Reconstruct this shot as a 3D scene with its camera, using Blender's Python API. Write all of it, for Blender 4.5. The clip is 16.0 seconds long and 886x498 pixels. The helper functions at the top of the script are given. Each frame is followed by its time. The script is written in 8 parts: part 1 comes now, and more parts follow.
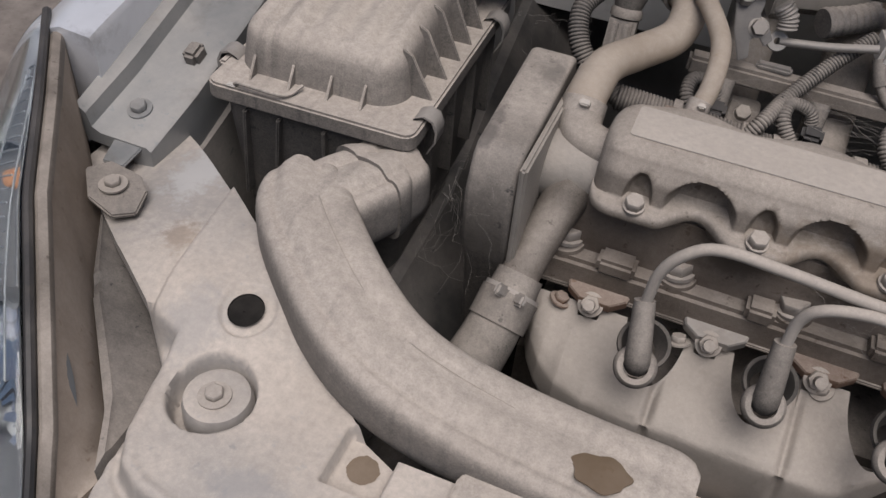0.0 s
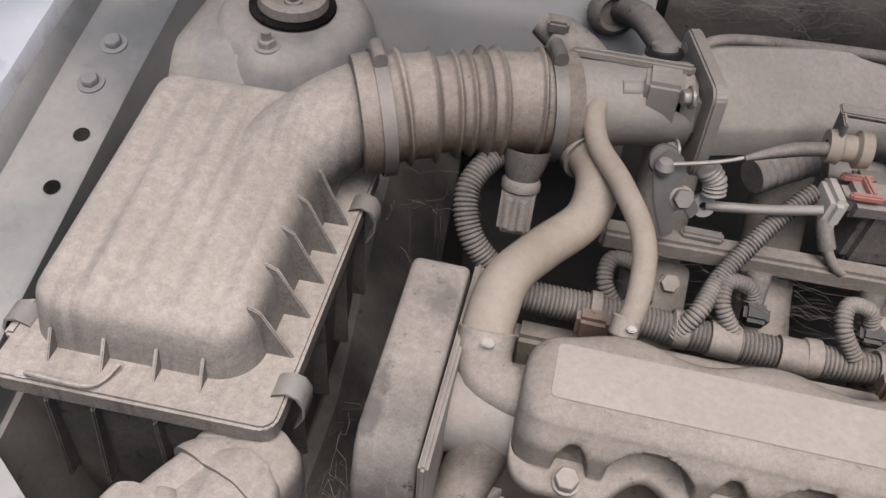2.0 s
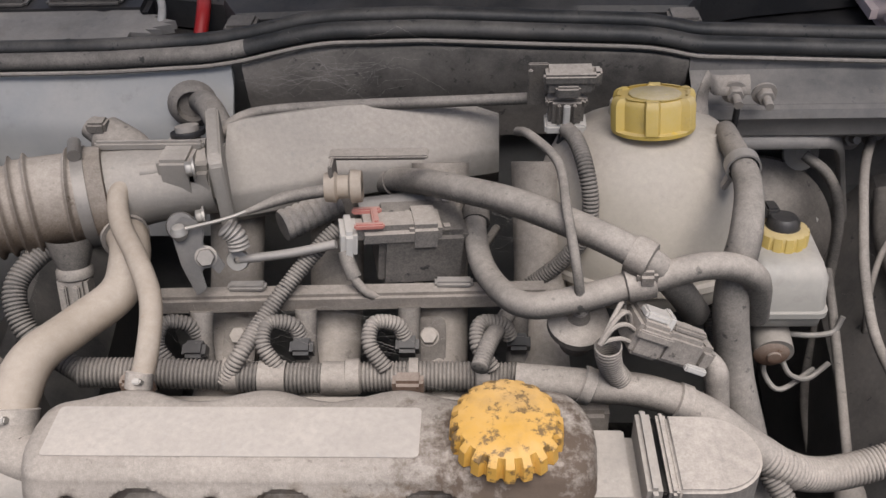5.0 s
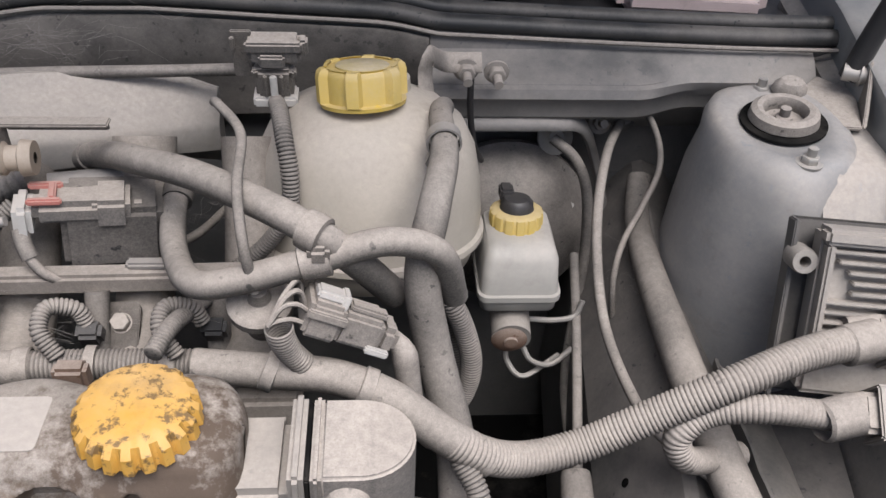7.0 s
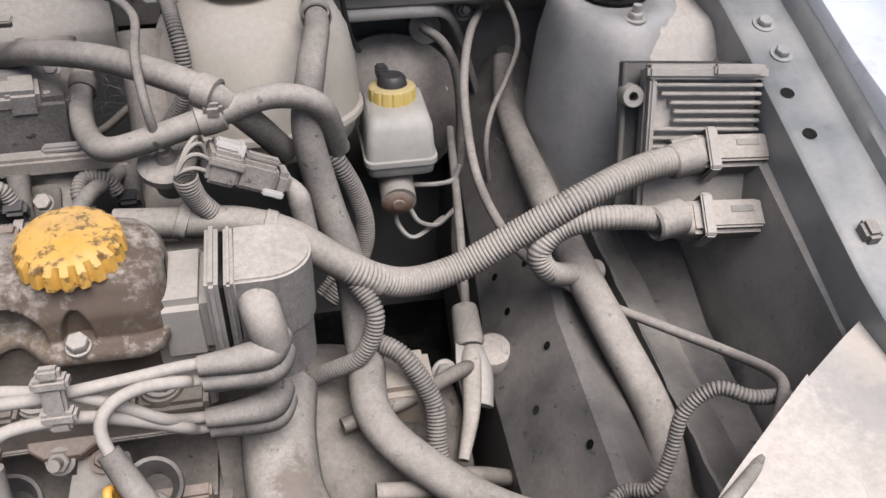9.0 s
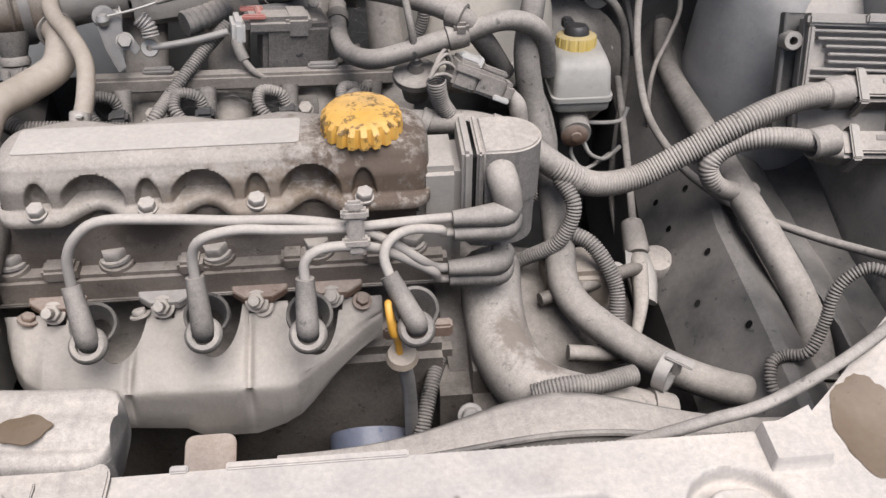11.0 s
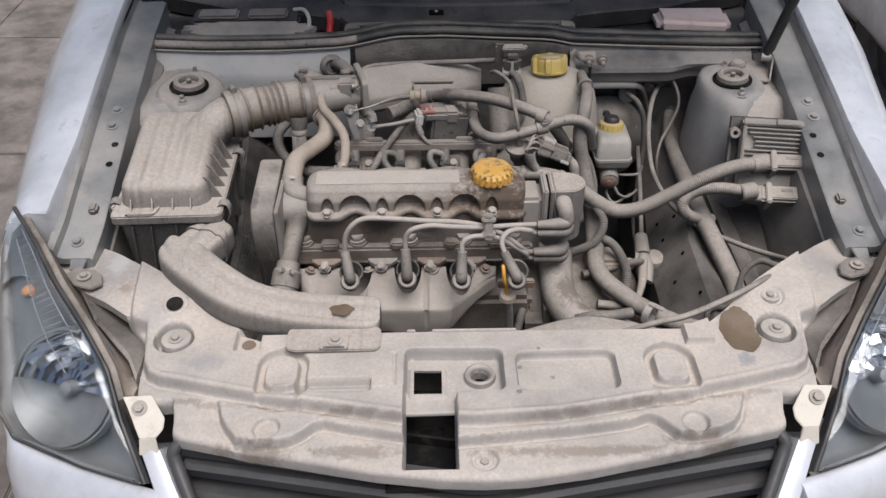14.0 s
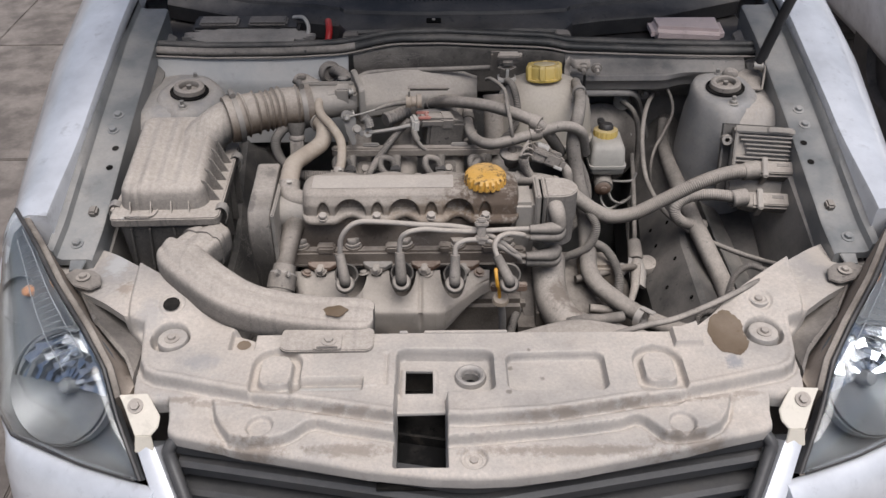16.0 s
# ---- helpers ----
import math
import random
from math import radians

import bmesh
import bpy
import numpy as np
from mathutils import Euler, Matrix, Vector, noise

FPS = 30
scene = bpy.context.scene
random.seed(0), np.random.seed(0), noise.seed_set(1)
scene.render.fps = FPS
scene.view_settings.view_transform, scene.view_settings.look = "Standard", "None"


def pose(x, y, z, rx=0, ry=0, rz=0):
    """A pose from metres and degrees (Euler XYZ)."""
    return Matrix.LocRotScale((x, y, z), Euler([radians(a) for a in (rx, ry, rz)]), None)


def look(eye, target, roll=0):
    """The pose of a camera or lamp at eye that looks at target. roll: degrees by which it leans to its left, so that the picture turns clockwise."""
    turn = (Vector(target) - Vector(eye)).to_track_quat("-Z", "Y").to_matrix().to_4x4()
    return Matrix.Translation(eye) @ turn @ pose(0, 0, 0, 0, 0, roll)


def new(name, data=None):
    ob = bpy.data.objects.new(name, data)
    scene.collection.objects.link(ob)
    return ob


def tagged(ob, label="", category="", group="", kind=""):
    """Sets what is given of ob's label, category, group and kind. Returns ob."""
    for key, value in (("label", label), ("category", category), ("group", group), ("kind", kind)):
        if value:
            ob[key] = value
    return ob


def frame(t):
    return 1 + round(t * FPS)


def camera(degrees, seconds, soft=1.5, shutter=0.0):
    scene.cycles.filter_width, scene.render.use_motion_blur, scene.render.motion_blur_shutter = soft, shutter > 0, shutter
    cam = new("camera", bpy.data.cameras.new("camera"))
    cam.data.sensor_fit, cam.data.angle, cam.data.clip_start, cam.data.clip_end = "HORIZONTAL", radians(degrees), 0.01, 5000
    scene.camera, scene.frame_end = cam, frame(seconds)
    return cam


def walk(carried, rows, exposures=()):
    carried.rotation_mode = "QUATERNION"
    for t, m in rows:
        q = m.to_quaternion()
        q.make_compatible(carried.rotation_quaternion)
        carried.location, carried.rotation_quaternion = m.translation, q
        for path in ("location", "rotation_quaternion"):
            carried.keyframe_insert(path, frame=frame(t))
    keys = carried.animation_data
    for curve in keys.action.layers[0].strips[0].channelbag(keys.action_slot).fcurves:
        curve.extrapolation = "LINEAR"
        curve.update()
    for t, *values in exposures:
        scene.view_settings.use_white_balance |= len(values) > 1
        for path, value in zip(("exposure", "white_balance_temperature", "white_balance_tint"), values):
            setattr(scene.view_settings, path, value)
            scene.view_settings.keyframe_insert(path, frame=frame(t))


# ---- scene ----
cam = camera(52.6, 16.0)
METRES, EYE, TILT, LEAN, TURN = 8.0, 1.5, 0.0, 0.0, 0.0
PATH = [
    (0, (-0.193, -0.068, 1.207), (-0.663, 1.297, -0.177), 5.0),
    (0.5, (-0.266, 0.004, 1.223), (-0.61, 1.355, -0.211), 6.8),
    (1, (-0.286, 0.067, 1.227), (-0.559, 1.428, -0.212), 7.9),
    (1.5, (-0.275, 0.118, 1.235), (-0.538, 1.495, -0.191), 6.1),
    (2, (-0.258, 0.159, 1.238), (-0.503, 1.56, -0.168), 4.4),
    (2.5, (-0.253, 0.194, 1.248), (-0.461, 1.648, -0.109), 3.1),
    (3, (-0.236, 0.197, 1.261), (-0.391, 1.697, -0.053), 2.0),
    (3.5, (-0.189, 0.17, 1.267), (-0.283, 1.7, -0.017), -0.0),
    (4, (-0.13, 0.151, 1.275), (-0.203, 1.692, 0.001), -1.4),
    (4.5, (-0.059, 0.132, 1.268), (-0.124, 1.698, 0.025), -1.4),
    (5, (0.026, 0.126, 1.26), (-0.072, 1.694, 0.022), -2.5),
    (5.2, (0.059, 0.132, 1.265), (-0.054, 1.688, 0.014), -3.1),
    (7.3, (0.184, 0.144, 1.22), (0.347, 1.713, -0.01), 3.5),
    (7.5, (0.194, 0.132, 1.22), (0.362, 1.698, -0.013), 3.7),
    (8, (0.197, 0.086, 1.218), (0.426, 1.645, -0.013), 3.6),
    (8.2, (0.198, 0.065, 1.216), (0.461, 1.61, -0.027), 3.4),
    (10.3, (0.084, -0.082, 1.227), (0.409, 1.386, -0.092), 0.4),
    (10.5, (0.064, -0.105, 1.227), (0.343, 1.382, -0.081), 0.1),
    (11, (0.043, -0.171, 1.228), (0.192, 1.381, -0.025), 0.2),
    (11.5, (0.013, -0.248, 1.271), (0.095, 1.348, 0.068), 0.3),
    (12, (-0.055, -0.371, 1.353), (0.08, 1.22, 0.149), 2.1),
    (12.5, (-0.085, -0.481, 1.464), (0.068, 1.104, 0.254), 3.8),
    (13, (-0.063, -0.598, 1.534), (-0.011, 0.997, 0.328), -0.0),
    (13.5, (-0.06, -0.688, 1.587), (-0.038, 0.907, 0.38), 0.3),
    (14, (-0.061, -0.745, 1.608), (-0.036, 0.857, 0.411), -0.3),
    (14.5, (-0.057, -0.772, 1.611), (-0.034, 0.842, 0.43), 0.4),
    (15, (-0.05, -0.769, 1.614), (-0.037, 0.843, 0.431), -0.2),
    (15.5, (-0.046, -0.767, 1.614), (-0.027, 0.845, 0.431), -0.2),
    (16, (-0.044, -0.768, 1.612), (-0.029, 0.847, 0.433), -0.2),
]
walk(cam, [(t, look(eye, target, roll)) for t, eye, target, roll in PATH], [(0, -0.45, 6600, 14), (1.2, -0.3, 6650, 15), (2.5, 0.05, 6600, 15), (5, 0.18, 6550, 13), (7.5, 0.42, 6350, 13), (8.2, 0.42, 6350, 13), (10.5, 0.45, 6300, 12), (11.5, 0.3, 6330, 12), (13, -0.06, 6420, 12), (16, -0.11, 6420, 12)])
# ---- small building kit ----
def smooth_path(pts, step=0.004):
    """Evenly spaced points on a smooth line through pts."""
    p = [Vector(q) for q in pts]
    if len(p) == 2:
        n = max(2, int((p[1] - p[0]).length / step))
        return [p[0].lerp(p[1], i / n) for i in range(n + 1)]
    ext = [p[0] * 2 - p[1]] + p + [p[-1] * 2 - p[-2]]
    out = []
    for i in range(1, len(ext) - 2):
        a, b, c, d = ext[i - 1:i + 3]
        n = max(2, int((c - b).length / step))
        for k in range(n):
            t = k / n
            out.append(0.5 * ((2 * b) + (c - a) * t + (2 * a - 5 * b + 4 * c - d) * t * t + (3 * b - a - 3 * c + d) * t ** 3))
    out.append(p[-1])
    return out


def tube(pts, r, seg=14, step=0.005, rings=0.0, depth=0.0, caps=True, flat=1.0, hollow=0.0):
    """A pipe through pts. r: one radius or one for each point. rings: pitch of a corrugated hose."""
    if rings:
        step = rings / 4
    path = smooth_path(pts, step)
    if rings:
        # even spacing, so that the rings come out alike
        run = np.concatenate([[0.0], np.cumsum([(b - a).length for a, b in zip(path, path[1:])])])
        marks = np.linspace(0, run[-1], max(8, int(run[-1] / step)))
        path = [Vector([float(np.interp(q, run, [p[k] for p in path])) for k in range(3)]) for q in marks]
    n = len(path)
    radii = [r] * n if not isinstance(r, (list, tuple)) else [float(q) for q in np.interp(np.linspace(0, 1, n), np.linspace(0, 1, len(r)), r)]
    if rings:
        radii = [q - (depth if i % 4 == 0 else depth * 0.2 if i % 4 in (1, 3) else 0) for i, q in enumerate(radii)]
    bm = bmesh.new()
    tangent = (path[1] - path[0]).normalized()
    side = tangent.orthogonal().normalized()
    loops = []
    for i, p in enumerate(path):
        t = (path[min(i + 1, n - 1)] - path[max(i - 1, 0)]).normalized()
        side = (side - t * side.dot(t)).normalized()
        up = t.cross(side)
        loops.append([bm.verts.new(p + radii[i] * (math.cos(math.tau * k / seg) * side + flat * math.sin(math.tau * k / seg) * up)) for k in range(seg)])
    for a, b in zip(loops, loops[1:]):
        for k in range(seg):
            bm.faces.new((a[k], a[(k + 1) % seg], b[(k + 1) % seg], b[k]))
    if caps:
        bm.faces.new(loops[0][::-1])
        bm.faces.new(loops[-1])
    bmesh.ops.recalc_face_normals(bm, faces=bm.faces)
    return bm


def box(sx, sy, sz, bevel=0.002, at=(0, 0, 0), seg=2, taper=1.0):
    """A block with its middle at at, rounded edges, the top drawn in by taper."""
    bm = bmesh.new()
    bmesh.ops.create_cube(bm, size=1.0)
    for v in bm.verts:
        k = taper if v.co.z > 0 else 1.0
        v.co = Vector((v.co.x * sx * k, v.co.y * sy * k, v.co.z * sz))
    if bevel:
        bmesh.ops.bevel(bm, geom=bm.edges[:], offset=bevel, segments=seg, affect="EDGES", clamp_overlap=True)
    bmesh.ops.translate(bm, verts=bm.verts, vec=at)
    return bm


def lathe(profile, seg=32, start=0.0, turn=math.tau):
    """A body turned round z from (radius, z) pairs."""
    bm = bmesh.new()
    full = abs(turn - math.tau) < 1e-6
    loops = []
    for r, z in profile:
        if r < 1e-6:
            loops.append([bm.verts.new((0, 0, z))])
        else:
            loops.append([bm.verts.new((r * math.cos(start + turn * k / seg), r * math.sin(start + turn * k / seg), z)) for k in range(seg + (0 if full else 1))])
    for a, b in zip(loops, loops[1:]):
        if len(a) == 1 and len(b) == 1:
            continue
        m = max(len(a), len(b))
        for k in range(m if full else m - 1):
            q = [a[k % len(a)], a[(k + 1) % len(a)], b[(k + 1) % len(b)], b[k % len(b)]]
            q = [v for i, v in enumerate(q) if v not in q[:i]]
            if len(q) > 2:
                bm.faces.new(q)
    bmesh.ops.recalc_face_normals(bm, faces=bm.faces)
    return bm


def prism(outline, h, bevel=0.0, z=0.0, seg=2):
    """An outline in x, y drawn up from z by h."""
    bm = bmesh.new()
    f = bm.faces.new([bm.verts.new((x, y, z)) for x, y in outline])
    up = bmesh.ops.extrude_face_region(bm, geom=[f])
    bmesh.ops.translate(bm, verts=[g for g in up["geom"] if isinstance(g, bmesh.types.BMVert)], vec=(0, 0, h))
    bmesh.ops.recalc_face_normals(bm, faces=bm.faces)
    if bevel:
        bmesh.ops.bevel(bm, geom=bm.edges[:], offset=bevel, segments=seg, affect="EDGES", clamp_overlap=True)
    return bm


def rounded(w, d, r, n=5, cx=0.0, cy=0.0):
    """The outline of a rounded rectangle."""
    out = []
    for qx, qy, a in ((1, 1, 0), (-1, 1, 90), (-1, -1, 180), (1, -1, 270)):
        for k in range(n + 1):
            t = radians(a + 90 * k / n)
            out.append((cx + qx * (w / 2 - r) + r * math.cos(t), cy + qy * (d / 2 - r) + r * math.sin(t)))
    return out


def loft(sections, closed=True, caps=True):
    """A skin over rows of points, all rows alike long."""
    bm = bmesh.new()
    rows = [[bm.verts.new(p) for p in s] for s in sections]
    n = len(rows[0])
    for a, b in zip(rows, rows[1:]):
        for k in range(n if closed else n - 1):
            bm.faces.new((a[k], a[(k + 1) % n], b[(k + 1) % n], b[k]))
    if caps and closed:
        bm.faces.new(rows[0][::-1])
        bm.faces.new(rows[-1])
    bmesh.ops.recalc_face_normals(bm, faces=bm.faces)
    return bm


def join(*bms):
    """Several bmeshes made one."""
    out = bms[0]
    for b in bms[1:]:
        me = bpy.data.meshes.new("tmp")
        b.to_mesh(me)
        b.free()
        out.from_mesh(me)
        bpy.data.meshes.remove(me)
    return out


def moved(bm, m):
    bmesh.ops.transform(bm, matrix=m, verts=bm.verts)
    return bm


def part(name, bm, material, parent=None, label="", smooth=40, m=None):
    """Links a bmesh as one mesh object, under a thing where one is given."""
    me = bpy.data.meshes.new(name)
    bm.to_mesh(me)
    bm.free()
    me.materials.append(material)
    for p in me.polygons:
        p.use_smooth = True
    me.set_sharp_from_angle(angle=radians(smooth))
    ob = new(name, me)
    if parent:
        ob.parent = parent
    if m is not None:
        ob.matrix_basis = m
    if label:
        ob["label"] = label
    return ob


def thing(name, label, category, m=None, group="", kind=""):
    """An Empty that carries the parts of a thing."""
    ob = new(name)
    ob.empty_display_size = 0.02
    if m is not None:
        ob.matrix_basis = m
    return tagged(ob, label, category, group, kind)


def single(name, bm, material, label, category, m=None, group="", kind="", smooth=40):
    """A thing that is one mesh."""
    return tagged(part(name, bm, material, None, "", smooth, m), label, category, group, kind)


def share(ob, name, m, parent=None):
    """Another object on the same mesh."""
    o = new(name, ob.data)
    o.parent = parent
    o.matrix_basis = m
    return o


def towards(at, way, spin=0.0):
    """A pose at at whose z runs along way."""
    q = Vector(way).normalized().to_track_quat("Z", "Y").to_matrix().to_4x4()
    return Matrix.Translation(at) @ q @ pose(0, 0, 0, 0, 0, spin)


def hexbolt(r=0.007, h=0.006, flange=1.35):
    """A hexagon head with its washer, standing on z = 0."""
    a = lathe([(0, 0), (r * flange, 0), (r * flange, h * 0.25), (r * 0.9, h * 0.3)], 20)
    b = prism([(r * math.cos(math.tau * k / 6), r * math.sin(math.tau * k / 6)) for k in range(6)], h * 0.8, 0.0006, h * 0.2, 1)
    return join(a, b)

# ---- light ----
world = bpy.data.worlds.new("sky")
scene.world = world
world.use_nodes = True
wn = world.node_tree.nodes
sky = wn.new("ShaderNodeTexSky")
sky.sky_type, sky.sun_disc = "NISHITA", False
sky.sun_elevation, sky.sun_rotation = radians(72), radians(160)
sky.air_density, sky.dust_density = 1.0, 4.0
world.node_tree.links.new(sky.outputs[0], wn["Background"].inputs[0])
wn["Background"].inputs[1].default_value = 0.09
sun = new("sun", bpy.data.lights.new("sun", "SUN"))
sun.data.energy, sun.data.angle, sun.data.color = 3.8, radians(46), (1.0, 0.98, 0.95)
sun.matrix_basis = look((0.6, -1.15, 4.2), (0, 0.3, 0.7))


# ---- materials ----
DUST = (0.435, 0.39, 0.348)


def stuff(name, base, rough=0.6, metal=0.0, dust=0.6, grain=1.0, spread=0.25, bump=0.15, dirt=(0.10, 0.085, 0.07), coat=0.0, streaks=0.0, blots=(), flecks=0.35, side=0.14, wear=0.0, pale=1.0):
    """A used surface: its own colour, dust lying on what looks up, patches of grime, and fine grain."""
    m = bpy.data.materials.new(name)
    m.use_nodes = True
    nt = m.node_tree
    N, Lk = nt.nodes, nt.links
    b = N["Principled BSDF"]
    tc = N.new("ShaderNodeTexCoord")
    info = N.new("ShaderNodeObjectInfo")
    add = N.new("ShaderNodeVectorMath")
    Lk.new(tc.outputs["Object"], add.inputs[0])
    Lk.new(info.outputs["Random"], add.inputs[1])

    def tex(scale, detail=4.0, rough_=0.6):
        t = N.new("ShaderNodeTexNoise")
        t.inputs["Scale"].default_value, t.inputs["Detail"].default_value, t.inputs["Roughness"].default_value = scale, detail, rough_
        Lk.new(add.outputs[0], t.inputs["Vector"])
        return t.outputs["Fac"]

    def ramp(src, lo, hi, a=0.0, c=1.0):
        r = N.new("ShaderNodeMapRange")
        r.inputs[1].default_value, r.inputs[2].default_value, r.inputs[3].default_value, r.inputs[4].default_value = lo, hi, a, c
        Lk.new(src, r.inputs[0])
        return r.outputs[0]

    def mix(fac, a, c):
        x = N.new("ShaderNodeMix")
        x.data_type = "RGBA"
        if isinstance(fac, float):
            x.inputs[0].default_value = fac
        else:
            Lk.new(fac, x.inputs[0])
        for s, v in ((6, a), (7, c)):
            if isinstance(v, tuple):
                x.inputs[s].default_value = (*v, 1)
            else:
                Lk.new(v, x.inputs[s])
        return x.outputs[2]

    def maths(op, a, c):
        x = N.new("ShaderNodeMath")
        x.operation = op
        for s, v in ((0, a), (1, c)):
            if isinstance(v, float):
                x.inputs[s].default_value = v
            else:
                Lk.new(v, x.inputs[s])
        return x.outputs[0]

    large, fine = tex(9.0, 5.0), tex(160.0 * grain, 6.0, 0.7)
    own = mix(ramp(large, 0.3, 0.7), tuple(v * 0.8 for v in base), tuple(min(1, v * 1.15) for v in base))
    own = mix(ramp(tex(28.0, 6.0, 0.7), 0.56, 0.72, 0.0, 0.5), own, tuple(d * 0.5 + 0.35 * v for d, v in zip(dirt, base)))
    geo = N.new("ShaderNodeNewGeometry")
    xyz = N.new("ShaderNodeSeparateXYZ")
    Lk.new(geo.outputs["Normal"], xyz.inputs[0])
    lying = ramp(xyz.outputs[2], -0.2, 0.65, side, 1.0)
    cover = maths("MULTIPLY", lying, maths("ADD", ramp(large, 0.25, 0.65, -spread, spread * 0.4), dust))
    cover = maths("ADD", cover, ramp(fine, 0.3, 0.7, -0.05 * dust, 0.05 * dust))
    cover = maths("ADD", cover, ramp(tex(700.0 * grain, 3.0, 0.8), 0.3, 0.7, -0.20 * dust, 0.17 * dust))
    if streaks:
        wave = N.new("ShaderNodeMapping")
        wave.inputs["Scale"].default_value = (95, 5, 8)
        Lk.new(add.outputs[0], wave.inputs[0])
        t = N.new("ShaderNodeTexNoise")
        t.inputs["Scale"].default_value = 1.0
        Lk.new(wave.outputs[0], t.inputs["Vector"])
        cover = maths("SUBTRACT", cover, ramp(t.outputs["Fac"], 0.57, 0.68, 0.0, streaks))
    # small rubbed spots where the dust is gone
    cover = maths("SUBTRACT", cover, ramp(tex(75.0, 3.0, 0.75), 0.64, 0.71, 0.0, flecks))
    clampn = N.new("ShaderNodeClamp")
    Lk.new(cover, clampn.inputs[0])
    cover = clampn.outputs[0]
    dustc = mix(ramp(fine, 0.25, 0.75), tuple(v * 0.79 * pale for v in DUST), tuple(v * 1.15 * pale for v in DUST))
    dustc = mix(ramp(tex(14.0, 5.0, 0.65), 0.38, 0.68, 0.0, 0.38), dustc, (0.285, 0.25, 0.22))
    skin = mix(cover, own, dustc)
    if wear:
        # ragged scuffs down to the grime
        skin = mix(ramp(tex(wear, 9.0, 0.72), 0.535, 0.585, 0.0, 0.85), skin, dirt)
    for at, size, tone, much in blots:
        # one ragged-edged blot at its place on the thing: stains, some painted shade and light
        m1 = N.new("ShaderNodeMapping")
        m1.vector_type = "TEXTURE"
        m1.inputs["Location"].default_value, m1.inputs["Scale"].default_value = at, size
        Lk.new(tc.outputs["Object"], m1.inputs[0])
        ln = N.new("ShaderNodeVectorMath")
        ln.operation = "LENGTH"
        Lk.new(m1.outputs[0], ln.inputs[0])
        edge = maths("ADD", ln.outputs["Value"], ramp(tex(95.0, 5.0, 0.7), 0.3, 0.7, -0.5, 0.5))
        skin = mix(ramp(edge, 0.50, 1.12, much, 0.0), skin, tone)
    Lk.new(skin, b.inputs["Base Color"])
    rr = N.new("ShaderNodeMapRange")
    rr.inputs[3].default_value, rr.inputs[4].default_value = rough, 0.92
    Lk.new(cover, rr.inputs[0])
    Lk.new(rr.outputs[0], b.inputs["Roughness"])
    if metal:
        mm = N.new("ShaderNodeMapRange")
        mm.inputs[3].default_value, mm.inputs[4].default_value = metal, 0.0
        Lk.new(cover, mm.inputs[0])
        Lk.new(mm.outputs[0], b.inputs["Metallic"])
    b.inputs["Coat Weight"].default_value = coat
    bn = N.new("ShaderNodeBump")
    bn.inputs["Strength"].default_value, bn.inputs["Distance"].default_value = bump, 0.001
    Lk.new(maths("ADD", fine, maths("MULTIPLY", tex(45.0), 1.5)), bn.inputs["Height"])
    Lk.new(bn.outputs[0], b.inputs["Normal"])
    return m


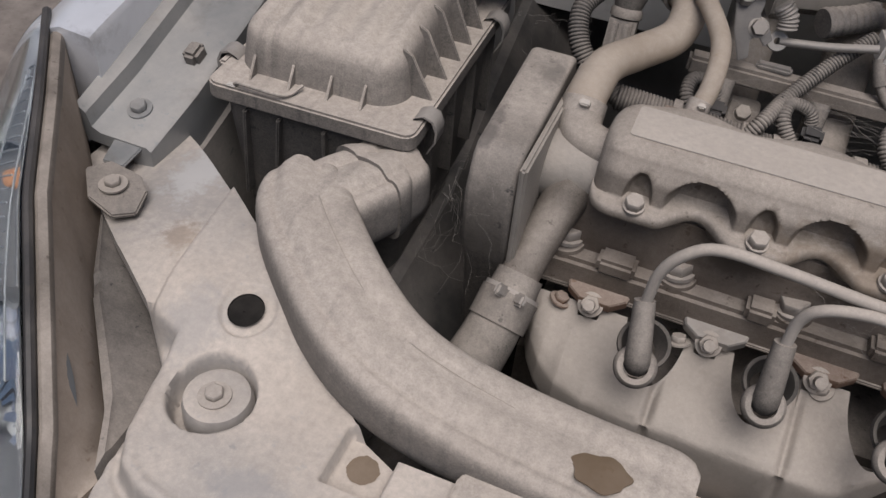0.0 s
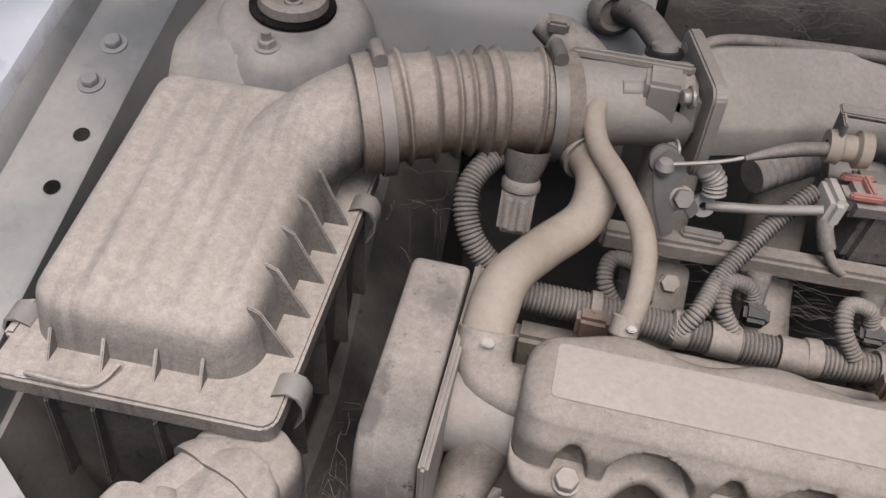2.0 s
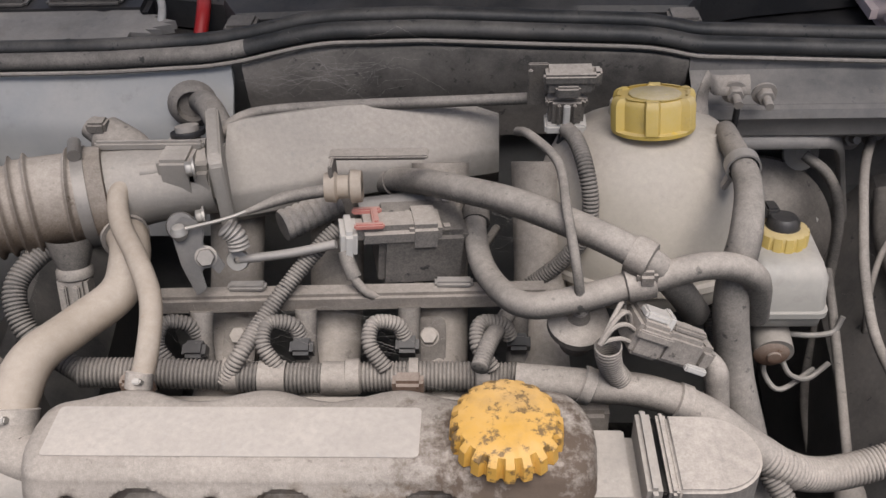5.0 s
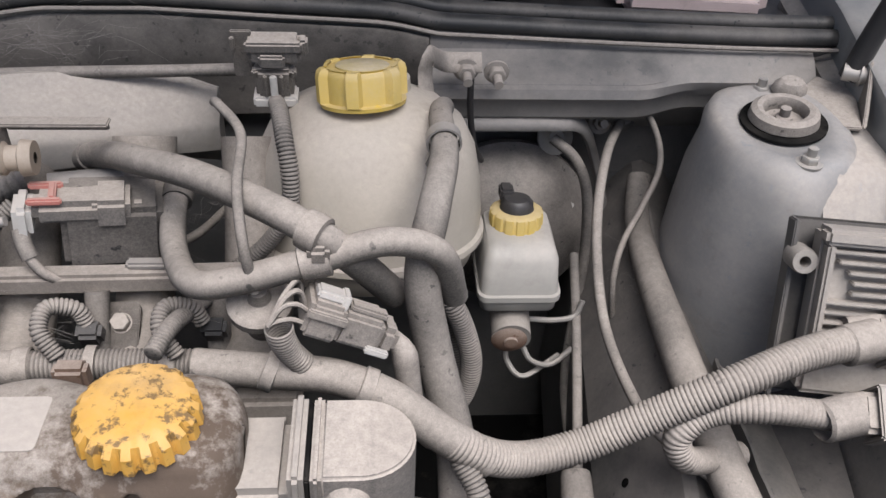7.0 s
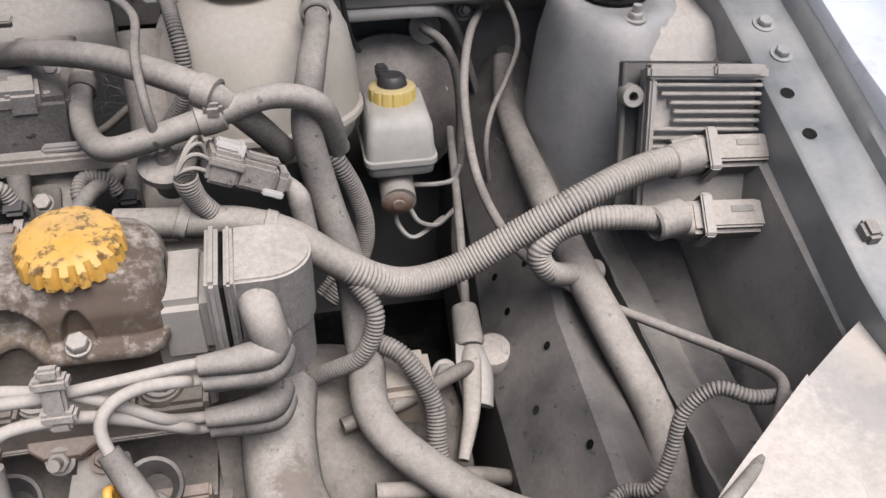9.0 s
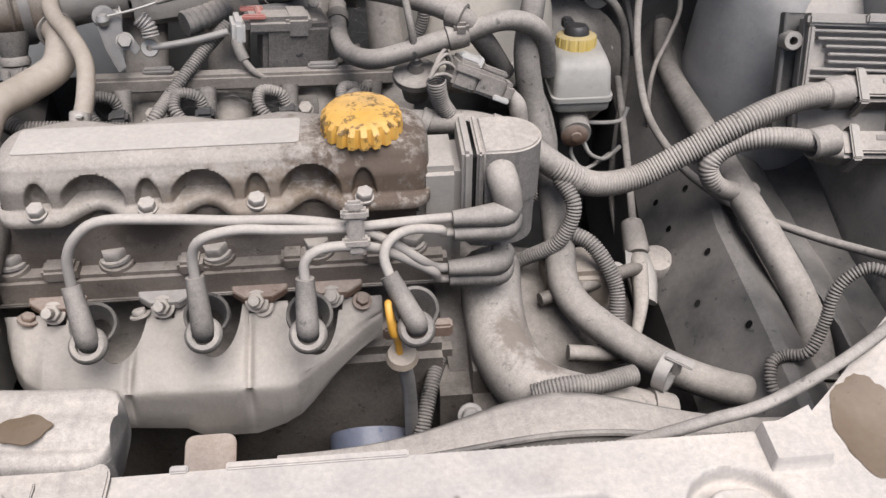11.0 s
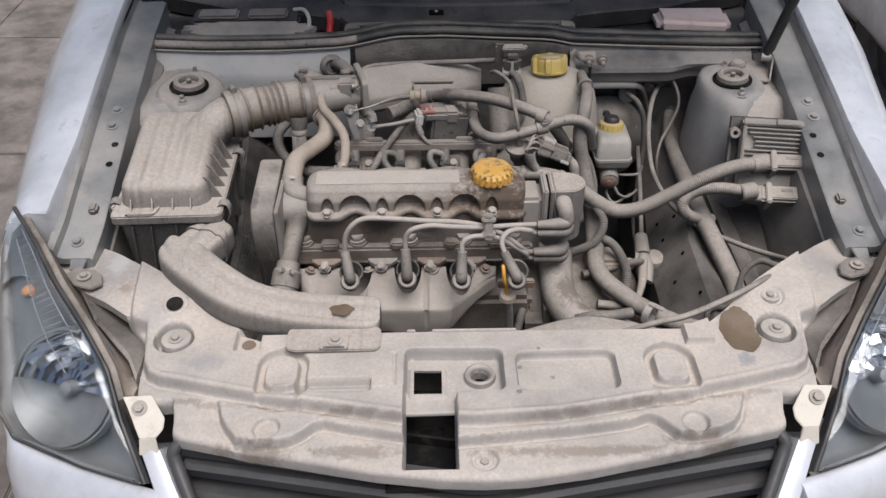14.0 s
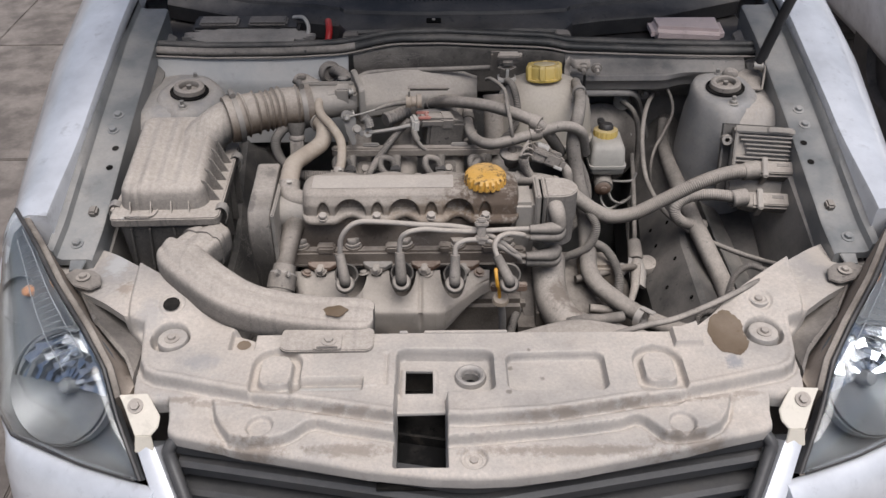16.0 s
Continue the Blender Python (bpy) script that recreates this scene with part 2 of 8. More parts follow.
PAINT = stuff("silver paint", (0.66, 0.68, 0.72), 0.34, 0.35, 0.03, 0.6, 0.03, 0.02, coat=0.5, flecks=0.0)
PRIMER = stuff("dusty silver panel", (0.33, 0.325, 0.32), 0.36, 0.40, 0.84, 1.3, 0.50, 0.14, side=0.10, flecks=0.45, pale=1.14,
               blots=(((-0.372, 0.150, 0.75), (0.030, 0.016, 0.05), (0.28, 0.28, 0.285), 0.55), ((-0.462, 0.235, 0.76), (0.022, 0.034, 0.05), (0.29, 0.29, 0.295), 0.4), ((0.368, 0.140, 0.75), (0.012, 0.014, 0.05), (0.22, 0.23, 0.25), 0.7), ((-0.545, 0.345, 0.75), (0.045, 0.060, 0.06), (0.27, 0.26, 0.255), 0.6), ((0.545, 0.345, 0.75), (0.045, 0.060, 0.06), (0.30, 0.285, 0.275), 0.6), ((-0.515, 0.300, 0.75), (0.014, 0.020, 0.06), (0.24, 0.18, 0.13), 0.5),
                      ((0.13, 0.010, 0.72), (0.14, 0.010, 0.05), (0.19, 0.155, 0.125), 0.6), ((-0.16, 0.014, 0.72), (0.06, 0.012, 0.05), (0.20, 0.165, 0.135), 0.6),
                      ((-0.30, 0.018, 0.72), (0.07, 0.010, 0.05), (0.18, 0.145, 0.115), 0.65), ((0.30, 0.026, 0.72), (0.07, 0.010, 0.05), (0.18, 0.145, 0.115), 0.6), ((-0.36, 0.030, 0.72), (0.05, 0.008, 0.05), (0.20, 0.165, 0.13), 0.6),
                      # brown grit along the crest step, which also paints in the step's shade
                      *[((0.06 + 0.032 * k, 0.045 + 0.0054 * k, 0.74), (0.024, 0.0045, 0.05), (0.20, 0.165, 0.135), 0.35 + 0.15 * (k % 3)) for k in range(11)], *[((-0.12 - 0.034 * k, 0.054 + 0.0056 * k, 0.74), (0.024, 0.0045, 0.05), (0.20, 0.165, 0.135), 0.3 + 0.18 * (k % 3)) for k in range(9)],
                      # first blot: bare metal on the slot's floor, paled to paint its lit slope
                      ((-0.195, 0.099, 0.74), (0.060, 0.006, 0.05), (0.55, 0.54, 0.51), 0.8), ((0.058, 0.147, 0.75), (0.004, 0.004, 0.05), (0.17, 0.15, 0.13), 0.8), ((0.085, 0.168, 0.75), (0.0035, 0.0035, 0.05), (0.17, 0.15, 0.13), 0.8), ((0.052, 0.085, 0.75), (0.004, 0.004, 0.05), (0.17, 0.15, 0.13), 0.8), ((0.10, 0.125, 0.74), (0.004, 0.004, 0.05), (0.17, 0.15, 0.13), 0.7), ((0.565, 0.37, 0.75), (0.03, 0.03, 0.06), (0.45, 0.40, 0.35), 0.6), ((-0.545, 0.372, 0.75), (0.022, 0.045, 0.06), (0.46, 0.46, 0.46), 0.7)))
RAILM = stuff("grey inner paint", (0.23, 0.24, 0.245), 0.40, 0.3, 0.24, 1.2, 0.4, 0.06)
WALLM = stuff("grey bulkhead paint", (0.14, 0.14, 0.137), 0.45, 0.1, 0.22, 1.0, 0.35, 0.08)
TOWER = stuff("dusty strut tower paint", (0.28, 0.295, 0.31), 0.45, 0.3, 0.76, 1.0, 0.55, 0.09, side=0.30)
BLACK = stuff("black plastic", (0.022, 0.022, 0.024), 0.45, 0.0, 0.09, 1.0, 0.15, 0.08)
DARKP = stuff("dusty black plastic", (0.030, 0.030, 0.031), 0.5, 0.0, 0.55, 1.0, 0.35, 0.10, side=0.40)
AIRBOXM = stuff("dust-streaked black plastic", (0.030, 0.031, 0.033), 0.5, 0.0, 0.50, 1.0, 0.4, 0.10, side=0.22)
LIDM = stuff("dust covered plastic", (0.05, 0.05, 0.05), 0.55, 0.0, 0.95, 1.0, 0.10, 0.12, streaks=0.14, flecks=0.15)
CREASEM = stuff("scuffed dust", (0.10, 0.09, 0.085), 0.6, 0.0, 0.60, 1.0, 0.9, 0.1)
DUCTM = stuff("dust covered duct plastic", (0.06, 0.06, 0.06), 0.55, 0.0, 0.94, 1.0, 0.12, 0.12, streaks=0.12, flecks=0.06)
RUBBER = stuff("dusty rubber hose", (0.05, 0.048, 0.045), 0.7, 0.0, 0.68, 1.0, 0.45, 0.12)
TANHOSE = stuff("tan rubber hose", (0.33, 0.265, 0.20), 0.7, 0.0, 0.60, 1.0, 0.35, 0.08)
ALU = stuff("dusty cast aluminium", (0.30, 0.285, 0.265), 0.55, 0.5, 0.68, 1.6, 0.45, 0.34)
COVERM = stuff("dusty cast cam cover", (0.10, 0.085, 0.07), 0.55, 0.15, 0.80, 1.6, 0.30, 0.34, side=0.24,
               blots=(((0.050, 0.462, 0.812), (0.078, 0.070, 0.058), (0.075, 0.050, 0.034), 0.92), ((-0.05, 0.445, 0.80), (0.09, 0.03, 0.022), (0.17, 0.125, 0.085), 0.55),
                      # blots in arches and bolt pockets paint the hollows' shade along with grime
                      *[((x, 0.462, 0.811), (0.021, 0.030, 0.013), (0.13, 0.105, 0.085), 0.45) for x in (-0.1835, -0.096, -0.008)], *[((x, 0.452, 0.812), (0.009, 0.02, 0.010), (0.085, 0.07, 0.058), 0.75) for x in (-0.227, -0.140, -0.052, 0.036)]))
LEDGEM = stuff("dusty head casting", (0.090, 0.070, 0.055), 0.6, 0.2, 0.54, 1.6, 0.6, 0.45, side=0.28)
HEADM = stuff("oil-stained head casting", (0.088, 0.067, 0.053), 0.6, 0.2, 0.42, 1.6, 0.55, 0.40, side=0.36,
              blots=(((-0.15, 0.45, 0.757), (0.035, 0.05, 0.016), (0.085, 0.068, 0.055), 0.8), ((-0.07, 0.45, 0.76), (0.03, 0.05, 0.018), (0.085, 0.068, 0.055), 0.8), ((0.03, 0.45, 0.762), (0.045, 0.05, 0.012), (0.085, 0.068, 0.055), 0.7)))
LEGM = stuff("dark grey leg paint", (0.062, 0.062, 0.062), 0.45, 0.1, 0.24, 1.3, 0.35, 0.08, side=0.3)
ARCHM = stuff("dusty inner wing paint", (0.13, 0.128, 0.124), 0.5, 0.1, 0.42, 1.3, 0.5, 0.10, side=0.42, blots=(((0.545, 0.50, 0.60), (0.03, 0.020, 0.05), (0.06, 0.066, 0.072), 0.8), ((0.535, 0.55, 0.56), (0.03, 0.014, 0.03), (0.06, 0.066, 0.072), 0.7)))
BOLTM = stuff("dusty bolt steel", (0.30, 0.28, 0.26), 0.5, 0.5, 0.78, 1.5, 0.3, 0.1)
CLAMPM = stuff("dull clamp steel", (0.22, 0.21, 0.20), 0.42, 0.7, 0.45, 1.5, 0.3, 0.08)
RUNM = stuff("dust-caked casting", (0.11, 0.095, 0.08), 0.7, 0.1, 0.72, 1.3, 0.4, 0.3, side=0.55)
BELTM = stuff("dusty belt cover plastic", (0.05, 0.048, 0.046), 0.55, 0.0, 0.72, 1.0, 0.4, 0.12, flecks=0.35,
              blots=(((-0.340, 0.440, 0.826), (0.007, 0.035, 0.012), (0.10, 0.09, 0.085), 0.7), ((-0.318, 0.52, 0.834), (0.012, 0.018, 0.012), (0.13, 0.12, 0.11), 0.55), ((-0.327, 0.408, 0.75), (0.02, 0.012, 0.05), (0.11, 0.10, 0.09), 0.6)))
GRIME = stuff("worn yellow cap top", (0.60, 0.33, 0.05), 0.5, 0.0, 0.22, 0.6, 0.3, 0.05, dirt=(0.10, 0.065, 0.035), flecks=0.0,
              wear=62.0)
SEALM = stuff("black rubber seal", (0.022, 0.023, 0.024), 0.5, 0.0, 0.16, 1.0, 0.3, 0.06)
PADM = stuff("dark sound pad", (0.06, 0.056, 0.052), 0.85, 0.0, 0.34, 1.3, 0.5, 0.3, side=0.5)
GRILLEM = stuff("black grille plastic", (0.030, 0.033, 0.038), 0.36, 0.0, 0.10, 1.0, 0.05, 0.03, flecks=0.0)
WETHOSE = stuff("dusty hose with wet stains", (0.05, 0.048, 0.045), 0.6, 0.0, 0.80, 1.0, 0.3, 0.10,
                blots=(((0.165, 0.40, 0.668), (0.022, 0.03, 0.02), (0.14, 0.115, 0.095), 0.8), ((0.19, 0.372, 0.655), (0.02, 0.012, 0.02), (0.14, 0.115, 0.095), 0.8)))
IRON = stuff("grimy engine casting", (0.060, 0.050, 0.042), 0.6, 0.2, 0.50, 1.3, 0.6, 0.35)
SHIELD = stuff("dusty heat shield steel", (0.30, 0.275, 0.25), 0.50, 0.45, 0.60, 1.6, 0.5, 0.32)
RUST = stuff("rusty steel", (0.15, 0.085, 0.055), 0.75, 0.3, 0.56, 1.3, 0.4, 0.35)
ZINC = stuff("zinc plated steel", (0.42, 0.41, 0.39), 0.38, 0.8, 0.5, 1.5, 0.3, 0.05)
STEEL = stuff("grey steel", (0.33, 0.32, 0.31), 0.45, 0.7, 0.5, 1.5, 0.3, 0.1)
CONDUIT = stuff("dusty corrugated conduit", (0.04, 0.04, 0.04), 0.6, 0.0, 0.57, 1.0, 0.4, 0.05)
TAPE = stuff("dusty cloth tape", (0.06, 0.055, 0.05), 0.8, 0.0, 0.85, 1.5, 0.2, 0.2)
YELLOW = stuff("yellow plastic", (0.66, 0.33, 0.03), 0.45, 0.0, 0.16, 0.5, 0.3, 0.06, dirt=(0.05, 0.04, 0.03), flecks=0.0)
LEMON = stuff("faded yellow plastic", (0.56, 0.40, 0.07), 0.45, 0.0, 0.36, 1.0, 0.4, 0.04)
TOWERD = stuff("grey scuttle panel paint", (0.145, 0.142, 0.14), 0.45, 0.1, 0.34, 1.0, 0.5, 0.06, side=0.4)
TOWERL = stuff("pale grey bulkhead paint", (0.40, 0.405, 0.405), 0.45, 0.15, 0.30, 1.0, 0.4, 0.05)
MILKY = stuff("milky tank plastic", (0.46, 0.42, 0.35), 0.4, 0.0, 0.74, 1.2, 0.4, 0.05)
RESV = stuff("clear reservoir plastic", (0.38, 0.375, 0.35), 0.28, 0.0, 0.58, 0.8, 0.35, 0.02)
PALE = stuff("pale grey connector plastic", (0.50, 0.49, 0.47), 0.5, 0.0, 0.45, 1.0, 0.3, 0.05)
REDP = stuff("red plastic lock", (0.50, 0.16, 0.13), 0.5, 0.0, 0.5, 1.0, 0.3, 0.04)
STAINM = stuff("dried fluid stain", (0.135, 0.095, 0.06), 0.55, 0.0, 0.10, 1.4, 0.2, 0.05)
CREAM = stuff("cream coated bracket", (0.62, 0.58, 0.50), 0.4, 0.0, 0.3, 0.8, 0.3, 0.03)
CONCRETE = stuff("worn paving", (0.13, 0.112, 0.10), 0.85, 0.0, 0.15, 0.25, 0.3, 0.3)
# black without sheen: the shade of openings and depths is put into the colour
VOID = stuff("flat black for shaded depths", (0.010, 0.010, 0.010), 0.9, 0.0, 0.02, 1.0, 0.1, 0.1)
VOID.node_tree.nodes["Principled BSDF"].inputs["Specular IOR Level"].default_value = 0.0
CABLE = stuff("dusty ignition cable", (0.30, 0.28, 0.26), 0.6, 0.0, 0.88, 1.5, 0.15, 0.05)
CHROME = stuff("bright reflector", (0.86, 0.87, 0.88), 0.16, 1.0, 0.0, 1.0, 0.05, 0.0)
WHITEP = stuff("white car paint", (0.72, 0.73, 0.75), 0.3, 0.0, 0.08, 0.4, 0.1, 0.01, coat=0.5)
RED = stuff("red cable", (0.45, 0.02, 0.02), 0.5, 0.0, 0.1)
WEB = stuff("spider silk", (0.30, 0.28, 0.26), 0.6, 0.0, 0.3)


def glassy(name, tint, rough=0.05):
    m = bpy.data.materials.new(name)
    m.use_nodes = True
    b = m.node_tree.nodes["Principled BSDF"]
    b.inputs["Base Color"].default_value = (*tint, 1)
    b.inputs["Roughness"].default_value = rough
    b.inputs["Transmission Weight"].default_value = 1.0
    b.inputs["IOR"].default_value = 1.45
    return m


LENS = glassy("clear lens", (0.80, 0.83, 0.85), 0.06)
TINTED = stuff("tinted windscreen", (0.02, 0.023, 0.026), 0.08, 0.0, 0.05, 0.5, 0.1, 0.0, flecks=0.0)

# ---- the ground and the neighbouring car ----
def step(a, b, v):
    t = np.clip((v - a) / (b - a), 0, 1)
    return t * t * (3 - 2 * t)


ground = thing("ground", "worn brown-grey concrete paving with dark joints", "ground", kind="structure")
part("base", box(120, 120, 0.02, 0, (0, 0, -0.016)), CONCRETE, ground)
slab = part("slab", box(0.995, 0.995, 0.03, 0.004), CONCRETE, ground, m=pose(-0.5, 0.5, -0.015))
for i in range(-7, 8):
    for j in range(-4, 12):
        if (i, j) != (-1, 0):
            share(slab, "slab", pose(0.5 + i, 0.5 + j, -0.015 + random.uniform(-0.002, 0.002), 0, 0, 0), ground)

# a pale car parked alongside
other = thing("parked_car", "pale grey car parked alongside, seen in part", "car")
rows = []
for y in np.linspace(1.2, 5.2, 30):
    nose = float(step(1.2, 2.0, y))
    rows.append([(1.50 + 0.30 * (1 - nose) + a, y, b) for a, b in ((0.10, 0.22), (0.03, 0.30), (0.0, 0.45), (0.01, 0.62), (0.05, 0.74 + 0.05 * nose), (0.16, 0.82 + 0.08 * nose), (0.5, 0.88 + 0.1 * nose), (1.2, 0.88 + 0.1 * nose), (1.6, 0.6), (1.6, 0.22))])
part("body", loft(rows), WHITEP, other, smooth=60)
rows = [[(1.62 + a, y, z) for a, z in ((0, 0.9), (0.12 * q, 0.9 + 0.5 * q), (0.3, 0.93 + 0.52 * q), (1.1, 0.93 + 0.52 * q), (1.4 - 0.12 * q, 0.9 + 0.5 * q), (1.4, 0.9))] for y, q in ((2.3, 0.02), (2.9, 0.95), (3.4, 1.0), (4.4, 0.96), (5.1, 0.1))]
part("cabin", loft(rows), TINTED, other, "dark glazed cabin", smooth=30)
for y in (2.15, 4.6):
    w = part("wheel", moved(lathe([(0, 0.02), (0.18, 0.03), (0.19, 0.06), (0.29, 0.07), (0.30, 0.04), (0.30, -0.10), (0, -0.1)], 40), pose(1.62, y, 0.30, 0, -90)), BLACK, other, "black tyre")

# ---- the car's bodywork ----
car = thing("car_body", "silver hatchback front with its bonnet up, dusty", "car body")


def front_y(x):
    """The front and outer edge of the lock panel."""
    return np.interp(x, [0, 0.055, 0.134, 0.200, 0.283, 0.340, 0.395, 0.405, 0.410, 0.450, 0.460, 0.466, 0.471, 0.503, 0.553, 0.64], [-0.031, -0.029, -0.018, -0.003, 0.016, 0.034, 0.050, 0.057, 0.098, 0.096, 0.106, 0.165, 0.208, 0.241, 0.276, 0.345])


def rear_y(x):
    return np.interp(x, [0, 0.305, 0.337, 0.43, 0.511, 0.618, 0.64], [0.205, 0.203, 0.217, 0.294, 0.358, 0.434, 0.450])


def within(x, y, outline):
    """How far inside a closed outline the points lie; less than nothing outside."""
    best, sign = np.full(np.shape(x), 9.0), np.ones(np.shape(x))
    for (ax, ay), (bx, by) in zip(outline, outline[1:] + outline[:1]):
        ex, ey = bx - ax, by - ay
        t = np.clip(((x - ax) * ex + (y - ay) * ey) / (ex * ex + ey * ey), 0, 1)
        best = np.minimum(best, np.hypot(x - ax - t * ex, y - ay - t * ey))
        if abs(ey) > 1e-9:
            cross = ((ay > y) != (by > y)) & (x < ax + (y - ay) / ey * ex)
            sign = np.where(cross, -sign, sign)
    return -best * sign


def rrect(x, y, x0, x1, y0, y1, r, soft):
    """1 inside a rounded rectangle, falling to 0 over soft."""
    cx, cy = (x0 + x1) / 2, (y0 + y1) / 2
    dx, dy = np.abs(x - cx) - (x1 - x0) / 2 + r, np.abs(y - cy) - (y1 - y0) / 2 + r
    d = np.hypot(np.maximum(dx, 0), np.maximum(dy, 0)) + np.minimum(np.maximum(dx, dy), 0) - r
    return 1 - step(-soft, 0, d)


def disc(x, y, cx, cy, r, soft):
    return 1 - step(r - soft, r, np.hypot(x - cx, y - cy))


# the raised middle of the pressing, and the plateaus in front of it on either side of the notch
CREST = [(0.0, 0.046), (0.10, 0.054), (0.24, 0.081), (0.33, 0.103), (0.40, 0.121), (0.432, 0.128), (0.448, 0.138), (0.457, 0.156), (0.464, 0.190), (0.468, 0.226), (0.50, 0.236), (0.70, 0.30), (0.70, 0.60), (-0.02, 0.60), (-0.02, 0.046)]
APRONS = [[(-0.09, 0.033), (-0.14, 0.043), (-0.173, 0.049), (-0.205, 0.058), (-0.219, 0.053), (-0.233, 0.039), (-0.245, 0.031), (-0.262, 0.027), (-0.296, 0.029), (-0.316, 0.036), (-0.329, 0.053), (-0.339, 0.071), (-0.346, 0.096), (-0.35, 0.300), (-0.09, 0.300)],
          [(-0.04, 0.025), (0.03, 0.030), (0.122, 0.041), (0.198, 0.053), (0.22, 0.062), (0.232, 0.056), (0.243, 0.043), (0.254, 0.030), (0.27, 0.029), (0.305, 0.036), (0.327, 0.048), (0.341, 0.067), (0.353, 0.098), (0.36, 0.300), (-0.04, 0.300)]]


def panel_z(x, y):
    a = np.abs(x)
    z = 0.752 + 0.022 * step(0.19, 0.27, y) * step(0.34, 0.42, a) - 0.011 * step(0.504, 0.511, a + 0.12 * (0.35 - y)) - 0.012 * step(0.54, 0.62, a) - 0.006 * step(0.2, 0.45, a) * (1 - step(0.08, 0.16, y))
    d = within(a, y, CREST)
    z = z - 0.016 * (1 - step(-0.0050, 0.0005, d)) - 0.0025 * np.exp(-((d + 0.007) / 0.0025) ** 2) + 0.0015 * np.exp(-((d - 0.004) / 0.003) ** 2)
    low = 1 - step(-0.004, 0.004, d)
    d = np.maximum(within(x, y, APRONS[0]), within(x, y, APRONS[1]))
    low = low * (1 - step(0.075, 0.105, y))
    z = z - (0.0150 * (1 - step(-0.005, 0.0, d)) + 0.0035 * np.exp(-((d + 0.0065) / 0.0025) ** 2)) * low
    # rolled front lip
    e = np.clip((y - front_y(a)) / 0.012, 0, 1)
    z = z - 0.009 * (1 - np.sqrt(1 - (1 - e) ** 2)) * (y < 0.24)
    # the pocket of the lock, the shallow tray beside it, the two horseshoes and the slot
    z = z - 0.021 * rrect(x, y, -0.102, 0.035, 0.087, 0.173, 0.014, 0.0055)
    z = z - 0.015 * rrect(x, y, 0.050, 0.189, 0.088, 0.164, 0.015, 0.0045)
    for cx in (0.262, -0.266):
        z = z - 0.013 * rrect(x, y, cx - 0.036, cx + 0.036, 0.070, 0.178, 0.034, 0.005) * (0.25 + 0.75 * step(0.085, 0.11, y)) + 0.014 * rrect(x, y, cx - 0.025, cx + 0.025, 0.098, 0.164, 0.020, 0.005)
    z = z - (0.004 + 0.011 * step(0.094, 0.117, y)) * rrect(x, y, -0.247, -0.144, 0.091, 0.118, 0.004, 0.003)
    z = z - 0.013 * rrect(x, y, -0.340, -0.302, 0.172, 0.216, 0.004, 0.003)
    z = z + 0.010 * rrect(x, y, 0.291, 0.334, 0.170, 0.23, 0.003, 0.003)
    for s in (-1, 1):
        z = z - 0.020 * disc(x, y, s * 0.426, 0.198, 0.0285, 0.004)
        z = z - 0.008 * disc(x, y, s * 0.278, 0.046, 0.019, 0.004)
        z = z - 0.0035 * disc(x, y, s * 0.433, 0.255, 0.020, 0.003)
    z = z - 0.006 * disc(x, y, 0.002, 0.0, 0.019, 0.004)
    inside = rrect(x, y, -0.102, -0.030, -0.016, 0.104, 0.003, 0.004)
    z = z * (1 - inside) + inside * (0.704 + 0.027 * step(0.062, 0.070, y)) + 0.004 * rrect(x, y, -0.096, -0.042, 0.092, 0.151, 0.007, 0.004)
    # shallow dents and the waviness of thin sheet
    return z + 0.0012 * np.sin(x * 23 + 1) * np.sin(y * 31) - 0.003 * rrect(x, y, -0.118, -0.110, 0.10, 0.165, 0.003, 0.004)


def panel_open(x, y):
    """Where the panel is cut through."""
    return ((-0.088 < x < -0.050 and 0.100 < y < 0.143) or math.hypot(x - 0.002, y - 0.133) < 0.012 or (-0.098 < x < -0.034 and -0.012 < y < 0.069))


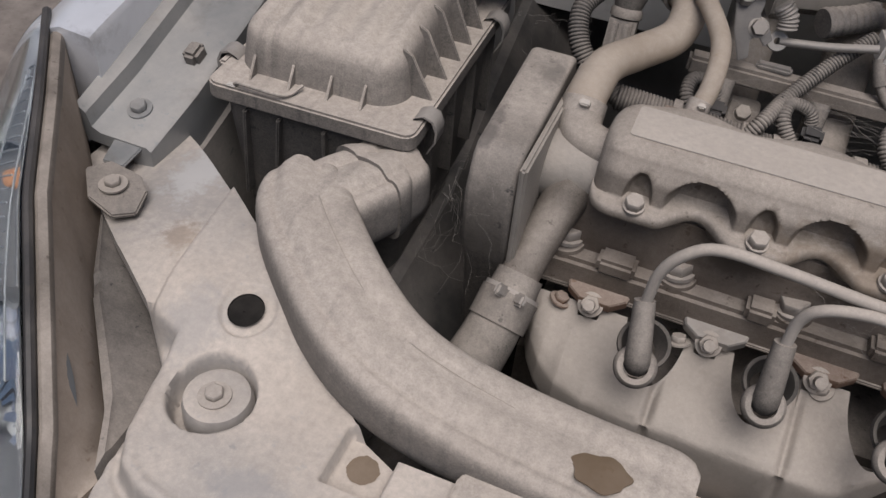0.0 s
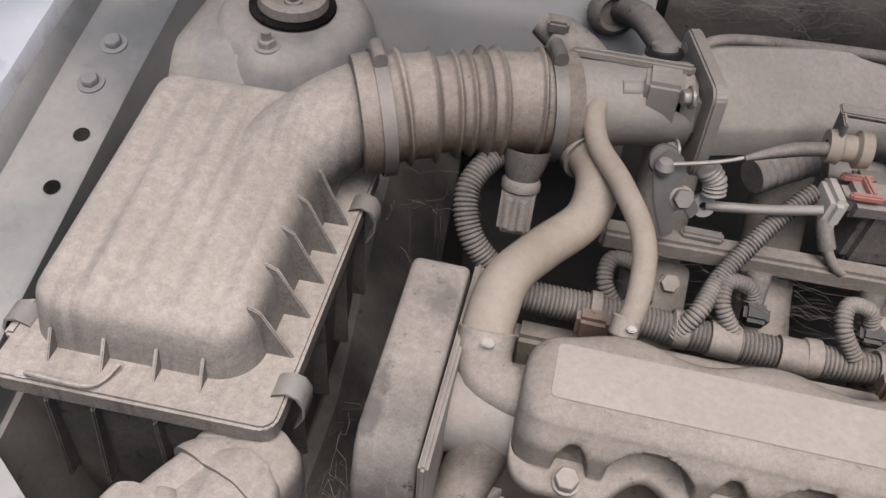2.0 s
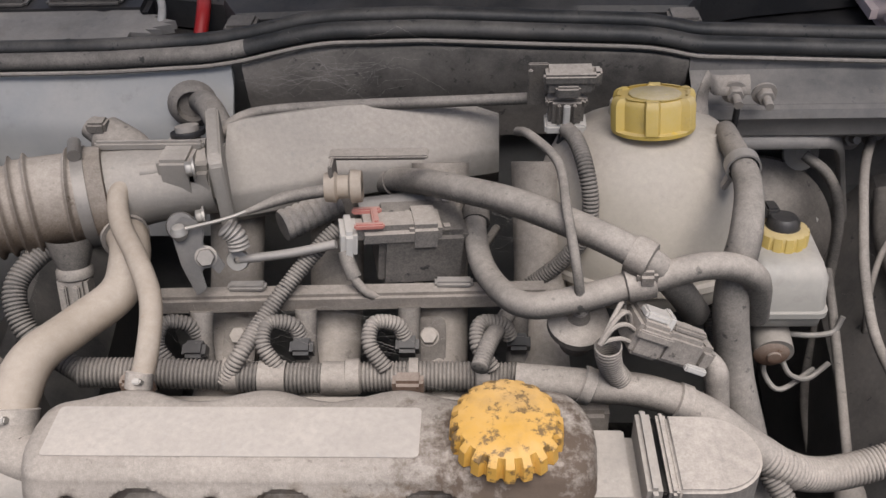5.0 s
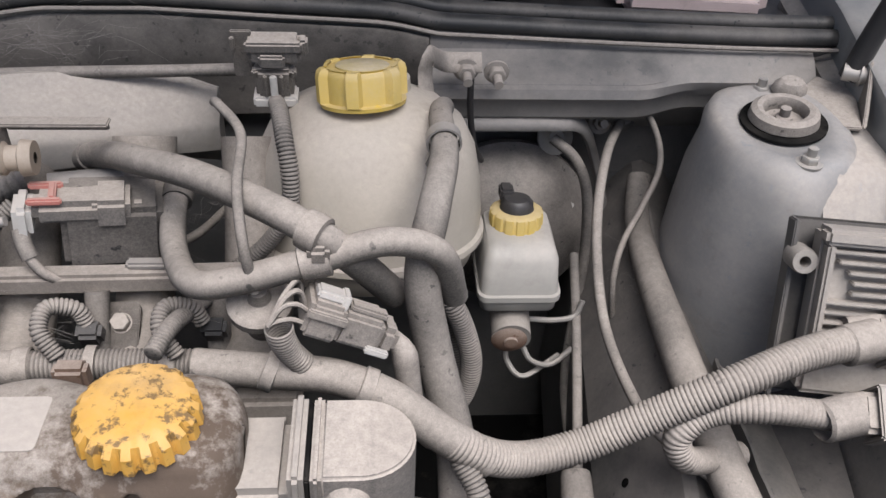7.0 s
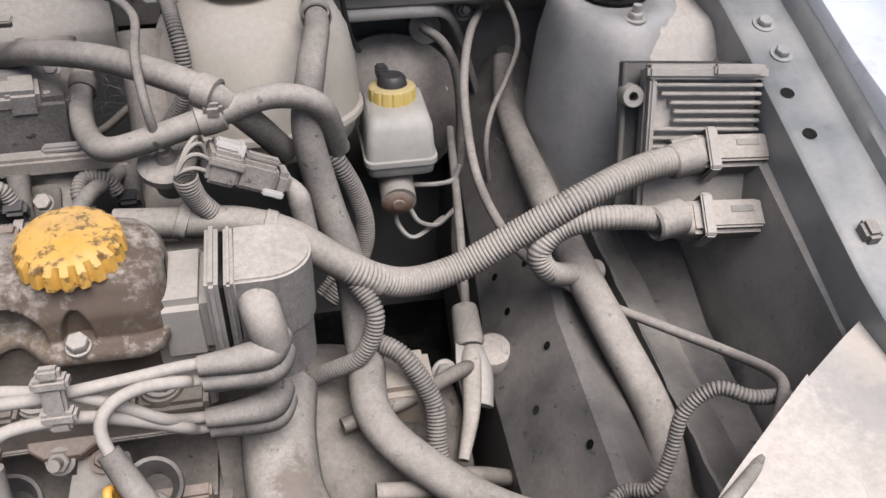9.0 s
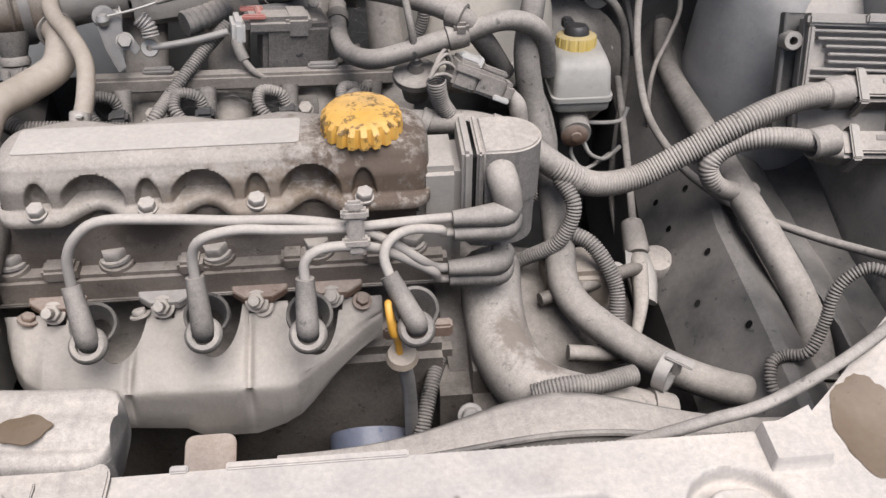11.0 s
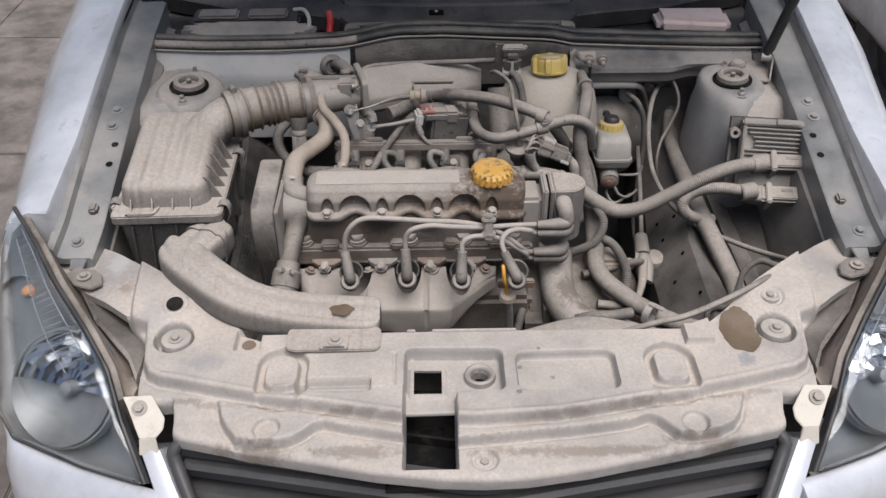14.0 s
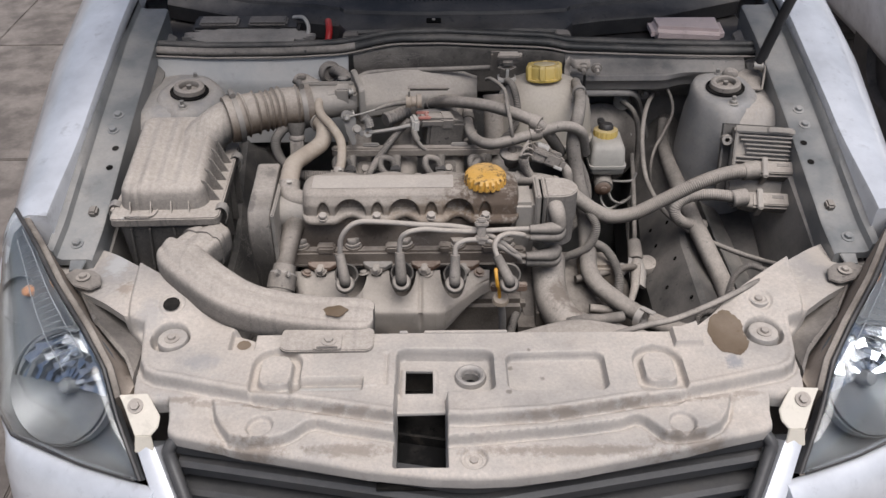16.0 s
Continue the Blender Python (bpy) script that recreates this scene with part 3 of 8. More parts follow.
def lock_panel():
    """The pressing, on a grid whose rows run straight across the car and end at its outline."""
    xs = np.linspace(-0.64, 0.64, 801)
    for q in (-0.098, -0.088, -0.050, -0.034):
        xs[np.argmin(np.abs(xs - q))] = q
    lines = np.linspace(-0.034, 0.45, 330)
    for q in (-0.012, 0.069, 0.100, 0.143):
        lines[np.argmin(np.abs(lines - q))] = q
    bm = bmesh.new()
    cols, ycols = [], []
    for x in xs:
        ys = np.clip(lines, front_y(abs(x)), rear_y(abs(x)))
        zs = panel_z(np.full(len(ys), x), ys)
        col = []
        for k, (y, z) in enumerate(zip(ys, zs)):
            col.append(col[-1] if k and y == ys[k - 1] else bm.verts.new((x, y, z)))
        cols.append(col)
        ycols.append(ys)
    for i in range(len(xs) - 1):
        for k in range(len(lines) - 1):
            q = [cols[i][k], cols[i + 1][k], cols[i + 1][k + 1], cols[i][k + 1]]
            q = [v for n, v in enumerate(q) if v not in q[:n]]
            if len(q) > 2 and not panel_open((xs[i] + xs[i + 1]) / 2, (ycols[i][k] + ycols[i][k + 1]) / 2):
                bm.faces.new(q)
    rim = [e for e in bm.edges if e.is_boundary]
    low = bmesh.ops.extrude_edge_only(bm, edges=rim)
    for v in [g for g in low["geom"] if isinstance(g, bmesh.types.BMVert)]:
        inside = -0.11 < v.co.x < 0.02 and front_y(abs(v.co.x)) + 0.003 < v.co.y < 0.15 or math.hypot(v.co.x + 0.433, v.co.y - 0.255) < 0.02
        v.co.z -= 0.004 if inside else 0.013
    bmesh.ops.delete(bm, geom=[v for v in bm.verts if not v.link_faces], context="VERTS")
    bmesh.ops.recalc_face_normals(bm, faces=bm.faces)
    return bm


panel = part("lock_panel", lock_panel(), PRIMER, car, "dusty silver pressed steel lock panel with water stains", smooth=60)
cupbolt = part("bolt", hexbolt(0.0062, 0.006, 1.7), BOLTM, panel, m=pose(-0.424, 0.198, 0.752))
for x, y, z in ((0.428, 0.200, 0.752), (-0.278, 0.046, 0.719), (0.278, 0.046, 0.719), (0.002, 0.0, 0.712), (0.433, 0.257, 0.765)):
    share(cupbolt, "bolt", pose(x, y, z, 0, 0, 20), panel)
cup = part("cup", lathe([(0.004, 0.0025), (0.010, 0.0028), (0.0165, 0.0046), (0.0205, 0.0032), (0.0222, -0.002), (0.0226, -0.016)], 40), PRIMER, panel, "raised round cup under the bolt", m=pose(-0.423, 0.199, 0.749))
share(cup, "cup", pose(0.427, 0.201, 0.749, 0, 0, 30), panel)
collar = part("collar", lathe([(0.003, 0.001), (0.0085, 0.0015), (0.0115, 0.0042), (0.0142, 0.0035), (0.0155, -0.006)], 32), PRIMER, panel, "dusty raised collar", m=pose(-0.278, 0.046, 0.7185))
share(collar, "collar", pose(0.278, 0.046, 0.7185), panel)
share(collar, "collar", pose(0.433, 0.256, 0.765), panel)
share(collar, "collar", pose(0.002, 0.0, 0.7115), panel)
part("latch_ring", moved(lathe([(0.012, -0.02), (0.0125, 0.002), (0.0145, 0.0055), (0.0175, 0.007), (0.0205, 0.0055), (0.022, 0.001), (0.022, -0.006)], 40), pose(0.002, 0.133, 0.7325)), STEEL, panel, "bare steel striker ring")
# the shade down the bore is a flat black disc
part("bore", moved(lathe([(0, 0), (0.0118, 0)], 24), pose(0.002, 0.133, 0.7165)), VOID, panel, "black disc for the shaded bore of the striker ring")
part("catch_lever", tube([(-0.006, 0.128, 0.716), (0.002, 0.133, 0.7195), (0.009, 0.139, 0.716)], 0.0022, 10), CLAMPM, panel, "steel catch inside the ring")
# round hole not cut: a black disc stands for its shaded inside
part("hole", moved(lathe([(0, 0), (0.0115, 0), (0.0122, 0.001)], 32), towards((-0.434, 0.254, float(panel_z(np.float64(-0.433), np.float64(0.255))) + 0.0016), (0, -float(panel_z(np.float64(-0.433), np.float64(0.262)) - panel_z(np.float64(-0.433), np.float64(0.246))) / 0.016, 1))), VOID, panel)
# black sheet below the latch opening, in place of the shade there
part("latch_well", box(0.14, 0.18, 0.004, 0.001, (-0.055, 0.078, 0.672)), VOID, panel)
for x0, x1 in ((-0.098, -0.086), (-0.062, 0.057)):
    part("edge_step", box(x1 - x0, 0.006, 0.003, 0.001, ((x0 + x1) / 2, 0.206, 0.7525)), PRIMER, panel)


def fender_z(y):
    """The height of the bolted rail."""
    return np.interp(y, [0.25, 0.37, 0.66, 0.9, 1.4], [0.745, 0.775, 0.851, 0.905, 0.99])


def fender(side):
    """One wing, from the bolted rail over the crown and down its outside."""
    rows = []
    for y in np.linspace(0.392, 1.40, 44):
        z = fender_z(y)
        xi = np.interp(y, [0.36, 0.9, 1.4], [0.645, 0.652, 0.66])
        out = np.interp(y, [0.36, 0.9, 1.4], [0.0, 0.045, 0.06])
        hi = 0.022 * (1 - float(step(0.36, 0.62, y)))
        sec = [(xi, z - 0.02), (xi, z + 0.028 + hi), (xi + 0.003, z + 0.034 + hi), (xi + 0.03, z + 0.036 + hi), (xi + 0.055 + out * 0.5, z + 0.026 + hi), (xi + 0.082 + out * 0.7, z - 0.002),
               (xi + 0.105 + out, z - 0.05), (xi + 0.122 + out, z - 0.14), (xi + 0.128 + out, z - 0.30), (xi + 0.12 + out, 0.30), (xi + 0.10 + out, 0.30), (xi + 0.09, z - 0.12)]
        rows.append([(side * a, y, b) for a, b in sec])
    return loft(rows)


def rail(side):
    """The bolted flange between wing and engine bay."""
    rows = []
    for y in np.linspace(0.362, 1.02, 44):
        z = fender_z(y)
        xi = np.interp(y, [0.362, 0.42, 0.9], [0.584, 0.581, 0.592])
        sec = [(xi, z - 0.06), (xi, z - 0.003), (xi + 0.004, z), (xi + 0.046, z), (xi + 0.053, z + 0.004), (xi + 0.056, z + 0.016), (0.648, z + 0.022),
               (0.648, z + 0.012), (xi + 0.060, z - 0.01), (xi + 0.02, z - 0.012), (xi + 0.006, z - 0.06)]
        rows.append([(side * a, y, b) for a, b in sec])
    return loft(rows)


for side in (-1, 1):
    part("front_wing", fender(side), PAINT, car, "silver painted front wing")
    r = part("wing_rail", rail(side), RAILM, car, "dark grey painted wing flange with bolts")
    for y in (0.393, 0.645, 0.684):
        part("bolt", hexbolt(0.0068, 0.007, 1.5), RAILM, r, m=pose(side * 0.614, y, float(fender_z(y)), 15, 0, 0))
    part("clip", moved(box(0.014, 0.018, 0.014, 0.003), pose(side * 0.602, 0.455, float(fender_z(0.455)) + 0.004, 15)), DARKP, r, "black push-in clip")
    for y in (0.555, 0.60):
        # black discs laid on the flange stand for shaded holes
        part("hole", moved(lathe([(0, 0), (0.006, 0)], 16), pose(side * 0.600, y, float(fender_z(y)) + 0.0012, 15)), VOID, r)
    # inner wheel arch wall and the tower on it
    rows = []
    for y in np.linspace(0.36, 1.0, 24):
        z = fender_z(y)
        rows.append([(side * (0.575 + 0.02), y, z - 0.04), (side * 0.578, y, z - 0.05), (side * 0.565, y, 0.62), (side * 0.52, y, 0.45), (side * 0.50, y, 0.30), (side * 0.53, y, 0.30)])
    part("inner_arch", loft(rows), ARCHM, car, "dusty grey inner wing wall")
    shape = moved(lathe([(0.018, 0.019), (0.034, 0.0195), (0.038, 0.022), (0.049, 0.0225), (0.056, 0.019), (0.062, 0.009), (0.066, -0.008), (0.071, -0.040), (0.077, -0.086), (0.084, -0.16), (0.095, -0.34)], 72), pose(0, 0, 0, 2, side * -3) @ Matrix.Diagonal((1.0, 1.30, 1.0, 1.0)))
    for v in shape.verts:
        if v.co.xy.length > 0.045:
            v.co += v.co.normalized() * (0.006 * noise.noise(v.co * 22 + Vector((side * 3, 0, 0))) - 0.004 * math.exp(-((math.atan2(v.co.y, side * v.co.x) + 1.2) / 0.25) ** 2) * (v.co.z < 0.018))
    tower = part("strut_tower", moved(shape, pose(side * 0.510, 0.788, 0.829)), TOWER, car, "domed strut tower, grey paint under dust", smooth=60)
    part("strut_mount", moved(join(lathe([(0.017, 0.002), (0.0165, 0.009), (0.019, 0.0135), (0.0235, 0.0145), (0.028, 0.0115), (0.0295, 0.004), (0.026, 0.0)], 44), lathe([(0.018, 0.003), (0.008, 0.002), (0.007, 0.006), (0.0045, 0.007), (0.0045, 0.014), (0, 0.0145)], 24)), pose(side * 0.510, 0.790, 0.850, 2, side * -3)), TAPE, tower, "dusty strut mount ring")
    # shade in the gap round the mount, drawn as a black ring
    part("gap_ring", moved(lathe([(0.024, 0.0022), (0.036, 0.0022), (0.036, 0.0)], 40), pose(side * 0.510, 0.789, 0.8505, 2, side * -3)), VOID, tower, "black ring for the shaded gap round the mount")
    # tower hole as a black disc, its shade put into the colour
    part("hole", moved(lathe([(0, 0.001), (0.0042, 0.001)], 14), towards((side * 0.4605, 0.770, 0.8445), (side * -0.55, -0.2, 0.8))), VOID, tower)
    for y in (0.846, 0.729):
        part("bolt", moved(join(hexbolt(0.0072, 0.008, 1.5), lathe([(0.004, 0.006), (0.004, 0.015), (0, 0.0155)], 12)), pose(side * 0.510, y, 0.847)), ZINC, tower)
    rows = []
    for y in np.linspace(0.66, 0.93, 28):
        fall = 0.075 * (1 - float(step(0.655, 0.735, y)))
        rows.append([(side * a, y, b - fall) for a, b in ((0.520, 0.8455), (0.545, 0.846), (0.572, 0.843), (0.603, 0.838), (0.603, 0.80), (0.520, 0.80))])
    part("tower_shelf", loft(rows), TOWER, car, "dusty shelf between tower and wing flange", smooth=60)

# chassis legs low beside the engine
for side in (-1, 1):
    rows = []
    for y, x, z in ((0.26, 0.40, 0.64), (0.40, 0.405, 0.645), (0.55, 0.405, 0.655), (0.70, 0.42, 0.68), (0.95, 0.44, 0.72)):
        rows.append([(side * (x - 0.06), y, z - 0.08), (side * (x - 0.004), y, z), (side * (x + 0.006), y, z + 0.004), (side * (x + 0.03), y, z - 0.01), (side * (x + 0.06), y, z - 0.05), (side * (x + 0.15), y, z - 0.04), (side * (x + 0.15), y, z - 0.30), (side * (x - 0.07), y, z - 0.30)])
    leg = part("chassis_leg", loft(rows), LEGM, car, "grey painted chassis leg with holes", smooth=30)
    if side > 0:
        for y, d in ((0.36, 0.4), (0.42, 0.12), (0.485, 0.55), (0.53, 0.2), (0.60, 0.6), (0.63, 0.25), (0.65, 0.7)):
            xx, zz = float(np.interp(y, [0.26, 0.40, 0.55, 0.70], [0.40, 0.405, 0.405, 0.42])), float(np.interp(y, [0.26, 0.4, 0.55, 0.70], [0.64, 0.645, 0.655, 0.68]))
            # leg left whole: each hole's shade is a black disc on it
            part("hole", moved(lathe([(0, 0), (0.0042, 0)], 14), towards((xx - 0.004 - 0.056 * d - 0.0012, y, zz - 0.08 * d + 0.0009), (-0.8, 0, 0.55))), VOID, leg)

# the upright welded seam along the inner wing
for side in (-1, 1):
    rows = []
    for y in np.linspace(0.36, 0.80, 60):
        x = float(np.interp(y, [0.36, 0.50, 0.60, 0.70, 0.80], [0.480, 0.477, 0.474, 0.470, 0.468])) + 0.0015 * noise.noise(Vector((y * 40, 0, 0)))
        z = float(np.interp(y, [0.36, 0.50, 0.60, 0.70, 0.76, 0.80], [0.632, 0.640, 0.645, 0.655, 0.685, 0.715])) + 0.002 * noise.noise(Vector((y * 55, 3, 0)))
        rows.append([(side * a, y, b) for a, b in ((x, z - 0.05), (x, z), (x + 0.0025, z + 0.001), (x + 0.005, z - 0.004), (x + 0.030, z - 0.014), (x + 0.055, z - 0.040), (x + 0.055, z - 0.09))])
    part("wing_seam", loft(rows), ARCHM, car, "dusty welded seam along the inner wing", smooth=35)

# bulkhead, cowl and windscreen
def seal_z(x):
    """The height of the rubber seal, which dips to both sides."""
    return float(np.interp(x, [-0.62, -0.49, -0.336, -0.234, -0.205, -0.145, -0.115, -0.03, 0.073, 0.165, 0.185, 0.222, 0.38, 0.50, 0.62], [0.880, 0.875, 0.876, 0.880, 0.884, 0.897, 0.900, 0.900, 0.894, 0.890, 0.888, 0.880, 0.875, 0.872, 0.870]))


rows = []
for x in np.linspace(-0.60, 0.60, 49):
    top, wave = seal_z(x), 0.004 * math.sin(x * 9)
    rows.append([(x, 0.896, top - 0.002), (x, 0.900, top - 0.012), (x, 0.906 + wave, 0.855), (x, 0.915, 0.83), (x, 0.935, 0.775), (x, 0.945, 0.60), (x, 0.95, 0.30), (x, 0.99, 0.30), (x, 0.99, 0.85), (x, 0.93, top - 0.010)])
rows_left = [[(x, 0.892, seal_z(x) - 0.003), (x, 0.886, 0.858), (x, 0.868, 0.838), (x, 0.862, 0.82), (x, 0.860, 0.70), (x, 0.865, 0.70), (x, 0.867, 0.82), (x, 0.874, 0.838), (x, 0.896, 0.866)] for x in np.linspace(-0.60, -0.215, 24)]
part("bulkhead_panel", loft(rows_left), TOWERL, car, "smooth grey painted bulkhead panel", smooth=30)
rows_right = []
for x in np.linspace(0.215, 0.572, 43):
    a, b = float(step(0.352, 0.392, x)), float(step(0.40, 0.46, x))
    fold = [(0.894, seal_z(x) - 0.003), (0.892, 0.866), (0.880, 0.858), (0.852 + 0.016 * b, 0.846), (0.849 + 0.02 * b, 0.838), (0.855 + 0.02 * b, 0.830), (0.857 + 0.02 * b, 0.816), (0.862 + 0.02 * b, 0.811), (0.932 - 0.040 * a, 0.806 - 0.012 * a), (0.936 - 0.016 * a, 0.782 - 0.012 * a), (0.940, 0.70), (0.945, 0.58)]
    rows_right.append([(x, y, z) for y, z in fold] + [(x, y + 0.005, z + 0.003) for y, z in reversed(fold)])
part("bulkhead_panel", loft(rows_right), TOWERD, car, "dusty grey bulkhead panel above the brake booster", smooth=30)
part("frame_lip", tube([(0.222, 0.860, 0.808), (0.330, 0.862, 0.807), (0.352, 0.868, 0.803), (0.366, 0.880, 0.788), (0.382, 0.900, 0.752), (0.398, 0.912, 0.705), (0.412, 0.916, 0.660)], 0.0085, 12, 0.006, flat=0.55), TOWERD, car, "pressed lip round the booster opening")
bulk = part("bulkhead", loft(rows), WALLM, car, "grey painted bulkhead with dust and cobwebs")


def across(y, dz, x0=-0.62, x1=0.62, n=60):
    return [(x, y + 0.004 * math.sin(x * 7 + 1), seal_z(x) + dz) for x in np.linspace(x0, x1, n)]


part("cowl_seal", tube(across(0.900, 0.0075, -0.20, 0.62), 0.0085, 12, 0.01, flat=0.8), SEALM, car, "black rubber cowl seal")
part("cowl_seal", tube(across(0.900, 0.0075, -0.62, -0.20, 24), 0.0087, 12, 0.01, flat=0.8), RUBBER, car, "dust-covered rubber cowl seal")
part("cowl_lip", tube(across(0.917, 0.0135), 0.0080, 10, 0.01), SEALM, car)
part("seal_edge", tube(across(0.889, 0.0), 0.0022, 8, 0.01), TAPE, car, "pale dusty edge of the seal")
bm = loft([[(x, 0.912 + 0.004 * math.sin(x * 9), 0.790), (x, 0.900, 0.845), (x, 0.894, seal_z(x) - 0.006), (x, 0.891, seal_z(x) - 0.009), (x, 0.896 + 0.003 * math.sin(x * 11), 0.845), (x, 0.908 + 0.004 * math.sin(x * 9), 0.788)] for x in np.linspace(-0.205, 0.214, 40)])
part("sound_pad", bm, PADM, car, "dark felt pad on the bulkhead", smooth=60)
rows = [[(x, 0.918, seal_z(x) + 0.008), (x, 0.940, seal_z(x) + 0.008), (x, 0.948, 0.865), (x, 1.20, 0.860), (x, 1.20, 0.84), (x, 0.918, 0.84)] for x in np.linspace(-0.62, 0.62, 60)]
part("cowl_tray", loft(rows), BLACK, car, "black scuttle trough behind the seal", smooth=30)
rows = []
for x in np.linspace(-0.62, 0.62, 125):
    bow = 0.11 * (x / 0.6) ** 2
    f = float(np.interp(abs(x), [0, 0.20, 0.225, 0.235, 0.30, 0.43, 0.62], [0.958, 0.950, 0.948, 0.985, 1.005, 1.028, 1.115]))
    back = max(f + 0.045, 1.00 + bow)
    rows.append([(x, f, 0.868), (x, f, 0.898), (x, f + 0.005, 0.903), (x, back, 0.915), (x, back + 0.003, 0.921), (x, 1.075 + bow, 0.933), (x, 1.075 + bow, 0.89)])
scuttle = part("scuttle_cover", loft(rows), BLACK, car, "black plastic scuttle cover under the windscreen", smooth=30)
# black block in place of the shade in the screw pocket
part("screw_pocket", box(0.03, 0.022, 0.004, 0.001, (-0.045, 0.985, 0.9105)), VOID, scuttle)
share(cupbolt, "screw", pose(-0.045, 0.983, 0.911) @ Matrix.Scale(0.6, 4), scuttle)
dot = part("dot", lathe([(0, 0.0012), (0.0022, 0.0012), (0.0026, 0)], 8), VOID, scuttle, m=pose(-0.35, 1.045 + 0.11 * (0.35 / 0.6) ** 2, 0.9305))
for k in range(1, 75):
    x = -0.35 + 0.0095 * k
    share(dot, "dot", pose(x, 1.045 + 0.11 * (x / 0.6) ** 2, 0.9305, 6), scuttle)
rows = [[(x, 1.066 + 0.11 * (x / 0.6) ** 2, 0.936), (x, 1.70 + 0.08 * (x / 0.6) ** 2, 1.36), (x, 1.702 + 0.08 * (x / 0.6) ** 2, 1.35), (x, 1.070 + 0.11 * (x / 0.6) ** 2, 0.926)] for x in np.linspace(-0.64, 0.64, 30)]
for x in (-0.212, 0.214):
    part("foot", (box(0.030, 0.030, 0.010, 0.003, (x, 0.940, 0.897))), DARKP, scuttle, "dusty bracket foot")
part("windscreen", loft(rows), TINTED, car, "dark windscreen glass")
# the raised bonnet over the rear of the bay
rows = []
for t in np.linspace(0, 1, 14):
    rows.append([(x, 1.02 - 0.59 * t - 0.05 * math.sin(math.pi * t), 1.02 + 0.775 * t) for x in np.linspace(-0.66, 0.66, 14)] + [(x, 1.045 - 0.59 * t - 0.05 * math.sin(math.pi * t), 1.035 + 0.775 * t) for x in np.linspace(0.66, -0.66, 14)])
part("bonnet", loft(rows), PAINT, car, "raised silver bonnet")
# the plain rest of the car behind the windscreen
rows = []
for y, w, zt in ((1.40, 0.80, 0.98), (1.71, 0.81, 1.37), (1.95, 0.81, 1.42), (2.6, 0.81, 1.43), (3.1, 0.80, 1.38), (3.45, 0.78, 1.10), (3.62, 0.74, 0.80), (3.66, 0.72, 0.55)):
    roof = max(0.45, w - 0.42 * (zt - 0.95))
    rows.append([(-w + 0.04, y, 0.22), (-w, y, 0.35), (-w - 0.01, y, 0.65), (-w + 0.02, y, min(0.95, zt)), (-roof - 0.02, y, zt - 0.06), (-roof + 0.08, y, zt), (roof - 0.08, y, zt), (roof + 0.02, y, zt - 0.06), (w - 0.02, y, min(0.95, zt)), (w + 0.01, y, 0.65), (w, y, 0.35), (w - 0.04, y, 0.22)])
part("cabin", loft(rows), PAINT, car, "silver painted body behind the windscreen", smooth=30)
for side in (-1, 1):
    part("rear_wheel", moved(lathe([(0, 0.03), (0.17, 0.05), (0.18, 0.08), (0.27, 0.085), (0.285, 0.05), (0.285, -0.08), (0, -0.08)], 40), pose(side * 0.74, 3.1, 0.285, 0, side * 90)), BLACK, car, "black tyre and wheel")
# what lies in the open scuttle
rough_edge = random.Random(11)
single("torn_felt", moved(prism([(0.13 * math.cos(a) * rough_edge.uniform(0.86, 1.06), 0.036 * math.sin(a) * rough_edge.uniform(0.7, 1.15)) for a in np.linspace(0, math.tau, 60)[:-1]], 0.010, 0.002), pose(-0.420, 0.962, 0.882, 8)), stuff("grey torn felt", (0.22, 0.21, 0.20), 0.9, 0.0, 0.4, 0.6, 0.5, 0.8), "torn dusty grey felt in the scuttle", "felt")
fuse = thing("fuse_box", "dusty black fuse box in the scuttle", "fuse box", pose(-0.430, 1.010, 0.886, 6))
part("box", box(0.22, 0.06, 0.03, 0.006), BLACK, fuse)
part("cover", box(0.08, 0.035, 0.01, 0.004, (-0.055, -0.005, 0.018)), DARKP, fuse)
part("cover", box(0.08, 0.035, 0.01, 0.004, (0.045, -0.005, 0.018)), DARKP, fuse)
single("scuttle_cable", tube([(-0.305, 0.955, 0.875), (-0.300, 0.975, 0.900), (-0.312, 1.00, 0.912), (-0.335, 1.02, 0.905)], 0.004, 10), PALE, "white cable in the scuttle", "cable")
single("scuttle_cable", tube([(-0.262, 0.945, 0.868), (-0.258, 0.970, 0.895), (-0.262, 1.00, 0.905)], 0.007, 10), RED, "red cable in the dark scuttle", "cable")
bottle = thing("plastic_bag", "crumpled pinkish-white plastic lying in the scuttle", "plastic bag", pose(0.475, 0.990, 0.884))
bm = box(0.15, 0.07, 0.035, 0.012, seg=3)
for v in bm.verts:
    v.co += Vector((0, 0, 0.010 * noise.noise(v.co * 25)))
part("sheet", bm, stuff("pinkish plastic", (0.62, 0.50, 0.48), 0.4, 0.0, 0.2, 0.6, 0.4, 0.3), bottle)

for side in (-1, 1):
    wheel = part("front_wheel", moved(lathe([(0, 0.03), (0.17, 0.05), (0.18, 0.08), (0.27, 0.085), (0.285, 0.05), (0.285, -0.08), (0, -0.08)], 40), pose(side * 0.68, 0.80, 0.285, 0, side * 90)), BLACK, car, "black tyre and wheel")

# bonnet stay
stay = thing("bonnet_stay", "black steel bonnet stay on its hinge bracket", "bonnet stay")
part("rod", tube([(0.583, 0.838, 0.868), (0.603, 0.834, 0.96), (0.68, 0.80, 1.30)], 0.010, 12), BLACK, stay)
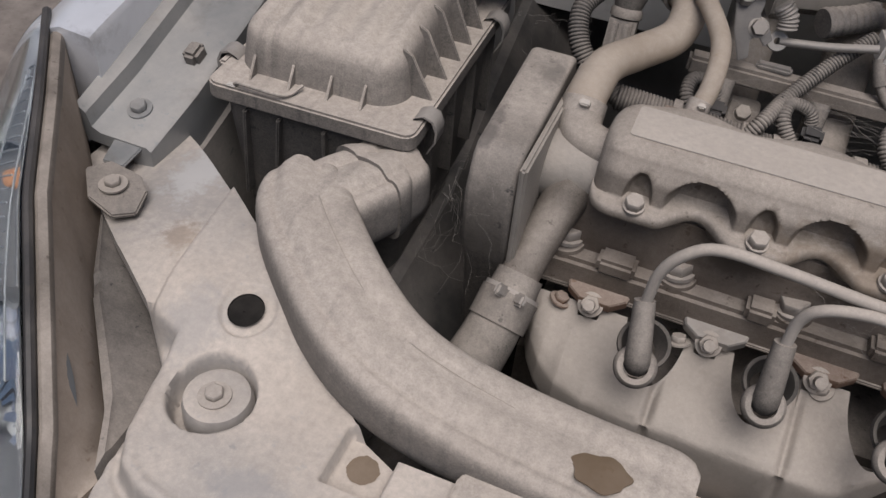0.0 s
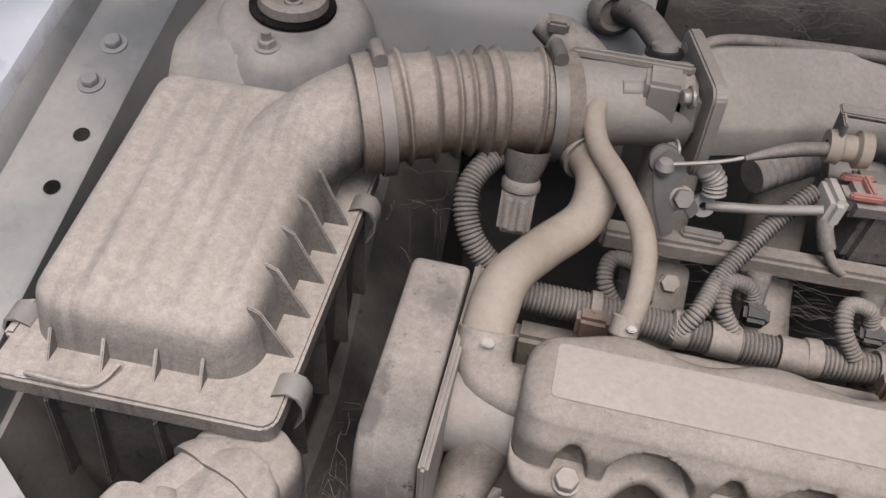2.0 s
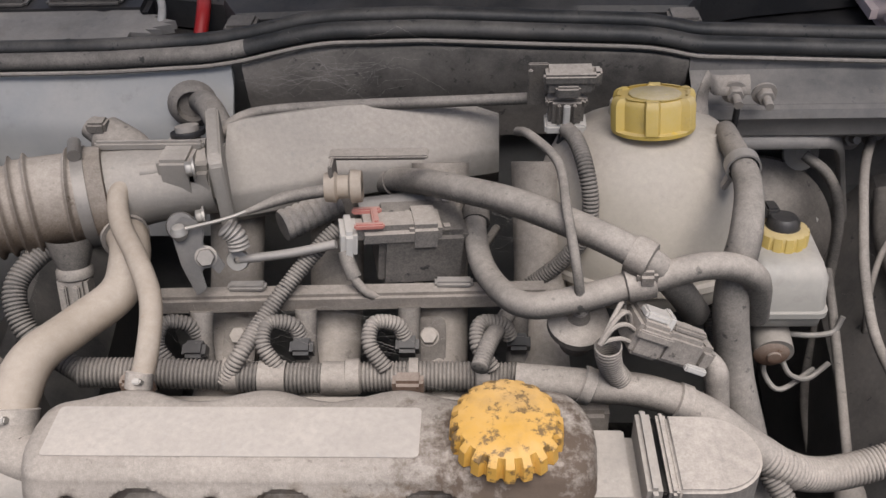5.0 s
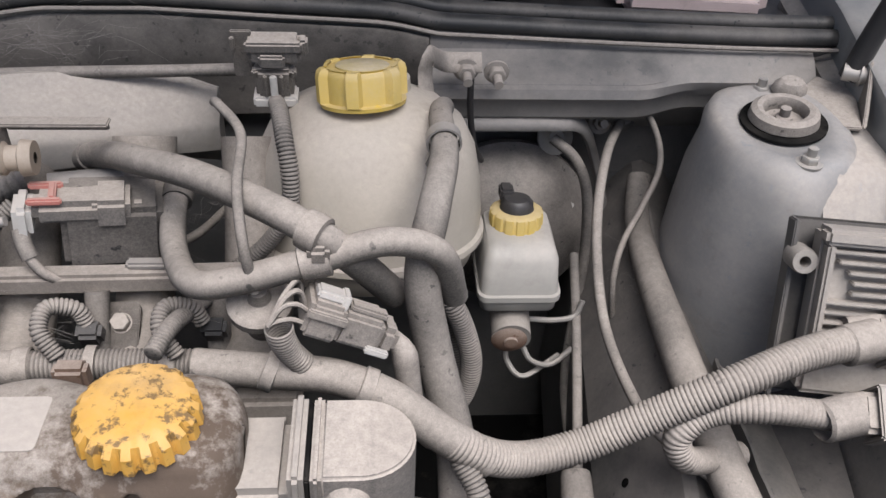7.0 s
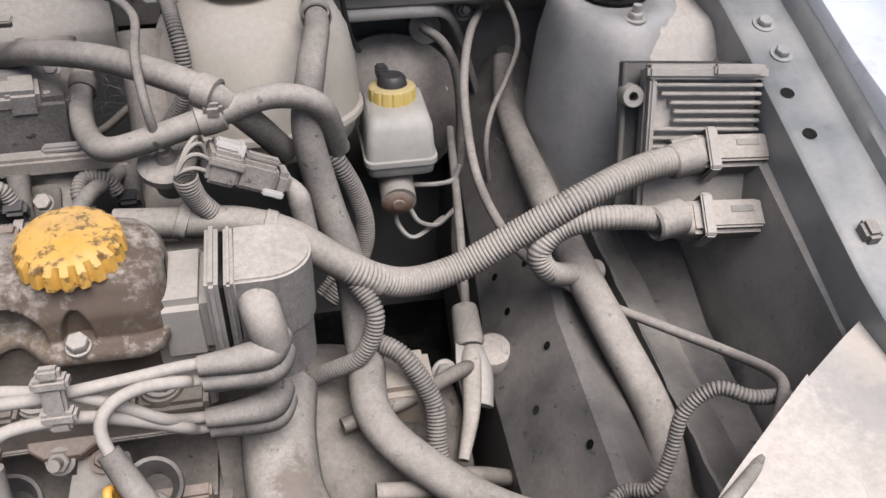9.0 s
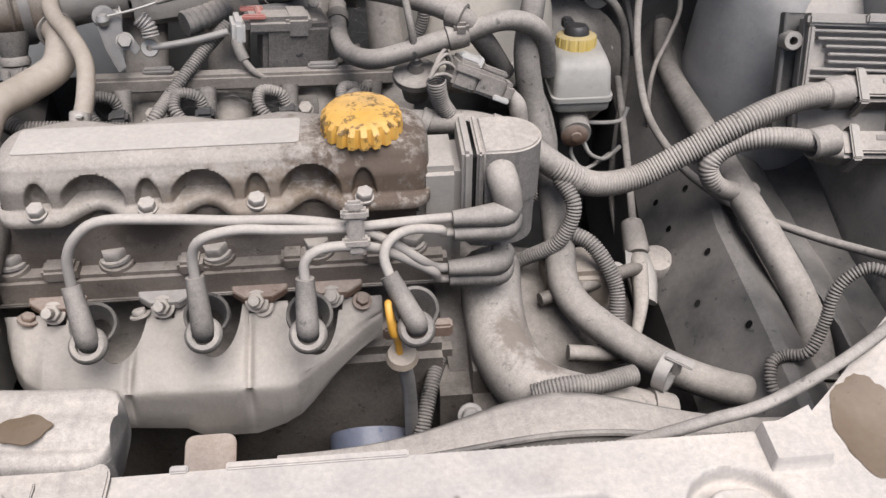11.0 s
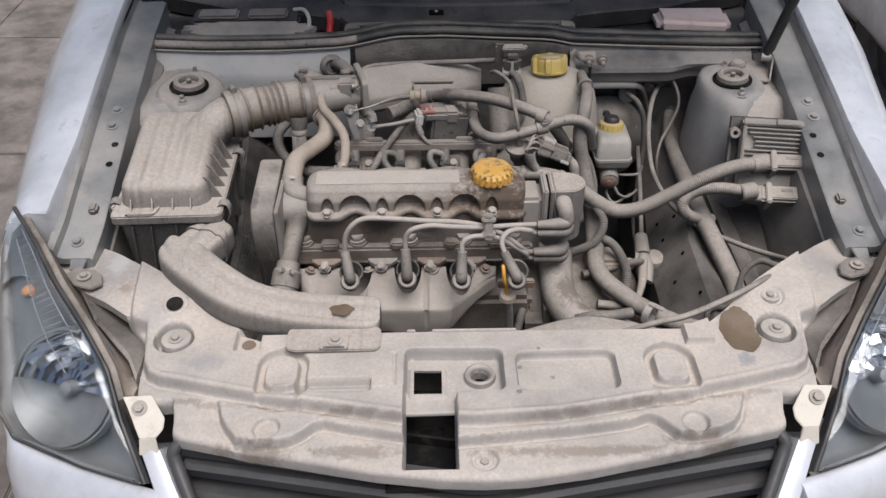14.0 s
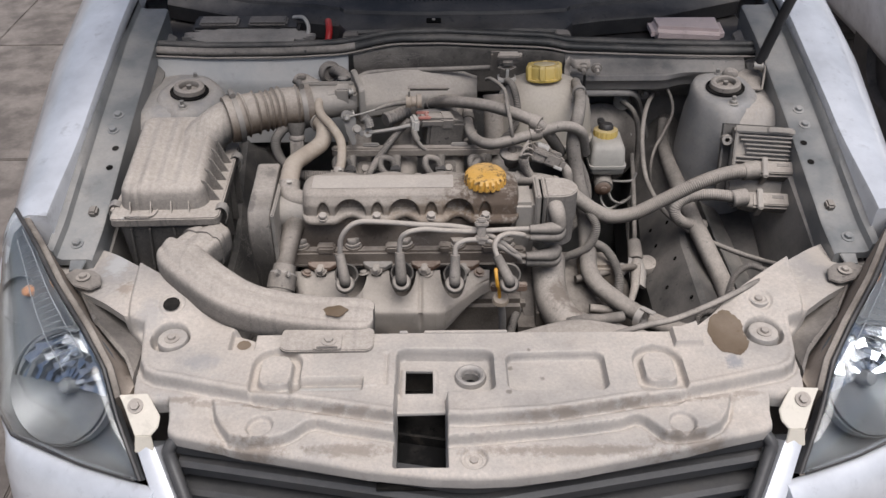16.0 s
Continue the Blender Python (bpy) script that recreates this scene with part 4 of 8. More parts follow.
part("bracket", join(prism([(0.524, 0.826), (0.549, 0.780), (0.574, 0.777), (0.596, 0.842), (0.572, 0.872)], 0.0035, 0.001, 0.8485), moved(prism([(0.0, 0.0), (0.085, 0.0), (0.085, 0.018), (0.066, 0.040), (0.050, 0.038), (0.010, 0.010)], 0.0035, 0.001), Matrix.Translation((0.575, 0.779, 0.8500)) @ pose(0, 0, 0, 0, 0, 71) @ pose(0, 0, 0, 90))), TAPE, stay, "dusty folded hinge bracket")
part("pivot", moved(join(lathe([(0, -0.014), (0.008, -0.014), (0.008, 0.010), (0, 0.010)], 16), hexbolt(0.008, 0.007, 1.3)), towards((0.588, 0.832, 0.874), (0.9, -0.4, 0))), ZINC, stay)
part("pad", moved(lathe([(0, 0.012), (0.010, 0.0105), (0.015, 0.005), (0.016, 0.0)], 24), pose(0.532, 0.838, 0.855, 10) @ Matrix.Diagonal((1.0, 0.8, 1.0, 1.0))), TAPE, stay, "dusty rubber pad")

# ---- nose: grille, posts, headlights, bumper ----
grille = thing("grille", "black plastic radiator grille with dusty slats", "grille")


def vee(y0, z, dx=0.0, n=33, half=0.40):
    return [(x, y0 + 0.19 * max(abs(x), 0.015), z) for x in np.linspace(-half, half, n)]


def strip(y0, z, h, d, half=0.40):
    rows = []
    for x in np.linspace(-half, half, 41):
        y = y0 + 0.19 * max(abs(x), 0.015)
        rows.append([(x, y, z), (x, y, z - h), (x, y + d, z - h), (x, y + d, z)])
    return loft(rows)


part("frame", strip(-0.024, 0.696, 0.020, 0.020, 0.404), GRILLEM, grille)
for side in (-1, 1):
    part("frame", tube([(side * 0.398, 0.058, 0.694), (side * 0.406, 0.050, 0.686), (side * 0.402, 0.040, 0.672), (side * 0.375, -0.005, 0.624), (side * 0.33, -0.075, 0.545)], 0.009, 10), GRILLEM, grille)
for k, (dy, z) in enumerate(((-0.034, 0.662), (-0.047, 0.622), (-0.060, 0.578), (-0.072, 0.530))):
    rows = []
    for x in np.linspace(-0.395, 0.395, 41):
        y = dy + 0.19 * max(abs(x), 0.015)
        rows.append([(x, y, z), (x, y + 0.002, z - 0.016), (x, y + 0.045, z - 0.005), (x, y + 0.045, z + 0.004), (x, y + 0.006, z + 0.006)])
    part("slat", loft(rows), GRILLEM, grille, smooth=30)
rib = part("rib", box(0.004, 0.03, 0.20, 0.001), GRILLEM, grille, m=pose(0, 0.02, 0.60))
for x in (-0.30, -0.2, -0.1, 0.1, 0.2, 0.3):
    share(rib, "rib", pose(x, 0.02 + 0.19 * abs(x), 0.60), grille)
# flat black sheet stands for the shade behind the slats
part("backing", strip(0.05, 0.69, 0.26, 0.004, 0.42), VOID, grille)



def along(t, *cols):
    at = np.linspace(0, 1, len(cols[0]))
    return Vector([float(np.interp(t, at, c)) if 0 <= t <= 1 else float(c[0] + (c[1] - c[0]) * t / at[1]) if t < 0 else float(c[-1] + (c[-1] - c[-2]) * (t - 1) / at[1]) for c in cols])


def lens_edge(t):
    """The curve along which the headlight meets bumper and wing."""
    return along(t, [0.452, 0.490, 0.539, 0.597, 0.652, 0.681, 0.697, 0.714, 0.722], [0.026, 0.041, 0.061, 0.089, 0.116, 0.152, 0.215, 0.289, 0.360], [0.652, 0.649, 0.646, 0.645, 0.645, 0.656, 0.686, 0.722, 0.765])


def lens_top(t):
    """The curve along which the headlight meets the lock panel's side."""
    return along(t, [0.443, 0.461, 0.477, 0.498, 0.535, 0.592, 0.643, 0.702], [0.022, 0.052, 0.080, 0.127, 0.178, 0.251, 0.328, 0.410], [0.656, 0.690, 0.715, 0.764, 0.789, 0.811, 0.826, 0.836])


def plate(corners, thick, bevel=0.001):
    """A flat plate with its upper face through corners."""
    p = [Vector(c) for c in corners]
    n = (p[1] - p[0]).cross(p[2] - p[0]).normalized()
    n = n if n.z > 0 else -n
    bm = bmesh.new()
    f = bm.faces.new([bm.verts.new(c) for c in p])
    low = bmesh.ops.extrude_face_region(bm, geom=[f])
    bmesh.ops.translate(bm, verts=[g for g in low["geom"] if isinstance(g, bmesh.types.BMVert)], vec=-n * thick)
    bmesh.ops.recalc_face_normals(bm, faces=bm.faces)
    bmesh.ops.bevel(bm, geom=bm.edges[:], offset=bevel, segments=2, affect="EDGES", clamp_overlap=True)
    return bm


bumper = thing("bumper", "silver painted front bumper", "bumper")
for side in (-1, 1):
    rows = []
    for t in np.linspace(0, 1, 14):
        x, y, z = 0.437 - 0.090 * t, 0.055 - 0.155 * t, 0.688 - 0.16 * t
        w = 0.0165 + 0.006 * t
        rows.append([(side * (x - w), y + 0.004, z - 0.006), (side * (x - w + 0.004), y - 0.004, z + 0.001), (side * (x - 0.002), y - 0.006, z + 0.003), (side * (x + w - 0.004), y - 0.003, z + 0.002), (side * (x + w), y + 0.003, z - 0.004), (side * (x + w), y + 0.04, z - 0.035), (side * (x - w), y + 0.04, z - 0.035)])
    part("grille_post", loft(rows), PAINT, bumper, "silver painted grille post")
    tab = part("bracket_tab", plate([(side * x, y, z) for x, y, z in ((0.476, 0.102, 0.737), (0.438, 0.104, 0.737), (0.418, 0.078, 0.7205), (0.419, 0.066, 0.7125), (0.428, 0.056, 0.706), (0.449, 0.056, 0.706), (0.467, 0.088, 0.728))], 0.004), CREAM, bumper, "cream coated headlight bracket tab")
    part("bolt", moved(hexbolt(0.0066, 0.006, 1.6), towards((side * 0.452, 0.089, 0.7285), (0, -0.53, 0.85))), BOLTM, tab)
    part("leg", plate([(side * x, y, z) for x, y, z in ((0.449, 0.056, 0.706), (0.428, 0.056, 0.706), (0.424, 0.046, 0.684), (0.451, 0.046, 0.684))], 0.004), CREAM, tab)
    rows = []
    for t in np.linspace(-0.10, 1.10, 40):
        p, q = lens_edge(t), lens_edge(t + 0.02)
        n = Vector((q.y - p.y, p.x - q.x, 0)).normalized()
        sec = [(-0.012, p.z - 0.030), (-0.003, p.z - 0.008), (0.001, p.z - 0.005), (0.010, p.z - 0.008), (0.024, p.z - 0.020), (0.040, p.z - 0.046), (0.052, p.z - 0.095), (0.056, 0.48), (0.050, 0.38), (0.03, 0.30), (-0.02, 0.30)]
        tuck = 1 - 0.88 * float(step(0.40, 0.62, t))
        rows.append([(side * (p.x + n.x * (o if o < 0 else o * tuck)), p.y + n.y * (o if o < 0 else o * tuck), z) for o, z in sec])
    part("corner", loft(rows), PAINT, bumper, "silver painted bumper corner", smooth=60)
part("middle", strip(-0.09, 0.505, 0.20, 0.05, 0.46), PAINT, bumper)


def headlight(side):
    lamp = thing("headlight", "large clear headlight with bright reflectors, dusty", "headlight", group="headlights")

    def skin(t, s, depth=0.0):
        """A point of the lens; s runs from the inner edge to the outer one."""
        a, b = lens_top(t), lens_edge(t)
        k = (b - a).length
        round_off = math.sin(math.pi * min(1.0, max(0.0, s))) ** 0.75
        bulge = 0.20 * k * round_off * (1 - 0.35 * t) - depth * math.sin(math.pi * s) ** 0.5
        p = a.lerp(b, s) + Vector((0.42, -0.62, 0.66)) * bulge
        return Vector((side * p.x, p.y, p.z))

    ts, ss = np.linspace(0, 1, 41), np.linspace(0, 1, 25)
    bm = loft([[skin(t, s) for s in ss] for t in ts], closed=False)
    lens = part("lens", bm, LENS, lamp, "clear plastic lens", smooth=80)
    lens.modifiers.new("thick", "SOLIDIFY").thickness = 0.0025
    lens.visible_shadow = False
    part("housing", loft([[skin(t, s, 0.062 * math.sin(math.pi * (0.06 + 0.88 * t)) + 0.006) for s in ss] for t in ts], closed=False), HOUSE, lamp, "dark grey headlight housing", smooth=80)
    # the fluted strip just under the lens along its inner edge
    for k in range(24):
        t = 0.50 + 0.42 * k / 23
        part("flute", tube([skin(t, 0.10, 0.010), skin(t + 0.012, 0.17, 0.012), skin(t + 0.025, 0.25, 0.014)], 0.0007, 6, 0.01), FLUTE, lens, "pale moulded flute")
    for s0, s1 in ((0.085, 0.095), (0.255, 0.265)):
        part("flute_edge", tube([skin(t, 0.5 * (s0 + s1), 0.012) for t in np.linspace(0.50, 0.94, 12)], 0.0008, 6, 0.01), FLUTE, lens)
    spread = random.Random(7 + side)
    for t, s, r, rings, sectors, a0, a1 in ((0.50, 0.43, 0.080, 4, 9, 2, 180), (0.86, 0.70, 0.036, 3, 7, -20, 200)):
        way = towards(skin(t, s, 0.042), (side * 0.26, -0.74, 0.62))
        # the lit half: single mirror facets, each tilted its own way
        bm = bmesh.new()
        for i in range(rings):
            for k in range(sectors):
                r0, r1 = r * (0.16 + 0.80 * i / rings), r * (0.16 + 0.80 * (i + 1) / rings)
                b0, b1 = radians(a0 + (a1 - a0) * k / sectors), radians(a0 + (a1 - a0) * (k + 1) / sectors)
                mid, cy = 0.5 * (r0 + r1), 0.5 * (r0 + r1) * math.sin(0.5 * (b0 + b1))
                fall, turn = spread.uniform(0.15, 0.75), spread.uniform(-0.3, 0.3)
                bm.faces.new([bm.verts.new((q * math.cos(b), q * math.sin(b), 0.22 * mid * mid / r - 0.014 - fall * (q * math.sin(b) - cy) + turn * (q * math.cos(b) - mid * math.cos(0.5 * (b0 + b1))))) for q, b in ((r0, b0), (r1, b0), (r1, b1), (r0, b1))])
        bowl = part("reflector", moved(bm, way), CHROME, lamp, "bright faceted reflector", smooth=1)
        part("lower_bowl", moved(lathe([(r * 0.10, -0.022), (r * 0.45, -0.014), (r * 0.78, -0.002), (r * 0.98, 0.010)], 26, radians(a1), radians(360 - a1 + a0)), way), BOWLM, bowl, "dark grey lower half of the bowl")
        part("bulb_shield", moved(lathe([(0, 0.004), (r * 0.11, 0.001), (r * 0.15, -0.008), (r * 0.13, -0.026)], 20), way), HOUSE, bowl, "small bulb shield")
        part("bezel", moved(lathe([(r * 0.985, 0.004), (r * 1.0, 0.007), (r * 1.03, 0.006), (r * 1.06, -0.008)], 56), way), HOUSE, bowl, "grey bezel round the bowl")
    part("indicator", moved(lathe([(0, 0.012), (0.006, 0.010), (0.009, 0.002), (0.009, -0.010)], 20), towards(skin(0.84, 0.50, 0.040), (side * 0.3, -0.8, 0.5))), AMBER, lamp, "amber indicator bulb")
    # black strip along the lens edge stands for the gap's shade
    part("edge_seal", tube([skin(t, 1.0) for t in ts], 0.0022, 8, 0.01), BLACK, lamp, "black strip for the shaded gap between lens and bumper")
    part("rim_seal", tube([skin(t, 0.0) for t in ts], 0.0035, 8, 0.01), BLACK, lamp, "black seal round the lens")
    return lamp


HOUSE = stuff("dark housing plastic", (0.135, 0.142, 0.148), 0.35, 0.2, 0.10, 1.0, 0.2, 0.02, flecks=0.0)
BOWLM = stuff("dark bowl plastic", (0.115, 0.12, 0.125), 0.3, 0.2, 0.06, 1.0, 0.2, 0.02, flecks=0.0)
FLUTE = stuff("moulded clear flutes", (0.22, 0.23, 0.24), 0.25, 0.0, 0.05, 1.0, 0.1, 0.0, flecks=0.0)
CARRIER = stuff("dusty carrier strip", (0.09, 0.075, 0.062), 0.6, 0.0, 0.40, 1.0, 0.6, 0.15)
TROUGHM = stuff("brown dust in the trough", (0.20, 0.155, 0.12), 0.7, 0.0, 0.42, 1.3, 0.5, 0.15)
AMBER = stuff("amber plastic", (0.50, 0.24, 0.12), 0.3, 0.0, 0.05)


def rib_line(t):
    """The notched plastic edge between headlight and lock panel."""
    return along(t, [0.466, 0.484, 0.520, 0.550, 0.586], [0.132, 0.167, 0.208, 0.242, 0.300], [0.738, 0.744, 0.748, 0.752, 0.758])


for side in (-1, 1):
    headlight(side)
    # the carrier in the gap between headlight and lock panel: ledge, trough, rib plate and bolted tab
    gap = thing("headlight_carrier", "dusty brown-grey carrier strip behind the headlight", "bracket")
    ledge, trough, shelf, lip = [], [], [], []
    for t in np.linspace(0, 1, 44):
        e = lens_top(0.34 + 0.62 * t)
        q = lens_top(0.36 + 0.62 * t)
        n = Vector((e.y - q.y, q.x - e.x, 0)).normalized()
        ledge.append([(side * (e.x + n.x * o), e.y + n.y * o, e.z + h) for o, h in ((0.003, -0.006), (0.0035, -0.002), (0.006, 0.0), (0.0115, -0.001), (0.013, -0.004), (0.013, -0.060), (0.004, -0.060))])
        r = rib_line(t)
        a = Vector((e.x + n.x * 0.012, e.y + n.y * 0.012, e.z - 0.005))
        trough.append([(side * a.x, a.y, a.z), (side * (0.5 * a.x + 0.5 * r.x), 0.5 * a.y + 0.5 * r.y, 0.5 * a.z + 0.5 * r.z - 0.012), (side * r.x, r.y, r.z - 0.014), (side * r.x, r.y, r.z - 0.05), (side * a.x, a.y, a.z - 0.06)])
        u = along(t, [0.470, 0.492, 0.530, 0.566], [0.190, 0.222, 0.254, 0.292], [0.736, 0.740, 0.744, 0.752])
        notch = 0.005 if 0.70 < t < 0.78 else 0.0
        shelf.append([(side * r.x, r.y, r.z - 0.02), (side * r.x, r.y, r.z - 0.003 - notch), (side * (0.8 * r.x + 0.2 * u.x), 0.8 * r.y + 0.2 * u.y, r.z - notch), (side * (0.7 * r.x + 0.3 * u.x), 0.7 * r.y + 0.3 * u.y, r.z - 0.003), (side * u.x, u.y, u.z - 0.006), (side * (u.x - 0.02), u.y + 0.02, u.z - 0.03), (side * (u.x - 0.02), u.y + 0.02, u.z - 0.06), (side * r.x, r.y, r.z - 0.06)])
    part("ledge", loft(ledge), CARRIER, gap, "dusty ledge along the lens")
    part("trough", loft(trough), TROUGHM, gap, "beige dusty trough")
    part("rib_plate", loft(shelf), AIRBOXM, gap, "grey plastic plate with a notched edge", smooth=30)
    tab = part("tab", plate([(side * x, y, z) for x, y, z in ((0.612, 0.322, 0.775), (0.600, 0.337, 0.775), (0.572, 0.334, 0.773), (0.558, 0.322, 0.772), (0.552, 0.300, 0.770), (0.566, 0.290, 0.770), (0.592, 0.298, 0.772))], 0.004, 0.0012), DARKP, gap)
    share(cupbolt, "bolt", pose(side * 0.582, 0.315, 0.774), gap)
    part("lip", plate([(side * x, y, z) for x, y, z in ((0.618, 0.364, 0.772), (0.592, 0.364, 0.772), (0.596, 0.342, 0.766), (0.615, 0.342, 0.766))], 0.003), RAILM, gap, "folded steel lip under the wing flange")

# ---- air filter box and its duct ----
def ribbed_lid():
    """The filter lid: a block with soft shoulders, drawn in towards its top, which climbs to the rear and carries long waves."""
    bm = bmesh.new()
    x0, x1, y0, y1 = -0.077, 0.065, 0.022, 0.234
    us = np.linspace(0, 1, 97)
    vs = []
    for v in np.linspace(0, 1, 97):
        row = []
        for u in us:
            px, py = x0 + (x1 - x0) * u, y0 + (y1 - y0) * v
            # distance to the rounded outline
            r = 0.026
            dx, dy = abs(px - (x0 + x1) / 2) - (x1 - x0) / 2 + r, abs(py - (y0 + y1) / 2) - (y1 - y0) / 2 + r
            d = r - (math.hypot(max(dx, 0), max(dy, 0)) + min(max(dx, dy), 0))
            if d < 0:
                k = max(0.0, (r / max(1e-6, math.hypot(max(dx, 0), max(dy, 0)))))
                px = (x0 + x1) / 2 + math.copysign((x1 - x0) / 2 - r + max(dx, 0) * k if dx > 0 else abs(px - (x0 + x1) / 2), px - (x0 + x1) / 2)
                py = (y0 + y1) / 2 + math.copysign((y1 - y0) / 2 - r + max(dy, 0) * k if dy > 0 else abs(py - (y0 + y1) / 2), py - (y0 + y1) / 2)
                d = 0.0
            h = 0.037 + 0.030 * v
            q = min(d / 0.017, 1.0)
            z = (0.46 * min(d / 0.0045, 1.0) + 0.54 * (1 - (1 - q) ** 2.2)) * h
            z += 0.0026 * math.sin((px - x0) / (x1 - x0) * 5.0 * math.tau - 1.9) * float(step(0.014, 0.030, d))
            row.append(bm.verts.new((px, py, z)))
        vs.append(row)
    for a, b in zip(vs, vs[1:]):
        for k in range(len(a) - 1):
            bm.faces.new((a[k], a[k + 1], b[k + 1], b[k]))
    bmesh.ops.remove_doubles(bm, verts=bm.verts, dist=0.00005)
    bmesh.ops.recalc_face_normals(bm, faces=bm.faces)
    return bm


airbox = thing("air_filter_box", "black plastic air filter box under thick beige dust", "air filter box", pose(-0.477, 0.418, 0.812, 0, 0, 1.5))
body = loft([[(0.5 * w * a, 0.118 + 0.5 * dd * b, z) for a, b in rounded(2, 2, 0.16, 4)] for z, w, dd in ((-0.21, 0.120, 0.19), (-0.10, 0.146, 0.218), (-0.0175, 0.158, 0.228), (-0.017, 0.163, 0.234), (-0.012, 0.163, 0.234))])
base = part("base", body, AIRBOXM, airbox, "lower filter housing, black plastic streaked with dust", smooth=40)
part("flange", prism(rounded(0.174, 0.244, 0.010, 4, 0.0, 0.118), 0.015, 0.0025, -0.014), LIDM, airbox, "dusty rim between lid and housing")
for x, lean in ((-0.058, 3), (-0.030, 5), (0.012, 0), (0.050, -2)):
    part("rib", moved(box(0.003, 0.012, 0.085, 0.001), pose(x, 0.004, -0.062, 0, lean)), AIRBOXM, base)
for y in (0.05, 0.1, 0.15, 0.2):
    part("rib", box(0.012, 0.003, 0.085, 0.001, (0.078, y, -0.062)), AIRBOXM, base)
lid = part("lid", ribbed_lid(), LIDM, airbox, "ribbed filter lid covered in beige dust", smooth=70)
rib = part("rib", moved(prism([(0, 0), (0.014, 0), (0.0015, 0.017), (0, 0.017)], 0.0022, 0.0006), pose(0, 0, 0, 90, 0, -90)), LIDM, lid, m=pose(-0.055, 0.0245, 0.0))
for x in (-0.022, 0.010, 0.038):
    share(rib, "rib", pose(x, 0.0245, 0.0), lid)
gus = part("gusset", moved(prism([(-0.004, 0), (0.022, 0), (0.004, 0.036), (-0.004, 0.040)], 0.0024, 0.0007), pose(0, 0, 0, 90)), LIDM, lid, m=pose(0.060, 0.050, 0.0))
for y, k in ((0.082, 1.08), (0.112, 1.15), (0.140, 1.2), (0.168, 1.28)):
    share(gus, "gusset", pose(0.060, y, 0.0) @ Matrix.Diagonal((1, 1, k, 1)), lid)
bent = [(0.002, -0.026), (0.008, -0.014), (0.0085, -0.004), (0.005, 0.004), (-0.002, 0.007), (-0.009, 0.004), (-0.010, 0.002)]
clip = part("clip", loft([[(x, y, z) for x, z in bent] + [(x - 0.0016, y, z - 0.0012) for x, z in reversed(bent)] for y in (-0.008, -0.0075, 0.0075, 0.008)]), STEEL, airbox, "spring steel clip", m=pose(0.089, 0.026, 0), smooth=50)
share(clip, "clip", pose(0.089, 0.188, 0.0), airbox)
share(clip, "clip", pose(-0.089, 0.040, 0, 0, 0, 180), airbox)
part("clip_step", box(0.008, 0.030, 0.010, 0.002, (-0.088, 0.040, -0.004)), LIDM, airbox)
part("front_catch", tube([(-0.060, 0.0, 0.0015), (-0.058, -0.002, 0.006), (-0.026, -0.003, 0.006), (-0.018, 0.004, 0.003), (-0.012, 0.016, 0.006)], 0.0016, 8, 0.003), LIDM, airbox, "moulded catch on the rim")
part("chip", box(0.008, 0.005, 0.002, 0.0008, (-0.064, -0.0005, 0.0016)), PALE, airbox, "pale chipped spot")
part("outlet", tube([(0.020, 0.165, 0.026), (0.040, 0.192, 0.040), (0.062, 0.214, 0.050), (0.080, 0.228, 0.055)], [0.030, 0.0345, 0.0345, 0.0345], 32, 0.005), LIDM, airbox, "round lid outlet")

duct = thing("intake_duct", "wide moulded intake duct covered in beige dust", "air duct")


def flat_duct(path, w, h, soft_start=False):
    """A soft-cornered flat channel along a path."""
    pts = smooth_path(path, 0.004)
    n = len(pts)
    run = sum((b - a).length for a, b in zip(pts, pts[1:]))
    rows = []
    for i, p in enumerate(pts):
        t = (pts[min(i + 1, n - 1)] - pts[max(i - 1, 0)]).normalized()
        side = Vector((t.y, -t.x, 0)).normalized()
        up = Vector((0, 0, 1))
        k = i / (n - 1)
        ww, hh = float(np.interp(k, np.linspace(0, 1, len(w)), w)), float(np.interp(k, np.linspace(0, 1, len(h)), h))
        q = max(0.0, k - (1 - 0.022 / run)) / (0.022 / run)
        sh = 1 - 0.35 * (1 - math.sqrt(max(0.0, 1 - q ** 2)))
        if soft_start:
            q0 = max(0.0, 0.035 / run - k) / (0.035 / run)
            sh = min(sh, 1 - 0.55 * (1 - math.sqrt(max(0.0, 1 - q0 ** 2))))
        row = []
        for m in range(96):
            a = math.tau * m / 96
            c, s = math.cos(a), math.sin(a)
            x = math.copysign(abs(c) ** 0.42, c) * ww / 2 * sh
            z = math.copysign(abs(s) ** 0.50, s) * hh / 2
            if s > 0.2:
                z -= 0.0045 * math.exp(-((x + ww * 0.10) / 0.0045) ** 2) + 0.0030 * math.exp(-((x - ww * 0.30) / 0.0040) ** 2) - 0.0035 * math.exp(-((x - ww * 0.10) / 0.010) ** 2)
            row.append(p + side * x + up * z)
        rows.append(row)
    return loft(rows)


part("channel", flat_duct([(-0.452, 0.372, 0.777), (-0.437, 0.340, 0.779), (-0.407, 0.305, 0.780), (-0.368, 0.270, 0.778), (-0.330, 0.250, 0.770), (-0.285, 0.243, 0.760), (-0.220, 0.242, 0.750), (-0.137, 0.242, 0.745)], (0.068, 0.070, 0.068, 0.067, 0.067, 0.068, 0.070, 0.072), (0.056, 0.058, 0.058, 0.054, 0.050, 0.046, 0.042, 0.040), True), DUCTM, duct, smooth=70)
